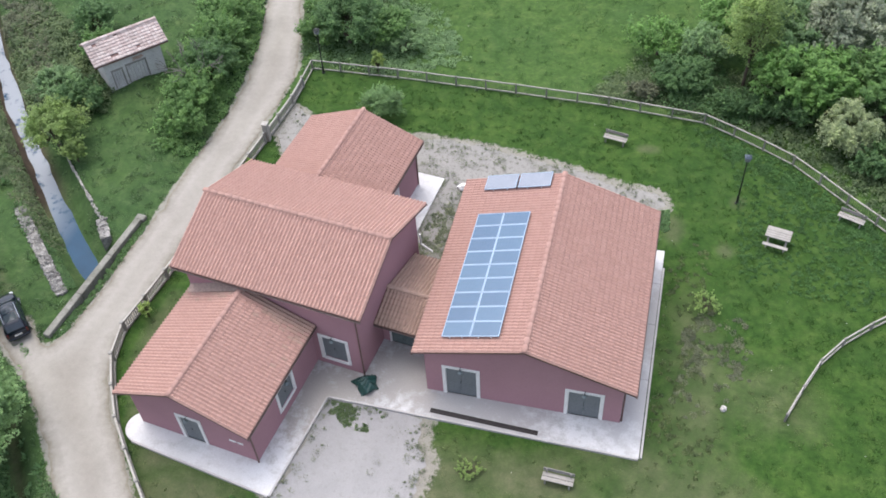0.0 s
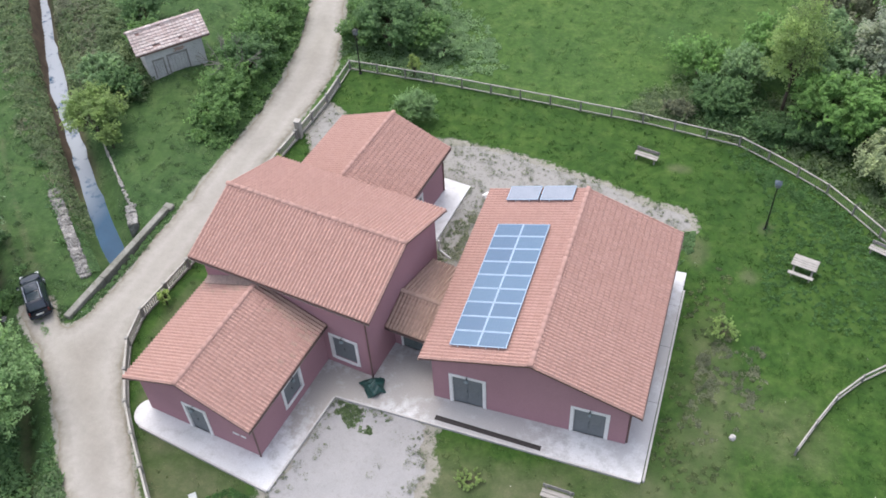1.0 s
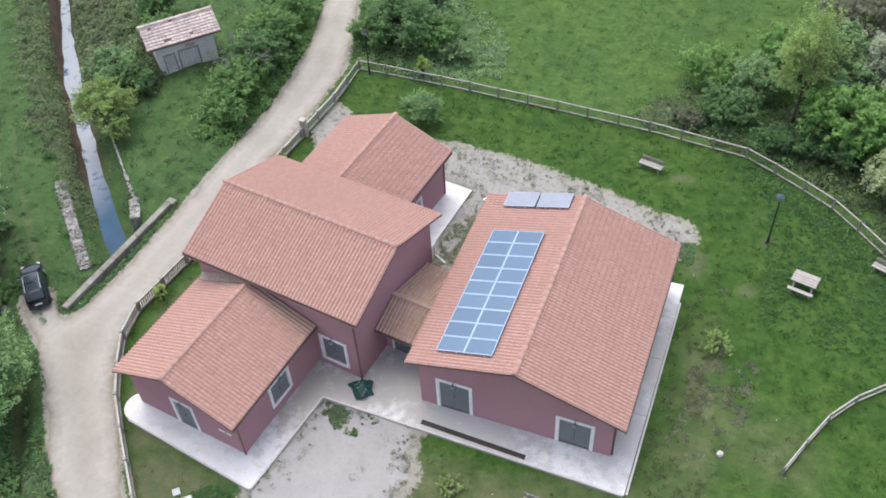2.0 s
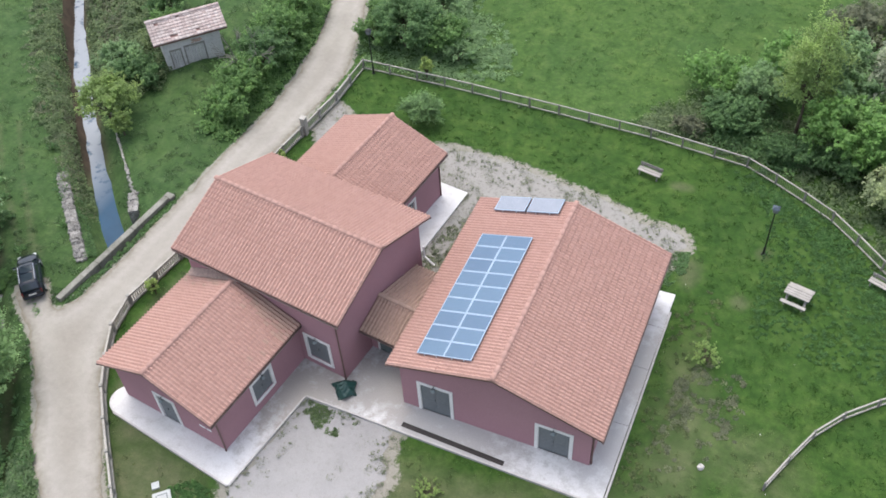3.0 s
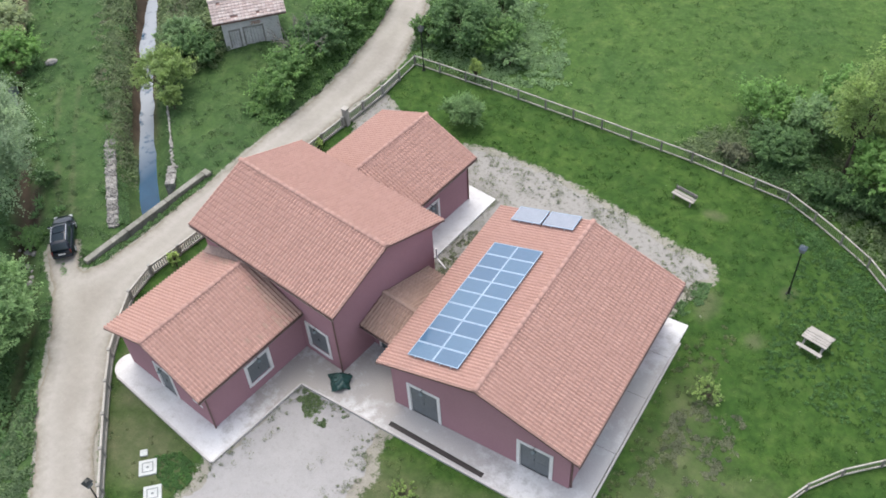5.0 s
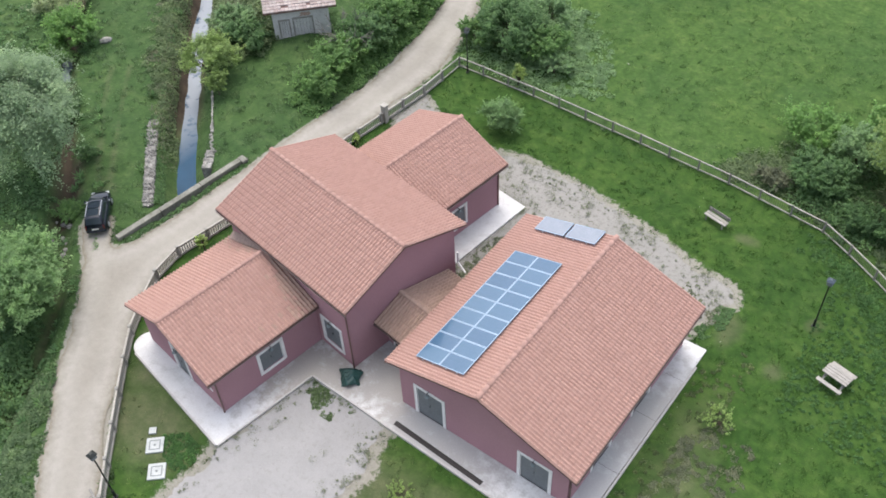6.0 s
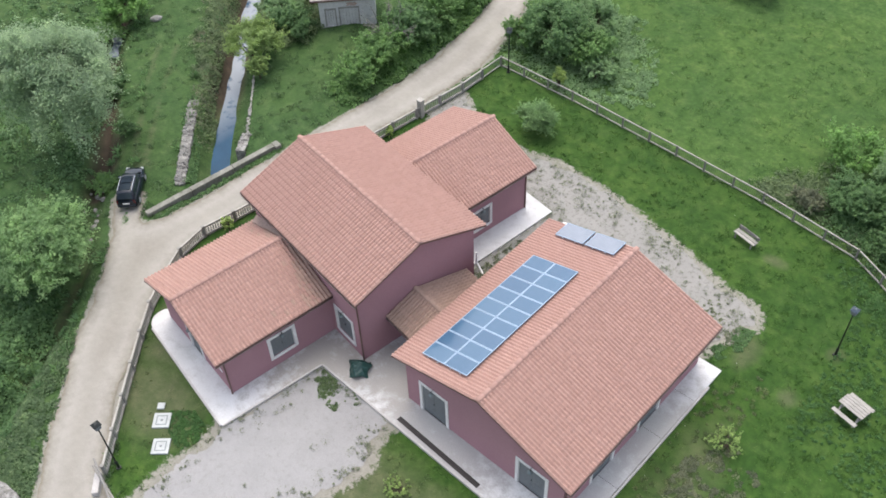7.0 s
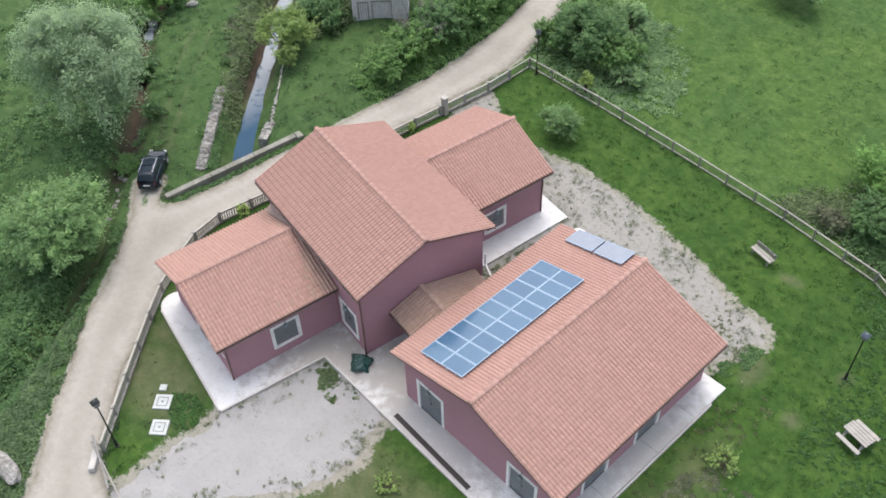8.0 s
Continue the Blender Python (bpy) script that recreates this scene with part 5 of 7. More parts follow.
stone_wall("gully_wall", (-20.85, 2.35), (-26.9, 8.05), 0.66, -1.0, 0.20, "old grey stone wall along the stream's grassy bank", 3, 6, 0.13, None, 0, 3)
stone_wall("bank_wall", (-21.3, 8.0), (-27.7, 14.1), 0.20, -1.7, 0.10, "thin weathered stone retaining wall beside the stream", 4, 2, 0.16, OLDCON, 2, None, 0.38)
stone_wall("bridge_pier", (-20.45, 6.75), (-21.45, 8.15), 0.62, -1.8, 0.16, "crumbling grey masonry pier where stream meets bridge", 5, 3, 0.24)


def parapet():
    a, b = Vector((-20.10, -0.55)), Vector((-19.10, 8.35))
    d = b - a
    m = Matrix.Translation((a.x, a.y, 0)) @ Matrix.Rotation(math.atan2(d.y, d.x), 4, "Z")
    o = thing("bridge_parapet", m, "low weathered concrete parapet between lane and stream", "parapet")
    for i in range(3):
        bm = bmesh.new()
        box(bm, i * d.length / 3, (i + 1) * d.length / 3 - 0.012, -0.20, 0.20, -1.9, 0.29, 0.03)
        part("block", bm, MOSSY, o)
    bm = bmesh.new()
    box(bm, d.length + 0.01, d.length + 0.45, -0.30, 0.30, -0.3, 0.24, 0.05)
    part("end_block", bm, MOSSY, o)


parapet()


# ---------------------------------------------------------------- old hut
HUTDOOR = surface("pale_grey_planks", (0.374, 0.370, 0.363), (0.484, 0.480, 0.468), 2, 18, 0.9, relief=0.4)


def build_hut():
    ang = math.atan2(2.9, 2.7)
    m = Matrix.Translation((-26.15, 18.95, 0.45)) @ Matrix.Rotation(ang, 4, "Z")
    o = thing("hut", m, "old grey rendered hut with a bleached tile roof", "hut")
    w, dep = 3.98, 2.75
    idn = m
    a, b = (0, 0), (w, 0)
    holes = [(0.45, 1.10, 0.05, 1.35), (1.45, 2.75, 0.05, 1.42)]
    wall(o, idn, a, b, [(0, 2.24), (20, 2.24)], holes, 0.25, -0.5, material=HUTWALL)
    wall(o, idn, (w, 0.25), (w, dep - 0.25), [(0, 2.28), (dep / 2 - 0.25, 3.02), (dep - 0.5, 2.28)], (), 0.25, -0.5, material=HUTWALL)
    wall(o, idn, (w, dep), (0, dep), [(0, 2.24), (20, 2.24)], (), 0.25, -0.5, material=HUTWALL)
    wall(o, idn, (0, dep - 0.25), (0, 0.25), [(0, 2.28), (dep / 2 - 0.25, 3.02), (dep - 0.5, 2.28)], (), 0.25, -0.5, material=HUTWALL)
    for s0, s1, z0, z1 in holes:
        dr = None
        n = 4 if s1 - s0 < 1 else 6
        for k in range(n):
            bm = bmesh.new()
            q = (s1 - s0) / n
            box(bm, s0 + k * q + 0.006, s0 + (k + 1) * q - 0.006, 0.07, 0.11, z0, z1 - 0.02, 0.004)
            if dr is None:
                dr = part("door", bm, HUTDOOR, o, "grey plank door")
            else:
                part("plank", bm, HUTDOOR, dr)
        bm = bmesh.new()
        box(bm, s0 - 0.1, s1 + 0.1, -0.015, 0.05, z1, z1 + 0.14, 0.01)
        box(bm, s0 - 0.09, s0, -0.015, 0.05, z0, z1 - 0.002, 0.008)
        box(bm, s1, s1 + 0.09, -0.015, 0.05, z0, z1 - 0.002, 0.008)
        part("door_frame", bm, OLDWOOD, o, "weathered wooden frame")
    rnd = random.Random(8)
    for k in range(9):
        bm = bmesh.new()
        box(bm, -0.11, 0.11, -0.022, 0.02, -0.035, 0.035, 0.008)
        b = part("brick", bm, TILE_OLD, o)
        b.matrix_local = Matrix.Translation((2.05 + 0.24 * (k % 3) + 0.1 * (k // 3 % 2) + rnd.uniform(-0.02, 0.02), 0, 1.66 + 0.09 * (k // 3)))
    gable_roof(o, idn @ Matrix.Translation((-0.55, -0.20, 0)) @ Matrix.Rotation(radians(90), 4, "Z") @ Matrix.Translation((0, -5.1, 0)), dep + 0.40, (dep + 0.40) / 2, 5.1, 2.32, 3.24, 2.32, TILE_HUT, "bleached old tile roof", singles=200, near=(-20, 15), gutters=False, shape=FLAT, gaps=0.03)


build_hut()


# ---------------------------------------------------------------- parked car
PAINT = surface("dark_blue_car_paint", (0.006, 0.010, 0.018), (0.009, 0.014, 0.024), 0.5, 60, 0.16, 0.0, relief=0.0, spec=0.45)
CARGLASS = surface("dark_car_glass", (0.018, 0.025, 0.034), (0.026, 0.035, 0.046), 1, 40, 0.05, relief=0.0, spec=0.6)
RUBBER = surface("tyre_rubber", (0.011, 0.011, 0.011), (0.017, 0.017, 0.017), 3, 40, 0.85, relief=0.1)
LENS = surface("headlight_lens", (0.429, 0.445, 0.452), (0.507, 0.523, 0.530), 3, 40, 0.15, relief=0.0)
REDLENS = surface("tail_lens", (0.078, 0.006, 0.006), (0.101, 0.009, 0.008), 3, 40, 0.2, relief=0.0)


def hull(name, sections, material, parent, label="", smooth=True):
    """A closed skin through cross-sections: each is (x, half width low, half width high, z low, z high)."""
    vs, fs = [], []
    ring = 12
    for x, wl, wh, zl, zh in sections:
        zm = zl + (zh - zl) * 0.45
        for y, z in ((-wl * 0.92, zl), (-wl, zl + 0.08), (-wl, zm), (-wh, zh - 0.06), (-wh * 0.86, zh), (-wh * 0.3, zh + 0.015), (wh * 0.3, zh + 0.015), (wh * 0.86, zh), (wh, zh - 0.06), (wl, zm), (wl, zl + 0.08), (wl * 0.92, zl)):
            vs.append((x, y, z))
    for i in range(len(sections) - 1):
        for k in range(ring):
            a, b = i * ring + k, i * ring + (k + 1) % ring
            fs.append((a, b, b + ring, a + ring))
    fs.append(tuple(range(ring))[::-1])
    fs.append(tuple(range((len(sections) - 1) * ring, len(sections) * ring)))
    me = link_mesh(name, vs, fs, material, smooth)
    bm = bmesh.new()
    bm.from_mesh(me)
    fix_normals(bm)
    bm.to_mesh(me)
    bm.free()
    o = new(name, me)
    o.parent = parent
    return tagged(o, label)


def pane(name, corners, parent, material, label="", thick=0.012):
    """A thin four-cornered plate, its outer side towards the side its corners turn anticlockwise on."""
    c = [Vector(q) for q in corners]
    nrm = (c[1] - c[0]).cross(c[3] - c[0]).normalized()
    bm = bmesh.new()
    lo, hi = [bm.verts.new(q - nrm * thick) for q in c], [bm.verts.new(q + nrm * thick) for q in c]
    bm.faces.new(hi)
    bm.faces.new(lo[::-1])
    for i in range(4):
        bm.faces.new((lo[i], lo[(i + 1) % 4], hi[(i + 1) % 4], hi[i]))
    return part(name, bm, material, parent, label)


def build_car():
    m = Matrix.Translation((-22.47, 0.12, 0.035)) @ Matrix.Rotation(radians(136.0), 4, "Z") @ Matrix.Diagonal((0.85, 0.76, 0.82, 1))
    o = thing("car", m, "dark blue compact estate car parked on the gravel spur", "car")
    hull("body", [(-1.90, 0.64, 0.58, 0.40, 0.80), (-1.84, 0.76, 0.70, 0.28, 0.93), (-1.3, 0.81, 0.76, 0.22, 0.96), (0.0, 0.82, 0.77, 0.20, 0.94), (0.75, 0.81, 0.76, 0.22, 0.93),
                  (1.35, 0.80, 0.73, 0.24, 0.85), (1.76, 0.74, 0.64, 0.30, 0.74), (1.90, 0.60, 0.50, 0.38, 0.62)], PAINT, o, "dark blue painted body")
    hull("cabin", [(-1.86, 0.70, 0.64, 0.90, 0.97), (-1.56, 0.70, 0.59, 0.90, 1.45), (-0.6, 0.72, 0.61, 0.90, 1.51), (0.1, 0.72, 0.60, 0.90, 1.48), (0.35, 0.71, 0.57, 0.90, 1.41), (1.02, 0.70, 0.62, 0.88, 0.95)], PAINT, o, "dark blue roof and pillars")
    pane("windscreen", [(0.99, -0.58, 0.98), (0.99, 0.58, 0.98), (0.40, 0.52, 1.41), (0.40, -0.52, 1.41)], o, CARGLASS, "dark glass", 0.014)
    pane("rear_window", [(-1.825, 0.57, 1.07), (-1.825, -0.57, 1.07), (-1.585, -0.52, 1.43), (-1.585, 0.52, 1.43)], o, CARGLASS, "dark glass", 0.014)
    for sy in (-1, 1):
        for x0, x1, x2, x3 in ((0.72, 0.26, 0.26, -0.36), (-0.44, -0.42, -0.42, -1.02), (-1.10, -1.10, -1.10, -1.44)):
            lower = [(x0, sy * 0.735, 1.0), (x3, sy * 0.735, 1.0)]
            upper = [(x3, sy * 0.628, 1.42), (x1, sy * 0.628, 1.42)]
            pane("side_window", lower + upper if sy < 0 else (lower + upper)[::-1], o, CARGLASS, "dark glass", 0.014)
        bm = bmesh.new()
        rod(bm, (-1.4, sy * 0.54, 1.54), (0.05, sy * 0.54, 1.54), 0.016, None, 6)
        for x in (-1.35, 0.0):
            rod(bm, (x, sy * 0.54, 1.46), (x, sy * 0.54, 1.54), 0.016, None, 6)
        part("roof_rail", bm, ALU, o, "silver roof rail")
        bm = bmesh.new()
        box(bm, 0.52, 0.68, sy * 0.92 - 0.10, sy * 0.92 + 0.10, 0.93, 1.07, 0.03)
        mir = part("mirror", bm, PAINT, o)
        bm = bmesh.new()
        box(bm, 0.51, 0.519, sy * 0.92 - 0.08, sy * 0.92 + 0.08, 0.95, 1.05)
        part("mirror_glass", bm, ALU, mir, "silver mirror glass")
        bm = bmesh.new()
        box(bm, 1.62, 1.83, sy * 0.55 - 0.13, sy * 0.55 + 0.13, 0.60, 0.75, 0.03)
        part("headlight", bm, LENS, o, "clear headlight")
        bm = bmesh.new()
        box(bm, -1.89, -1.80, sy * 0.66 - 0.07, sy * 0.66 + 0.07, 0.62, 0.96, 0.02)
        part("tail_light", bm, REDLENS, o, "red tail light")
        for x in (-1.17, 1.17):
            bm = bmesh.new()
            rod(bm, (x, sy * 0.68, 0.30), (x, sy * 0.845, 0.30), 0.30, 0.29, 20)
            ty = part("wheel", bm, RUBBER, o, "black tyre")
            bm = bmesh.new()
            rod(bm, (x, sy * 0.846, 0.30), (x, sy * 0.86, 0.30), 0.19, 0.17, 14)
            part("rim", bm, ALU, ty, "silver rim")
    pane("roof_window", [(0.02, -0.42, 1.512), (0.02, 0.42, 1.512), (-0.62, 0.42, 1.538), (-0.62, -0.42, 1.538)], o, CARGLASS, "dark glass roof panel", 0.008)
    pane("roof_window", [(-0.74, -0.42, 1.536), (-0.74, 0.42, 1.536), (-1.36, 0.42, 1.492), (-1.36, -0.42, 1.492)], o, CARGLASS, "dark glass roof panel", 0.008)
    bm = bmesh.new()
    box(bm, -1.935, -1.905, -0.26, 0.26, 0.62, 0.73, 0.004)
    part("plate", bm, WHITE, o, "plain white plate")
    bm = bmesh.new()
    box(bm, 1.82, 1.915, -0.40, 0.40, 0.54, 0.64, 0.02)
    part("grille", bm, RUBBER, o, "black grille")
    bm = bmesh.new()
    box(bm, -1.95, -1.84, -0.72, 0.72, 0.34, 0.52, 0.04)
    part("bumper", bm, PAINT, o)


build_car()

# ---------------------------------------------------------------- pale stones scattered in the ditch
ditch_rnd = random.Random(77)
for k in range(16):
    q = 0.35 + 1.5 * k / 16
    a, b = (Vector(DITCH[4]), Vector(DITCH[5])) if q < 1 else (Vector(DITCH[5]), Vector(DITCH[6]))
    p = a.lerp(b, q % 1.0) + Vector((ditch_rnd.uniform(-0.7, 0.7), ditch_rnd.uniform(-0.7, 0.7)))
    r = ditch_rnd.uniform(0.10, 0.24)
    boulder(p.x, p.y, (r, r * 0.7), r * 0.6, OLDSTONE, "small grey stone lying in the overgrown ditch", 6.0 + 0.7 * k, group="stones in the ditch")


# ---------------------------------------------------------------- plants
def leaf_material(name, dark, mid, light, through=0.5):
    m, t, p = tree_of(name)
    geo = t.nodes.new("ShaderNodeNewGeometry")
    col = ramp(t, geo.outputs["Random Per Island"], [(0.0, dark), (0.5, mid), (1.0, light)]).outputs[0]
    clump = noise_node(t, 0.9, 4, 0.6, geo.outputs["Position"])
    col = mix(t, 1.0, col, ramp(t, clump.outputs[0], [(0.3, (0.80, 0.82, 0.80)), (0.7, (1.18, 1.16, 1.12))]).outputs[0], "MULTIPLY")
    tone = t.nodes.new("ShaderNodeAttribute")
    tone.attribute_name = "tone"
    col = mix(t, 1.0, col, ramp(t, tone.outputs["Fac"], [(0.0, (0.68, 0.71, 0.74)), (0.5, (1.0, 1.0, 1.0)), (1.0, (1.42, 1.36, 1.26))]).outputs[0], "MULTIPLY")
    t.links.new(col, p.inputs["Base Color"])
    p.inputs["Roughness"].default_value = 0.6
    p.inputs["Specular IOR Level"].default_value = 0.3
    thin = t.nodes.new("ShaderNodeBsdfTranslucent")
    t.links.new(col, thin.inputs["Color"])
    mixer = t.nodes.new("ShaderNodeMixShader")
    mixer.inputs[0].default_value = through
    outn = [n for n in t.nodes if n.type == "OUTPUT_MATERIAL"][0]
    t.links.new(p.outputs[0], mixer.inputs[1])
    t.links.new(thin.outputs[0], mixer.inputs[2])
    t.links.new(mixer.outputs[0], outn.inputs["Surface"])
    return m


LEAF = leaf_material("mid_green_leaves", (0.130, 0.240, 0.083), (0.160, 0.290, 0.099), (0.197, 0.336, 0.122), 0.58)
LEAF_DARK = leaf_material("dark_green_leaves", (0.100, 0.190, 0.082), (0.125, 0.230, 0.093), (0.157, 0.271, 0.113), 0.58)
LEAF_FRESH = leaf_material("fresh_green_leaves", (0.150, 0.289, 0.085), (0.186, 0.340, 0.105), (0.226, 0.392, 0.130), 0.58)
LEAF_GREY = leaf_material("grey_green_leaves", (0.184, 0.299, 0.144), (0.214, 0.334, 0.165), (0.246, 0.376, 0.188), 0.58)
LEAF_TAN = leaf_material("pale_catkin_twigs", (0.278, 0.349, 0.192), (0.340, 0.413, 0.231), (0.416, 0.484, 0.289), 0.58)
LEAF_LAWN = leaf_material("pale_bush_leaves", (0.178, 0.300, 0.128), (0.209, 0.340, 0.149), (0.244, 0.380, 0.174), 0.58)
LEAF_WILLOW = leaf_material("willow_leaves", (0.270, 0.378, 0.230), (0.287, 0.400, 0.241), (0.304, 0.420, 0.256), 0.58)
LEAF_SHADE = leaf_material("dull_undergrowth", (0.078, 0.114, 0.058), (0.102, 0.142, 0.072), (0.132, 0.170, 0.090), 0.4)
LEAF_SALLOW = leaf_material("sallow_bush_leaves", (0.218, 0.321, 0.107), (0.259, 0.367, 0.129), (0.301, 0.417, 0.155), 0.58)
LEAF_LIME = leaf_material("lime_green_leaves", (0.285, 0.390, 0.120), (0.330, 0.440, 0.145), (0.380, 0.490, 0.175), 0.58)
LEAF_BRAMBLE = leaf_material("olive_bramble_leaves", (0.115, 0.172, 0.078), (0.142, 0.202, 0.095), (0.172, 0.235, 0.115), 0.5)
LEAF_OLIVE = leaf_material("olive_weeds", (0.085, 0.140, 0.060), (0.110, 0.165, 0.075), (0.140, 0.190, 0.095), 0.45)
BLADE_ROUGH = leaf_material("rough_grass_blades", (0.072, 0.125, 0.055), (0.089, 0.150, 0.066), (0.115, 0.172, 0.083), 0.4)
BLADE_DRY = leaf_material("thin_worn_grass", (0.062, 0.098, 0.034), (0.085, 0.120, 0.045), (0.120, 0.145, 0.066), 0.35)
LEAF_LUSH = leaf_material("lush_grass_clumps", (0.039, 0.104, 0.027), (0.053, 0.129, 0.034), (0.073, 0.155, 0.045), 0.4)
LEAF_TWIG = leaf_material("bare_grey_twigs", (0.146, 0.167, 0.110), (0.175, 0.198, 0.129), (0.205, 0.231, 0.149), 0.58)
LEAF_BLOSSOM = leaf_material("pale_blossom_leaves", (0.26, 0.32, 0.22), (0.33, 0.38, 0.28), (0.42, 0.45, 0.37), 0.58)
BLADE = leaf_material("grass_blades", (0.069, 0.137, 0.041), (0.085, 0.164, 0.051), (0.115, 0.189, 0.068), 0.5)
BLADE_LAWN = leaf_material("lawn_blades", (0.034, 0.090, 0.020), (0.052, 0.120, 0.026), (0.084, 0.154, 0.040), 0.5)
WEED = leaf_material("low_weeds", (0.104, 0.129, 0.077), (0.139, 0.165, 0.099), (0.183, 0.199, 0.136), 0.3)


def quads_mesh(name, centre, side, up, material, tone=None):
    """Separate four-cornered leaves: centre points with half-side and half-up vectors, and the tone of the twig that each one grows on."""
    n = len(centre)
    v = np.empty((n, 4, 3))
    v[:, 0], v[:, 1], v[:, 2], v[:, 3] = centre - up, centre + side - 0.1 * up, centre + up, centre - side - 0.1 * up
    me = bpy.data.meshes.new(name)
    me.vertices.add(n * 4)
    me.vertices.foreach_set("co", v.reshape(-1).astype(np.float32))
    me.loops.add(n * 4)
    me.loops.foreach_set("vertex_index", np.arange(n * 4, dtype=np.int32))
    me.polygons.add(n)
    me.polygons.foreach_set("loop_start", np.arange(0, n * 4, 4, dtype=np.int32))
    me.materials.append(material)
    me.update(calc_edges=True)
    tones = np.full(n, 0.5) if tone is None else np.clip(tone, 0, 1)
    me.attributes.new("tone", "FLOAT", "POINT").data.foreach_set("value", np.repeat(tones, 4).astype(np.float32))
    return me


def unit(rng, n):
    v = rng.normal(size=(n, 3))
    return v / np.linalg.norm(v, axis=1, keepdims=True)


def normed(v):
    return v / (np.linalg.norm(v, axis=1, keepdims=True) + 1e-9)


def leaf_frames(rng, n, lean, spread=0.75, lift=0.8):
    """Half-side and half-up directions of n leaves that lie loosely across lean and look mostly at the sky."""
    nrm = normed(0.4 * lean + spread * unit(rng, n) + np.array([0, 0, lift]))
    side = normed(np.cross(nrm, unit(rng, n)))
    return side, np.cross(nrm, side)


def plant(name, x, y, rx, ry, h, leaves, size, material, label, category="bush", trunk=0.25, lobes=9, seed=1, droop=0.0, low=0.12, group="", loose=1.0):
    """A bush or tree: trunk, limbs and branches, and on the branches leafy shoots of uneven length, so that the outline is ragged and gaps stay open."""
    rng = np.random.default_rng(seed)
    z0 = float(land(x, y))
    o = thing(name, Matrix.Translation((x, y, z0)), label, category, group)
    zc, rz = h * (0.5 + low * 0.5), h * (0.5 - low * 0.5)
    size3 = np.array([rx, ry, rz])
    waves = rng.normal(size=(7, 3)) * np.array([2.0, 2.6, 3.3, 4.1, 5.2, 6.0, 7.0])[:, None]
    phase = rng.uniform(0, 6.28, 7)

    def envelope(d):
        """How far the crown reaches in the direction d, uneven from lobe to lobe."""
        w = np.sin(d @ waves.T + phase) * np.array([0.10, 0.10, 0.08, 0.07, 0.06, 0.05, 0.04])
        return 0.84 + loose * w.sum(1)

    # limbs from the stem, branches from the limbs
    m = max(7, lobes)
    stem = np.array([rng.uniform(-0.08, 0.08) * rx, rng.uniform(-0.08, 0.08) * ry, h * trunk * 0.9 + 0.05])
    dl = unit(rng, m)
    dl[:, 2] = np.abs(dl[:, 2]) * 0.95 - (0.12 if h < 6 else 0.30)
    dl = normed(dl)
    middle = np.array([0, 0, zc])
    limb = middle + dl * size3 * (0.5 * envelope(dl))[:, None]
    per = 11
    nb = m * per
    own = np.repeat(np.arange(m), per)
    db = normed(dl[own] + 0.75 * unit(rng, nb))
    db[:, 2] = np.where(db[:, 2] < (-0.9 if h > 6 else -0.45), -db[:, 2], db[:, 2])
    tip = middle + db * size3 * (envelope(db) * rng.uniform(0.62, 0.98, nb))[:, None]
    root = stem + (limb[own] - stem) * rng.uniform(0.35, 1.0, nb)[:, None]
    bm = bmesh.new()
    rt = min(0.035 * h ** 0.9, 0.05 * rx) + 0.02
    rod(bm, (0, 0, -0.25), stem, rt, rt * 0.75, 8)
    for c in limb:
        bend = Vector(stem).lerp(Vector(c), 0.55) + Vector(rng.uniform(-0.12, 0.12, 3)) * h * 0.25
        rod(bm, stem, bend, rt * 0.5, rt * 0.3, 6)
        rod(bm, bend, c, rt * 0.3, rt * 0.12, 5)
    for a, b in zip(root[::2], tip[::2]):
        rod(bm, a, a + (b - a) * 0.8, rt * 0.13, rt * 0.05, 4)
    part("trunk", bm, BARK, o, "grey trunk with limbs")
    # leafy shoots on the outer branches
    ns = max(60, leaves // 22)
    pick = rng.integers(0, nb, ns)
    along_b = rng.uniform(0.25, 1.0, ns) ** 0.7
    base = root[pick] + (tip[pick] - root[pick]) * along_b[:, None] + unit(rng, ns) * size3 * 0.10
    way = normed(0.8 * db[pick] + 0.75 * unit(rng, ns) + np.array([0, 0, 0.45 if not droop else 0.05]))
    long = (0.16 + 0.26 * rng.uniform(0, 1, ns) ** 1.6) * (rx + ry + rz) / 3 * (1.0 if not droop else 0.8)
    tone_b = rng.normal(0, 0.15, nb)
    tone_s = 0.5 + tone_b[pick] + rng.normal(0, 0.13, ns)
    k = rng.integers(0, ns, leaves)
    u = rng.uniform(0, 1, leaves)
    pos = base[k] + way[k] * (long[k] * u)[:, None] + unit(rng, leaves) * (0.045 * (rx + rz) * (1.15 - 0.8 * u))[:, None]
    if droop:
        out = np.hypot(pos[:, 0] / rx, pos[:, 1] / ry)
        pos[:, 2] -= droop * u ** 1.5 * np.clip(out, 0, 1.2) ** 1.5 * h * 0.34
    pos[:, 2] = np.where(pos[:, 2] < 0.05, 0.05 + np.abs(pos[:, 2]) * 0.15, pos[:, 2])
    side, up = leaf_frames(rng, leaves, way[k], 0.45 if droop else 0.70, 1.0 if droop else 0.85)
    s = size * rng.uniform(0.6, 1.35, (leaves, 1))
    if droop:
        up = up * 0.9 + np.array([0, 0, -0.15])
    c = new("crown", quads_mesh("crown", pos, side * s * 0.38, up * s * 0.78, material, tone_s[k] + 0.12 * (u - 0.5)))
    c.parent = o
    tagged(c, "crown of small leaves")
    return o


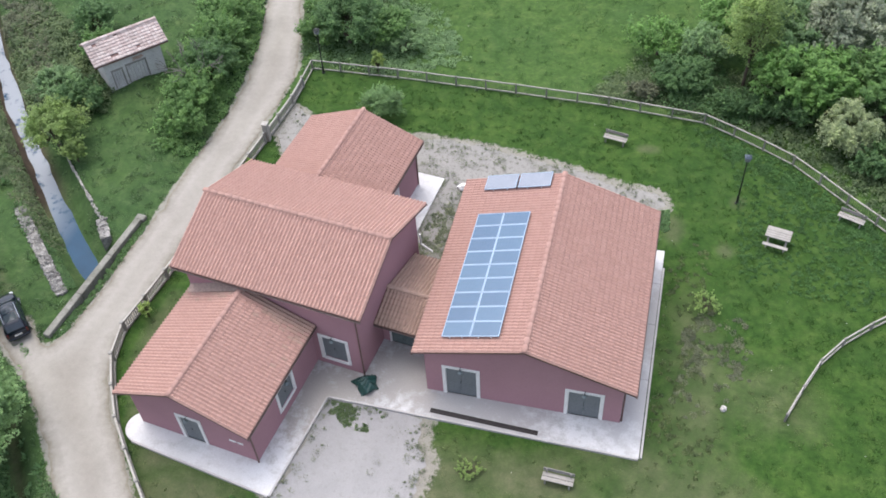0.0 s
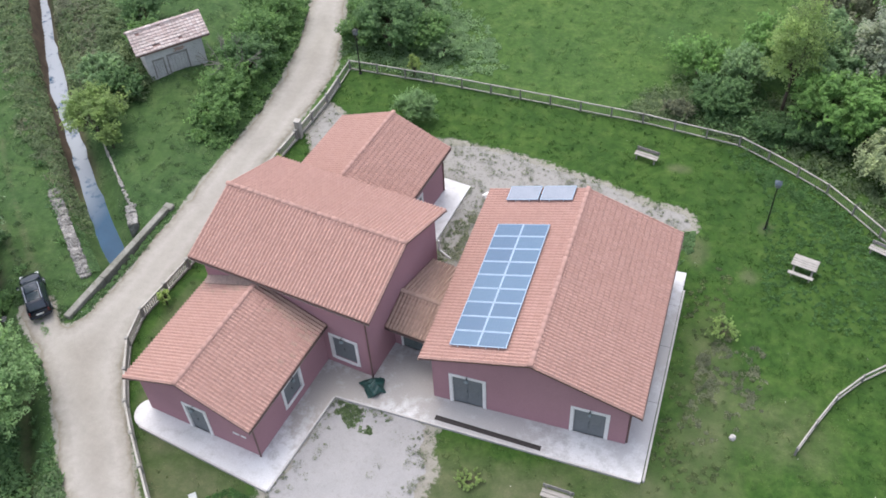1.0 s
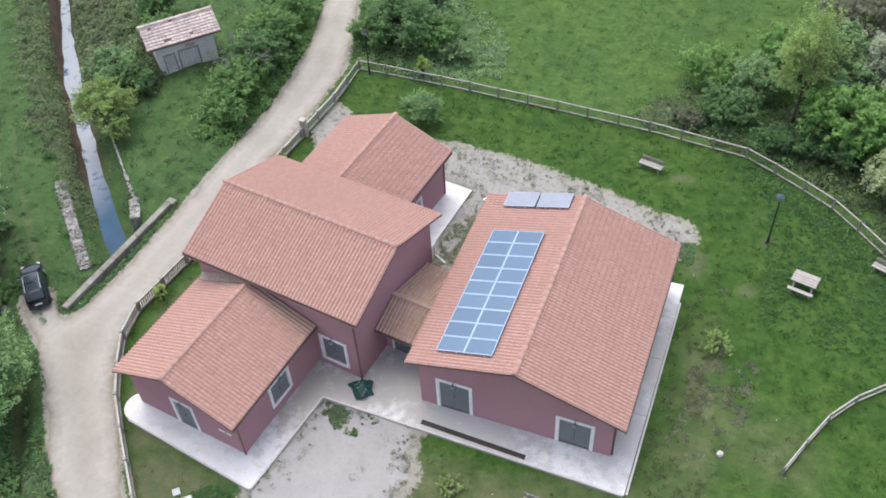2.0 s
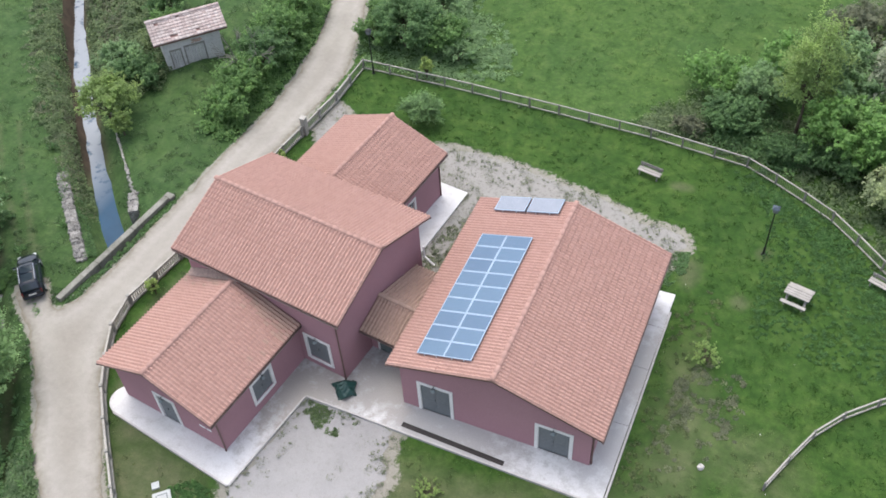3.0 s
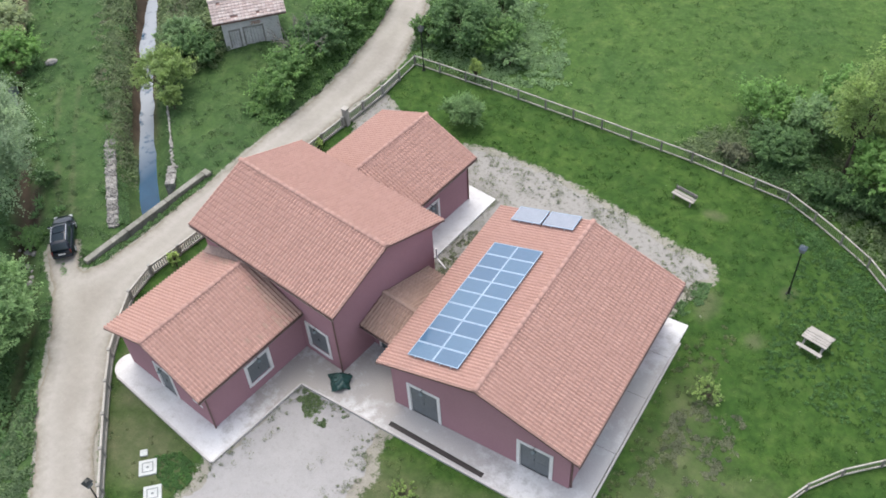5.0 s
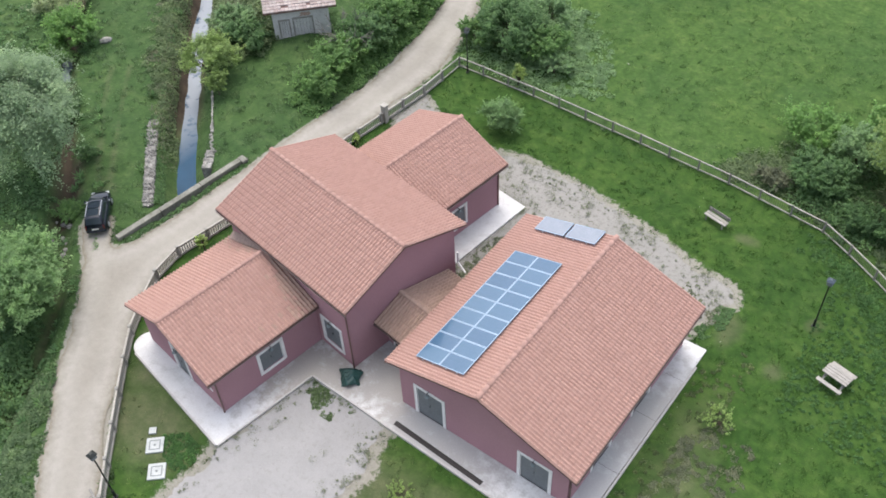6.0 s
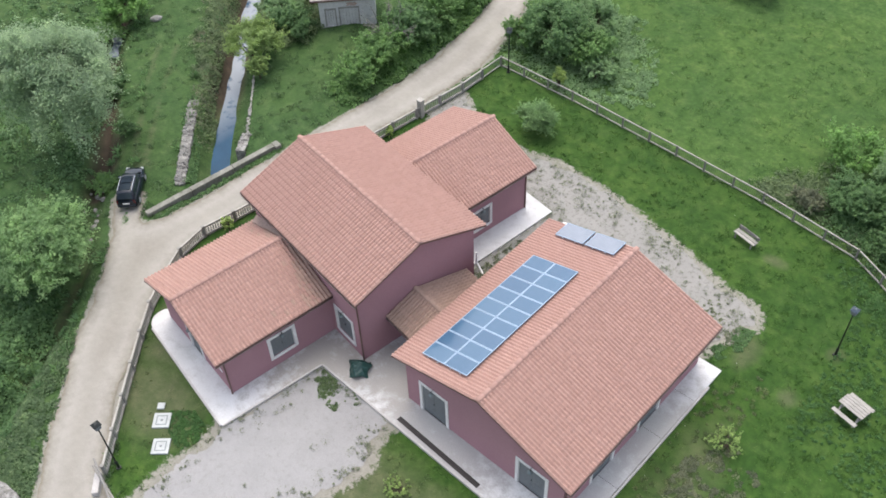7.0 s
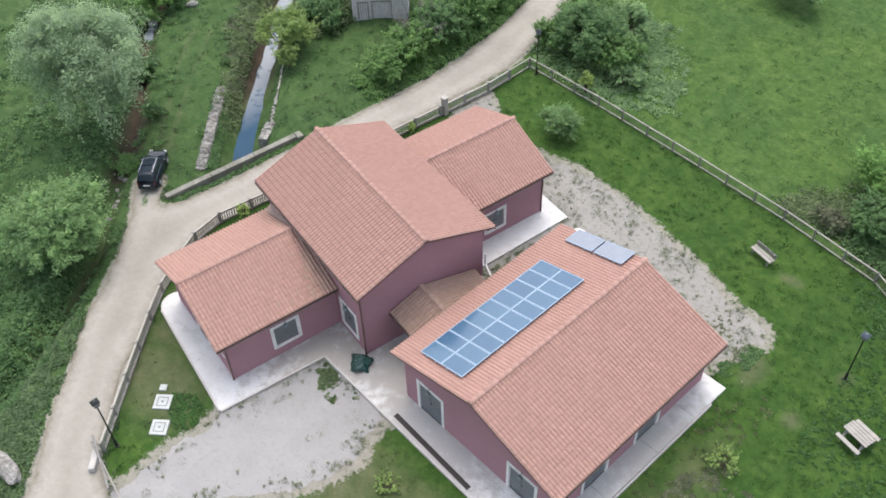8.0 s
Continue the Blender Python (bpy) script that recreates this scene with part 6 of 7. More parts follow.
BUSHES = [
    (11.0, 26.6, 1.8, 1.5, 2.3, 11000, 0.14, LEAF_DARK, "dark dense bush outside the garden fence"),
    (8.5, 25.3, 1.1, 0.7, 0.8, 3500, 0.12, LEAF_TWIG, "low grey brown scrub against the garden fence"),
    (8.9, 29.9, 2.0, 1.6, 2.6, 5500, 0.15, LEAF_FRESH, "pale green feathery bush in the meadow"),
    (12.0, 29.0, 1.6, 1.5, 3.2, 5500, 0.15, LEAF_GREY, "pale grey green bush outside the garden fence"),
    (14.9, 24.5, 1.7, 1.0, 1.6, 5000, 0.14, LEAF_DARK, "dark bush below the fence trees"),
    # x, y, rx, ry, h, leaves, leaf size, material, label
    (-27.2, 13.6, 1.7, 1.7, 3.0, 12000, 0.12, LEAF_SALLOW, "yellow green willow bush overhanging the stream"),
    (-25.3, 12.5, 0.8, 0.9, 1.9, 5500, 0.12, LEAF_SALLOW, "smaller yellow green willow bush at the stream edge"),
    (-19.9, 16.4, 1.5, 1.4, 2.0, 6500, 0.15, LEAF, "green bush beside the lane"),
    (-20.2, 18.9, 1.7, 1.5, 2.4, 7500, 0.15, LEAF, "green bush beside the lane"),
    (-20.0, 21.7, 1.7, 1.6, 2.8, 8000, 0.16, LEAF_DARK, "dense dark bush beside the lane"),
    (-20.3, 24.6, 1.8, 1.7, 3.0, 8000, 0.16, LEAF, "tall bush beside the lane"),
    (-21.3, 28.0, 1.9, 2.0, 3.0, 7000, 0.17, LEAF, "tall bush beside the lane"),
    (-27.6, 17.4, 1.7, 1.3, 1.7, 7000, 0.15, LEAF_DARK, "dense bramble bush against the hut"),
    (-29.6, 18.3, 1.6, 1.5, 1.8, 6000, 0.15, LEAF_GREY, "grey green scrub beside the hut"),
    (-28.6, 22.6, 1.4, 1.4, 2.2, 5000, 0.15, LEAF, "bush behind the hut"),
    (-30.5, 25.5, 1.8, 1.8, 2.2, 5500, 0.16, LEAF_DARK, "scrub behind the hut"),
    (-12.0, 27.6, 2.3, 2.1, 3.5, 13000, 0.16, LEAF_DARK, "large dark bush outside the garden fence"),
    (-14.2, 27.1, 1.2, 1.1, 1.9, 5000, 0.15, LEAF, "bush between lane and fence corner"),
    (-14.2, 29.6, 1.5, 1.4, 2.5, 6000, 0.16, LEAF, "bush leaning over the lane"),
    (-11.2, 31.2, 1.8, 1.6, 2.6, 6500, 0.16, LEAF_GREY, "pale green bush outside the garden fence"),
    (-9.6, 28.2, 1.7, 1.6, 2.3, 6500, 0.16, LEAF, "rounded bush outside the garden fence"),
    (-7.9, 27.2, 1.2, 1.1, 1.2, 3500, 0.14, LEAF_GREY, "low grey green scrub in the meadow"),
    (-15.2, 32.2, 1.6, 1.6, 2.4, 5500, 0.16, LEAF, "bush beside the lane"),
    (-7.6, 20.45, 1.3, 1.22, 1.95, 16000, 0.09, LEAF_LAWN, "rounded pale green bush on the lawn"),
    (17.6, 24.0, 1.6, 1.2, 1.8, 5500, 0.16, LEAF_DARK, "dark scrub outside the garden fence"),
    (22.8, 20.6, 1.5, 1.3, 1.8, 5500, 0.16, LEAF_DARK, "dark scrub along the garden fence"),
    (-15.35, 1.85, 0.55, 0.5, 1.25, 1300, 0.09, LEAF_LIME, "small yellow green shrub by the fence"),
    (-14.2, 13.9, 0.4, 0.4, 0.9, 1100, 0.09, LEAF_LIME, "small yellow green sapling by the fence"),
    (-9.2, 24.75, 0.55, 0.5, 1.7, 1900, 0.09, LEAF_LIME, "small yellow green sapling by the fence"),
    (13.4, 8.3, 1.0, 0.95, 0.8, 520, 0.10, LEAF_SALLOW, "feathery yellow green sapling on the thin grass"),
    (3.4, -3.5, 0.85, 0.75, 0.26, 1300, 0.08, LEAF_SALLOW, "low yellow green plant in the grass"),
    (-32.6, 5.2, 1.3, 1.2, 1.6, 4500, 0.15, LEAF_DARK, "dark scrub along the ditch"),
    (-38.0, 8.6, 1.3, 1.2, 1.6, 5500, 0.16, LEAF, "scrub along the ditch"),
    (-38.6, 11.0, 1.9, 1.8, 2.6, 6000, 0.17, LEAF_FRESH, "light green bush along the ditch"),
    (-42.6, 13.2, 2.2, 2.0, 2.8, 6000, 0.18, LEAF_TAN, "brownish bush along the ditch"),
    (-24.6, -0.6, 1.0, 0.8, 0.9, 3000, 0.13, LEAF, "low scrub between ditch and car"),
    (-27.3, 3.2, 0.9, 0.8, 0.8, 2400, 0.13, LEAF_DARK, "low scrub on the grass track"),
]
for i, (x, y, rx, ry, h, n, s, mat, label) in enumerate(BUSHES):
    kind = "sapling" if "sapling" in label else ("scrub" if "scrub" in label else "bush")
    big = 1.25 if rx > 0.9 else 1.0
    plant(kind, x, y, rx * big, ry * big, h * 1.05, int(n * (1.7 if rx > 0.9 else 1.2)), s * 0.68, mat, label, kind, 0.12, 13, 20 + i, low=0.02, group="bushes round the place")

TREES = [
    (14.6, 26.9, 1.7, 1.6, 8.8, 8500, 0.12, LEAF_SALLOW, "tall thin poplar with pale budding twigs", 0.3, 18, 0.0),
    (17.3, 25.5, 2.6, 2.3, 4.6, 20000, 0.19, LEAF_FRESH, "bright green tree outside the garden fence", 0.3, 13, 0.0),
    (20.7, 22.5, 1.7, 1.6, 3.4, 14000, 0.13, LEAF_TAN, "pale brown bush tree with drooping twigs", 0.3, 11, 0.7),
    (16.6, 29.4, 2.4, 2.2, 5.4, 12000, 0.18, LEAF_GREY, "pale green tree behind the fence trees", 0.35, 12, 0.0),
    (20.6, 29.8, 3.0, 2.7, 6.4, 15000, 0.19, LEAF_BLOSSOM, "whitish blossoming tree outside the garden fence", 0.35, 13, 0.0),
    (13.2, 31.5, 2.2, 2.0, 3.6, 8000, 0.17, LEAF_FRESH, "light green bush tree at the meadow edge", 0.2, 11, 0.0),
    (18.0, 36.5, 3.2, 2.4, 4.2, 9000, 0.18, LEAF_TWIG, "grey leafless thicket tree at the meadow edge", 0.2, 13, 0.0),
    (-29.1, 0.8, 3.7, 3.6, 9.0, 96000, 0.128, LEAF_WILLOW, "large grey green willow tree with drooping foliage", 0.34, 22, 0.40),
    (-20.0, -7.1, 3.0, 2.8, 4.1, 42000, 0.13, LEAF_LAWN, "round fresh green tree beside the lane", 0.30, 30, 0.0),
    (19.6, 25.0, 1.9, 1.7, 3.6, 10000, 0.18, LEAF_FRESH, "fresh green tree outside the garden fence", 0.3, 11, 0.0),
    (23.2, 25.6, 2.8, 2.6, 5.0, 13000, 0.20, LEAF, "green tree outside the garden fence", 0.3, 12, 0.0),
    (22.4, 35.5, 3.0, 2.8, 6.0, 9000, 0.23, LEAF, "green tree at the meadow edge", 0.3, 10, 0.0),
    (-6.0, 43.6, 2.3, 1.8, 3.2, 5000, 0.22, LEAF_DARK, "dark green tree at the far meadow edge", 0.2, 10, 0.0),
]
for i, (x, y, rx, ry, h, n, s, mat, label, tk, lb, dr) in enumerate(TREES):
    plant("tree", x, y, rx * 1.12, ry * 1.12, h, int(n * 1.2), s * 0.78, mat, label, "tree", tk, lb, 200 + i, dr, (0.26 if h > 8.5 else 0.0) if dr else 0.12, "trees round the place", 0.8 if lb >= 30 else 1.5 if h > 8.5 else 1.25)


DEADWOOD = surface("bleached_dead_wood", (0.129, 0.120, 0.105), (0.180, 0.170, 0.150), 3, 20, 0.9, relief=0.4)


def dead_tree(x, y, h, seed):
    """A leafless tree: forked limbs that taper into twigs."""
    rnd = random.Random(seed)
    o = thing("dead_tree", Matrix.Translation((x, y, float(land(x, y)))), "bare bleached dead tree among the lane bushes", "tree", "trees round the place")
    bm = bmesh.new()
    top = Vector((0.05, -0.03, h * 0.3))
    rod(bm, (0, 0, -0.2), top, 0.10, 0.08, 8)
    part("trunk", bm, DEADWOOD, o)

    def fork(bm, start, way, length, r, depth):
        end = start + way * length
        rod(bm, start, end, r, r * 0.6, 5)
        if depth:
            for _ in range(3):
                turn = Vector((rnd.gauss(0, 0.55), rnd.gauss(0, 0.55), rnd.gauss(0.1, 0.35)))
                fork(bm, end, (way + turn).normalized(), length * rnd.uniform(0.5, 0.8), r * 0.6, depth - 1)

    for k in range(5):
        a = k * 1.3 + rnd.uniform(-0.3, 0.3)
        bm = bmesh.new()
        fork(bm, top, Vector((math.cos(a) * 0.75, math.sin(a) * 0.75, 0.75)).normalized(), h * 0.32, 0.055, 3)
        part("limb", bm, DEADWOOD, o)


dead_tree(-20.6, 20.6, 3.6, 5)


def clear_of_ground(x, y):
    """Where grass may grow: not on lane, gravel, pavement, buildings or water."""
    bad = inside(ROAD_EDGE, x, y) | inside(FRONT_SLAB, x, y)
    for q in (YARD_EDGE, REAR_EDGE, WEST_EDGE):
        bad |= inside(q, x, y)
    bad |= (x > 0.4) & (x < 9.9) & (y > 0.4) & (y < 11.5)
    c, s = math.cos(radians(-7.918)), math.sin(radians(-7.918))
    u, v = c * (x + 2.364) + s * (y - 0.157), -s * (x + 2.364) + c * (y - 0.157)
    bad |= (u > -9.8) & (u < -0.5) & (v > 0.3) & (v < 7.8)
    bad |= (u > -9.7) & (u < -3.1) & (v > -5.9) & (v < 14.0)
    d, sgn, k = along(STREAM, x, y)
    bad |= (d < np.where((sgn > 0) & (x < -25.5), 0.86, 0.66)) & (x < -19)
    return ~bad


def blades(name, n, box_xy, keep, tall, wide, material, label, seed, clump=0.0, tuft=26, spread=0.16):
    """Grass in tufts: blades that lean out of a common foot and share its tone and height."""
    rng = np.random.default_rng(seed)
    nt = n // tuft
    x, y = rng.uniform(box_xy[0], box_xy[1], nt), rng.uniform(box_xy[2], box_xy[3], nt)
    if clump:
        ok = rng.uniform(0, 1, nt) < (0.5 + 0.5 * wobble(x * 1.3, y * 1.3, 1.0, seed)) ** clump
        x, y = x[ok], y[ok]
    nt = len(x)
    foot = rng.normal(0.5, 0.13, nt) + 0.05 * wobble(x * 1.1, y * 1.1, 1.0, seed + 3.0)
    grown = rng.uniform(0.5, 1.6, nt) ** 1.3
    wide_t = spread * rng.uniform(0.5, 1.6, nt)
    k = np.repeat(np.arange(nt), tuft)
    a, r = rng.uniform(0, 2 * math.pi, len(k)), np.sqrt(rng.uniform(0, 1, len(k)))
    out = np.stack([np.cos(a) * r, np.sin(a) * r], 1)
    x, y = x[k] + out[:, 0] * wide_t[k], y[k] + out[:, 1] * wide_t[k]
    ok = keep(x, y)
    x, y, k, out = x[ok], y[ok], k[ok], out[ok]
    n = len(x)
    z = land(x, y)
    hgt = tall * rng.uniform(0.6, 1.3, n) * grown[k] * (1.15 - 0.5 * np.hypot(out[:, 0], out[:, 1]))
    a = rng.uniform(0, 2 * math.pi, n)
    lean = out * 1.1 + rng.normal(0, 0.9, (n, 2))
    up = np.stack([lean[:, 0], lean[:, 1], np.ones(n)], 1)
    up *= (0.5 * hgt / np.linalg.norm(up, axis=1))[:, None]
    side = np.stack([np.cos(a), np.sin(a), np.zeros(n)], 1) * (wide * rng.uniform(0.6, 1.4, n))[:, None]
    cen = np.stack([x, y, z], 1) + up * 0.92
    ob = new(name, quads_mesh(name, cen, side, up, material, foot[k] + rng.normal(0, 0.06, n)))
    return tagged(ob, label, "grass" if "weed" not in name else "weeds", kind="stuff")


def in_garden(x, y):
    return inside(GARDEN, x, y) & clear_of_ground(x, y) & (worn_at(x, y) < 0.30)


def in_meadow(x, y):
    return ~inside(GARDEN, x, y) & clear_of_ground(x, y) & ((along(DITCH, x, y)[0] > 0.75) | (x > -12))


blades("lawn_grass", 150000, (-16, 24, -13, 24.2), in_garden, 0.085, 0.022, BLADE_LAWN, "short green lawn grass inside the garden", 1, 0.0, 22, 0.22)
blades("worn_grass", 60000, (-16, 20, -13, 15), lambda x, y: inside(GARDEN, x, y) & clear_of_ground(x, y) & (worn_at(x, y) >= 0.30), 0.07, 0.022, BLADE_DRY, "thin trodden grass in tufts round the buildings", 14, 0.5, 18, 0.16)
blades("meadow_grass", 76000, (-16, 28, -18, 44), in_meadow, 0.11, 0.03, BLADE, "taller light green meadow grass", 2, 0.0, 20, 0.34)
blades("rough_grass", 70000, (-46, -16, -18, 44), in_meadow, 0.15, 0.03, BLADE_ROUGH, "rough cool green grass beyond the lane", 8, 0.0, 24, 0.30)


def rough_bank(x, y):
    d, s, k = along(STREAM, x, y)
    d2, s2, k2 = along(DITCH, x, y)
    near = ((d > 1.35) & (d < 2.6) & (s > 0) & (x < -20)) | ((d2 > 0.25) & (d2 < 2.6) & (x < -13)) | ((x < -16) & (y < -9) & (d2 < 9))
    return near & clear_of_ground(x, y)


blades("bank_weeds", 80000, (-46, -10, -20, 32), rough_bank, 0.36, 0.05, LEAF_DARK, "tall dark weeds on ditch and stream banks", 3, 0.8)


def lane_edge(x, y):
    out = clear_of_ground(x, y)
    e = ROAD_EDGE + [ROAD_EDGE[0]]
    d = along(e, x, y)[0]
    f = along(FENCE_LINE, x, y)[0]
    return out & (((d < 0.5) & ~((f < 0.9) & (y < 21))) | ((f < 0.3) & inside(GARDEN, x, y))) & (y > -14)


blades("edge_weeds", 60000, (-25, 24, -14, 34), lane_edge, 0.2, 0.03, BLADE_ROUGH, "grass tufts along lane and fence", 4)


def gravel_weeds():
    """Low flat weeds scattered over the gravel, thicker towards its edges."""
    rng = np.random.default_rng(9)
    cs = []
    for poly, n, bias in ((YARD_EDGE, 900, 0.30), (REAR_EDGE, 1700, 1.5), (WEST_EDGE, 120, 0.5)):
        xs, ys = [p[0] for p in poly], [p[1] for p in poly]
        x, y = rng.uniform(min(xs) - 0.3, max(xs) + 0.3, n * 3), rng.uniform(min(ys) - 0.3, max(ys) + 0.3, n * 3)
        e = along(poly + [poly[0]], x, y)[0]
        ok = inside(poly, x, y) & (rng.uniform(0, 1, n * 3) < (0.006 if poly is YARD_EDGE else 0.035) + 0.8 * np.exp(-e / bias)) & (wobble(x * 2.2, y * 2.2, 1.0, 7.0) > -0.35)
        ok &= ~((x > 0.2) & (x < 10.2) & (y > 0.2) & (y < 11.7))
        cs.append(np.stack([x[ok], y[ok]], 1))
    # a denser weed bed at the inner corner of the yard
    q = np.stack([rng.uniform(-1.6, 0.25, 260), rng.uniform(7.6, 14.5, 260)], 1)
    cs.append(q)
    c = np.concatenate(cs)
    k = 20
    r = rng.uniform(0.0, 0.6, (len(c), 1)) ** 1.9 + 0.05
    a = rng.uniform(0, 2 * math.pi, (len(c), k))
    q = np.sqrt(rng.uniform(0, 1, (len(c), k))) * r
    x, y = (c[:, :1] + q * np.cos(a)).ravel(), (c[:, 1:] + q * np.sin(a)).ravel()
    n = len(x)
    base = land(x, y) + 0.045
    nrm = unit(rng, n) * 0.5 + np.array([0, 0, 1.0])
    side = np.cross(nrm, unit(rng, n))
    side /= np.linalg.norm(side, axis=1, keepdims=True)
    up = np.cross(nrm, side)
    up /= np.linalg.norm(up, axis=1, keepdims=True)
    s = rng.uniform(0.016, 0.034, (n, 1))
    ob = new("gravel_weeds", quads_mesh("gravel_weeds", np.stack([x, y, base + rng.uniform(0.005, 0.07, n)], 1), side * s, up * s, WEED))
    tagged(ob, "low grey green weeds growing through the gravel", "weeds", kind="stuff")


gravel_weeds()


def carpet(name, poly, n, tall, size, material, label, seed, gaps=-0.45, grassy=True, clump=0.42):
    """Continuous scrub: leafy clumps, each a small uneven dome with a tone of its own, heaped over a stretch of land."""
    rng = np.random.default_rng(seed)
    xs, ys = [p[0] for p in poly], [p[1] for p in poly]
    per = 34
    nc = n // per
    x, y = rng.uniform(min(xs), max(xs), nc * 30), rng.uniform(min(ys), max(ys), nc * 30)
    mound = wobble(x * 1.6, y * 1.6, 1.0, seed) * 0.6 + wobble(x * 4.3, y * 4.3, 1.0, seed + 2.0) * 0.4
    ok = inside(poly, x, y) & (mound > gaps + rng.normal(0, 0.12, nc * 30))
    x, y, mound = x[ok][:nc], y[ok][:nc], mound[ok][:nc]
    if grassy:
        x, y = x + rng.normal(0, 0.4, len(x)), y + rng.normal(0, 0.4, len(x))
    nc = len(x)
    rise = np.clip(mound - gaps, 0.1, 1.4) / 1.4 * tall * rng.uniform(0.55, 1.15, nc)
    rad = np.minimum(clump, tall * 0.9 + 0.06) * rng.uniform(0.5, 1.3, nc)
    tone = 0.5 + rng.normal(0, 0.17, nc) + 0.10 * mound
    k = np.repeat(np.arange(nc), per)
    d = unit(rng, len(k))
    d[:, 2] = np.abs(d[:, 2])
    q = rng.uniform(0.25, 1.0, len(k)) ** 0.5
    px, py = x[k] + d[:, 0] * rad[k] * q, y[k] + d[:, 1] * rad[k] * q
    ok = clear_of_ground(px, py) if grassy else inside(poly, px, py)
    px, py, k, d, q = px[ok], py[ok], k[ok], d[ok], q[ok]
    z = land(px, py) + 0.02 + rise[k] * (0.25 + 0.75 * d[:, 2] * q)
    side, up = leaf_frames(rng, len(k), d)
    s = size * rng.uniform(0.6, 1.4, (len(k), 1))
    ob = new(name, quads_mesh(name, np.stack([px, py, z], 1), side * s * 0.42, up * s * 0.62, material, tone[k] + rng.normal(0, 0.05, len(k))))
    return tagged(ob, label, "scrub", kind="stuff")


carpet("hut_brambles", [(-31.8, 16.6), (-30.0, 15.6), (-28.2, 14.8), (-26.4, 16.4), (-26.4, 18.7), (-28.6, 21.5), (-31.5, 26.5), (-38.0, 27.5), (-36.0, 22.0)], 30000, 1.15, 0.13, LEAF_BRAMBLE, "dense low brambles between hut and stream", 31, -0.7)
carpet("lane_scrub", [(-18.7, 14.2), (-18.2, 18.0), (-18.3, 22.0), (-18.7, 26.0), (-20.6, 33.0), (-24.0, 33.0), (-23.2, 25.0), (-22.0, 18.8), (-20.8, 15.0)], 34000, 1.5, 0.14, LEAF, "continuous green scrub along the lane", 32, -0.35, True, 0.5)
carpet("lane_shrub_tops", [(-18.9, 15.4), (-18.6, 20.0), (-18.9, 26.0), (-20.6, 32.0), (-23.0, 32.0), (-22.6, 25.0), (-21.4, 19.0), (-20.3, 15.8)], 12000, 2.2, 0.14, LEAF_FRESH, "light green leafy tops in the lane scrub", 44, 0.05, True, 0.6)
carpet("stream_twigs", [(-31.8, 17.3), (-30.6, 17.4), (-31.0, 19.6), (-32.8, 22.6), (-35.2, 26.6), (-38.0, 28.8), (-40.5, 28.0), (-36.2, 22.3)], 17000, 1.25, 0.12, LEAF_TWIG, "grey brown leafless scrub beside the stream", 45, -0.3)
carpet("fence_side_weeds", [(12.4, 22.9), (17.0, 20.4), (20.2, 17.5), (22.2, 15.5), (24.5, 13.3), (23.6, 12.4), (21.3, 14.4), (19.3, 16.2), (16.0, 19.2), (12.4, 21.6)], 9000, 0.26, 0.09, LEAF_LUSH, "tall dark green grass clumps along the fence", 46, -0.2)
carpet("east_scrub", [(7.5, 24.9), (13.0, 24.0), (17.6, 21.6), (21.0, 18.6), (24.5, 15.3), (30, 17), (30, 27), (18, 29), (12, 28.5)], 38000, 0.9, 0.14, LEAF_OLIVE, "dark undergrowth beneath trees outside the fence", 33)
carpet("fence_thicket", [(9.4, 25.6), (12.0, 24.3), (14.8, 23.6), (15.6, 25.2), (14.0, 27.6), (11.2, 29.4), (9.2, 27.8)], 16000, 1.7, 0.13, LEAF_DARK, "tall dark thicket outside the fence", 54, -0.3, True, 0.5)
carpet("fence_twigs", [(5.6, 24.8), (8.8, 25.0), (9.4, 26.6), (8.6, 28.6), (6.6, 26.6)], 6000, 0.5, 0.11, LEAF_BRAMBLE, "low olive weeds outside the fence", 55, -0.2)
carpet("ditch_scrub", [(-46, 15), (-34, 6.2), (-28.0, 0.2), (-24.0, -3.0), (-18.6, -7.8), (-15.0, -12.6), (-14, -18), (-30, -18), (-38, -6), (-48, 6)], 36000, 0.6, 0.14, LEAF_DARK, "lush green weeds beyond the ditch", 34, -0.2)
BANK = [(-24.2, 6.3), (-27.6, 9.2), (-31.2, 11.6), (-35.4, 16.0), (-39.2, 20.4), (-44.0, 26.3), (-50.0, 33.0), (-47.0, 33.5), (-42.3, 27.3), (-37.7, 21.6), (-33.9, 17.3), (-29.6, 12.7), (-26.9, 9.9), (-23.1, 6.5)]
carpet("verge_scrub", [(-21.6, -5.6), (-18.6, -7.6), (-16.0, -10.6), (-13.2, -14.4), (-11.5, -17.5), (-18.0, -17.5), (-23.0, -11.0)], 26000, 0.9, 0.14, LEAF_DARK, "tall dark weeds between ditch and lane trees", 48, -0.5)
carpet("verge_grass", [(-16.0, -8.5), (-14.0, -10.4), (-10.9, -13.5), (-7.6, -16.6), (-9.5, -18.0), (-12.5, -15.0), (-15.2, -11.4)], 15000, 0.32, 0.11, BLADE_ROUGH, "rough dull green grass beside the lane", 52, -0.45)
carpet("bank_scrub", BANK, 24000, 0.6, 0.12, LEAF_BRAMBLE, "green weeds on the stream bank", 35, -0.6)
carpet("bank_litter", BANK, 14000, 0.62, 0.11, LEAF_TWIG, "dry brown stems and weeds on the stream bank", 36, 0.05)
carpet("meadow_edge_scrub", [(-14.3, 24.9), (-6.5, 25.0), (-4.0, 27.5), (-6.0, 31.0), (-9.5, 34.5), (-15.6, 33.0), (-15.2, 28.0)], 26000, 0.5, 0.12, LEAF_GREY, "low grey green scrub at the meadow corner", 43, -0.3)


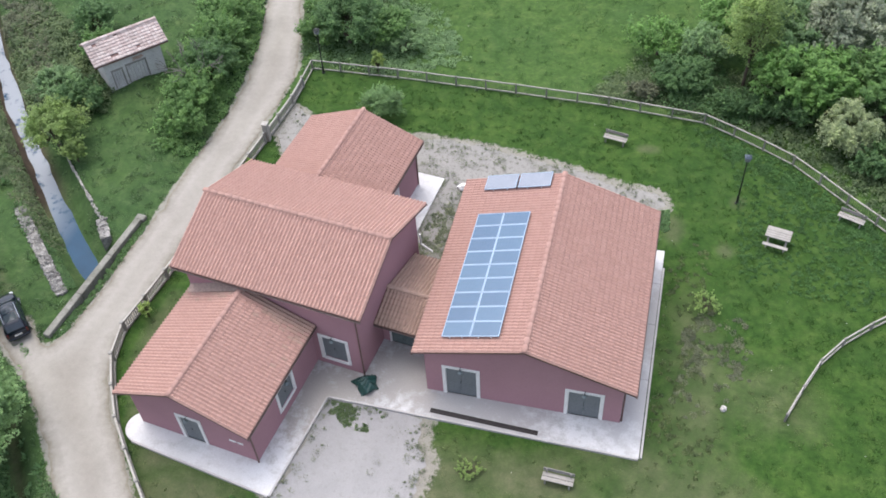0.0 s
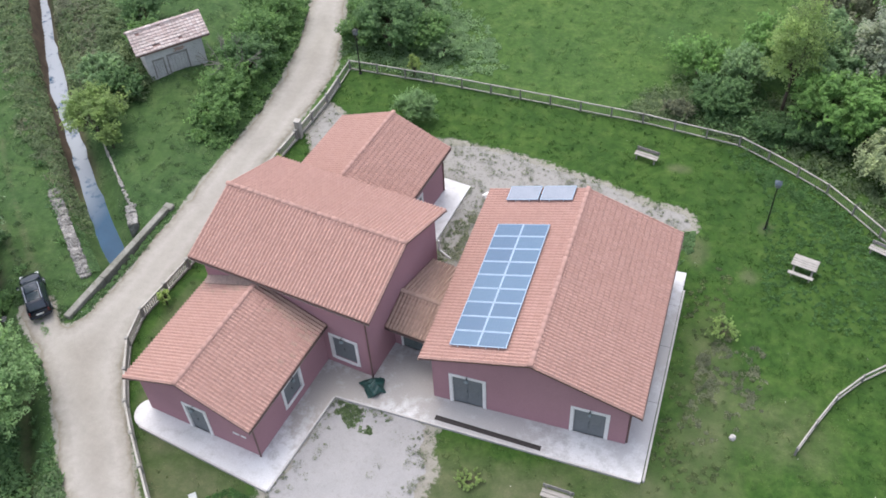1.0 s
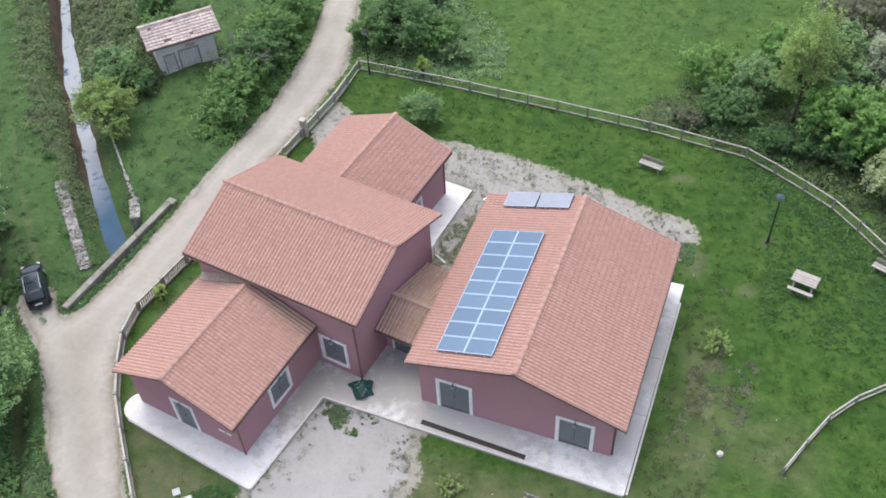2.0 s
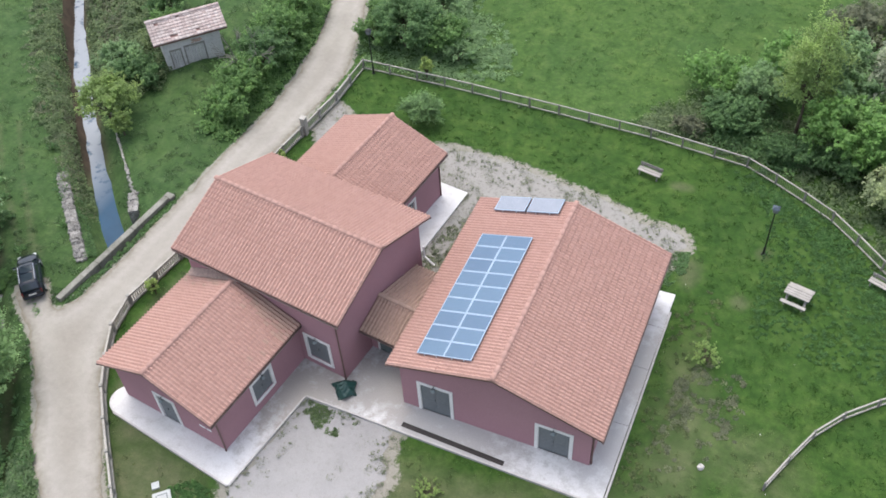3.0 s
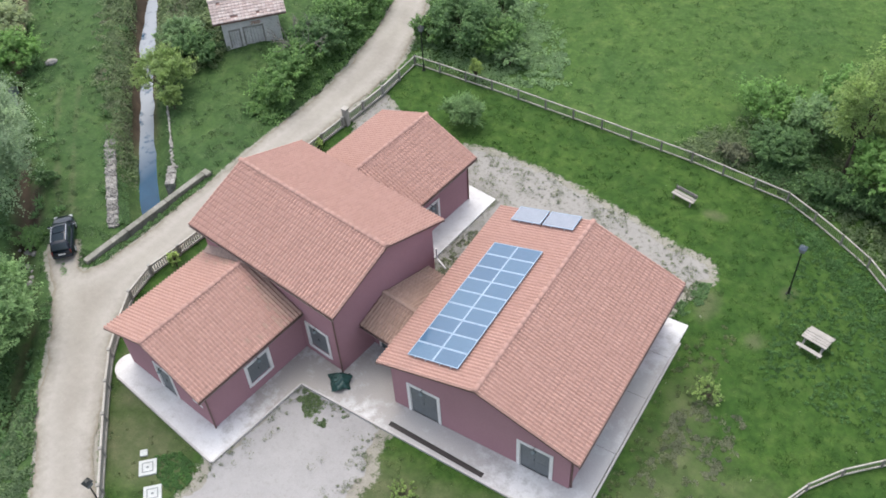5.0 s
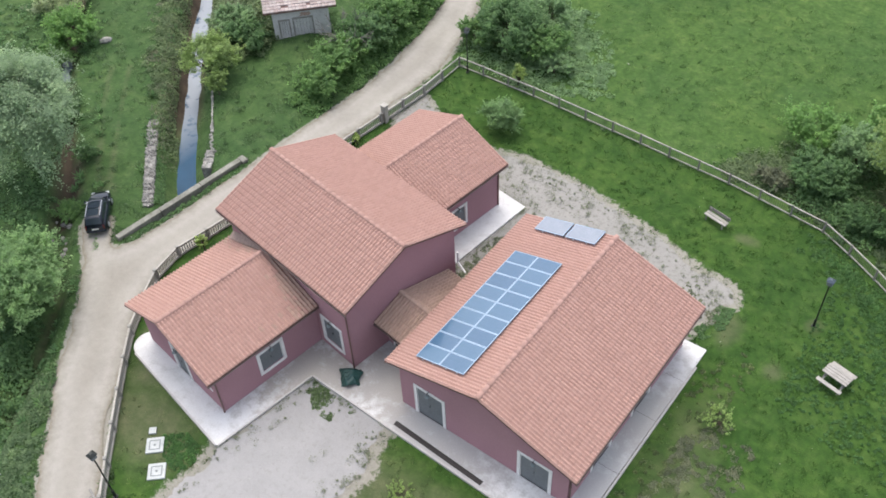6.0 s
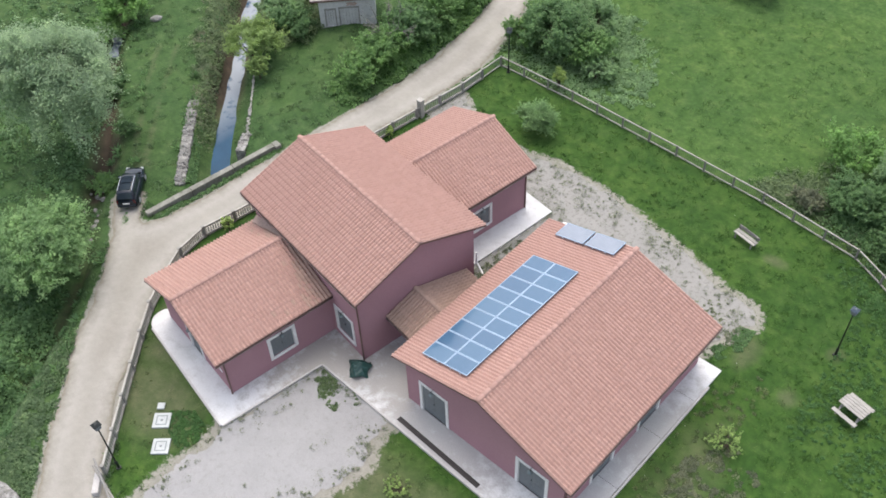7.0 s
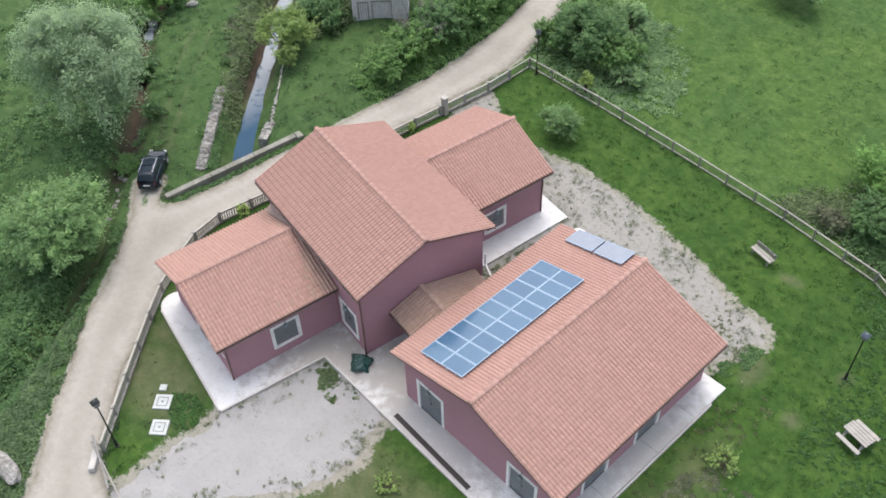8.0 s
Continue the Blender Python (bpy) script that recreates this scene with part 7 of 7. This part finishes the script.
carpet("yard_corner_weeds", [(-4.3, -1.12), (-0.6, -1.2), (-0.5, -1.8), (-1.1, -2.5), (-2.8, -2.6), (-3.6, -2.0), (-4.5, -1.8)], 3800, 0.09, 0.06, LEAF_OLIVE, "low olive green weeds in the inner corner of the yard", 37, 0.15, False)
carpet("passage_weeds", [(-2.45, 5.2), (0.42, 4.8), (0.42, 11.6), (-0.4, 12.6), (-2.1, 13.4), (-2.8, 9.0)], 10000, 0.14, 0.07, WEED, "weeds and gravel mixed in the passage behind the link", 41, -0.35, False)
carpet("wall_foot_weeds", [(-20.9, 1.9), (-27.2, 7.9), (-27.6, 8.3), (-27.0, 9.0), (-26.4, 8.5), (-20.6, 3.3)], 5000, 0.34, 0.09, LEAF_DARK, "weeds grown against the old stone wall", 42, -0.05, False)
carpet("spur_grass", [(-20.3, -1.75), (-20.9, -1.3), (-21.9, -0.75), (-22.1, -1.1), (-21.2, -1.75), (-20.6, -2.0)], 900, 0.08, 0.06, LEAF_DARK, "sparse grass strip between the wheel tracks", 39, -0.1, False)
carpet("parapet_weeds", [(-19.92, -0.45), (-18.9, 8.5), (-18.4, 8.4), (-18.75, 4.0), (-19.2, 0.2), (-19.5, -0.6)], 4000, 0.12, 0.06, LEAF_DARK, "dark grass strip between parapet and lane", 40, -0.6, False)
carpet("rear_corner_weeds", [(9.7, 11.9), (10.4, 12.2), (11.2, 13.4), (11.0, 15.2), (10.2, 15.0), (9.9, 13.6)], 2600, 0.14, 0.07, LEAF_DARK, "low green weeds at the hall's rear corner", 38, -0.2, False)


carpet("rear_moss", [(0.7, 11.3), (9.5, 11.7), (10.3, 13.6), (10.2, 15.4), (8.6, 16.0), (7.2, 14.6), (4.0, 13.0), (0.6, 13.6)], 7000, 0.05, 0.055, WEED, "low mossy weeds in the gravel behind the hall", 53, 0.0, False, 0.25)
carpet("dry_tussocks", [(12.2, 7.6), (13.4, 8.6), (15.2, 8.2), (16.2, 6.8), (16.0, 4.4), (14.6, 2.4), (13.0, 1.2), (12.0, 2.2), (12.4, 5.0)], 5200, 0.14, 0.07, LEAF_TWIG, "dry pale tussocks in the thin grass beside the hall", 49, 0.02, False, 0.3)
carpet("hall_side_grass", [(11.2, -1.0), (11.3, 6.0), (11.3, 12.0), (12.4, 13.4), (13.8, 11.8), (13.2, 6.0), (14.6, 0.0), (13.4, -3.0)], 6000, 0.09, 0.06, BLADE_DRY, "trodden brown green grass beside the hall", 50, 0.0, False, 0.3)
# dark blade colour stands in for tree shade on this lush, unmown lawn
carpet("shade_grass", [(15.0, 10.5), (14.6, 18.0), (13.2, 22.4), (17.0, 20.2), (20.2, 17.4), (22.4, 15.4), (27.0, 10.8), (21.0, 9.6)], 29000, 0.07, 0.06, LEAF_LUSH, "lush lawn grass darkened as tree shade towards the fence trees", 51, -1.3, False, 0.26)
carpet("cover_grass", [(-7.9, -7.9), (-7.0, -7.0), (-5.9, -7.2), (-5.4, -7.9), (-5.6, -8.8), (-6.4, -8.9), (-7.0, -8.6), (-7.4, -8.2)], 5200, 0.08, 0.06, LEAF_LUSH, "lush dark green grass beside the manhole covers", 47, -0.8, False, 0.2)


def flowers():
    """Small pale flower heads and litter dotted over the meadow."""
    rng = np.random.default_rng(12)
    n = 120
    x, y = rng.uniform(-40, 26, n), rng.uniform(-14, 40, n)
    ok = clear_of_ground(x, y)
    x, y = x[ok], y[ok]
    n = len(x)
    cen = np.stack([x, y, land(x, y) + 0.16], 1)
    a = rng.uniform(0, 6.28, n)
    s = rng.uniform(0.01, 0.024, (n, 1))
    side = np.stack([np.cos(a), np.sin(a), 0 * a], 1) * s
    up = np.stack([-np.sin(a), np.cos(a), 0 * a], 1) * s
    ob = new("meadow_flowers", quads_mesh("meadow_flowers", cen, side, up, WHITE))
    tagged(ob, "tiny white flower heads in the grass", "flowers", kind="stuff")


flowers()


# ---------------------------------------------------------------- from plan units to metres
for ob in list(scene.objects):
    if ob.parent is None and ob.type in {"MESH", "EMPTY"}:
        ob.matrix_basis = Matrix.Scale(UNIT, 4) @ ob.matrix_basis
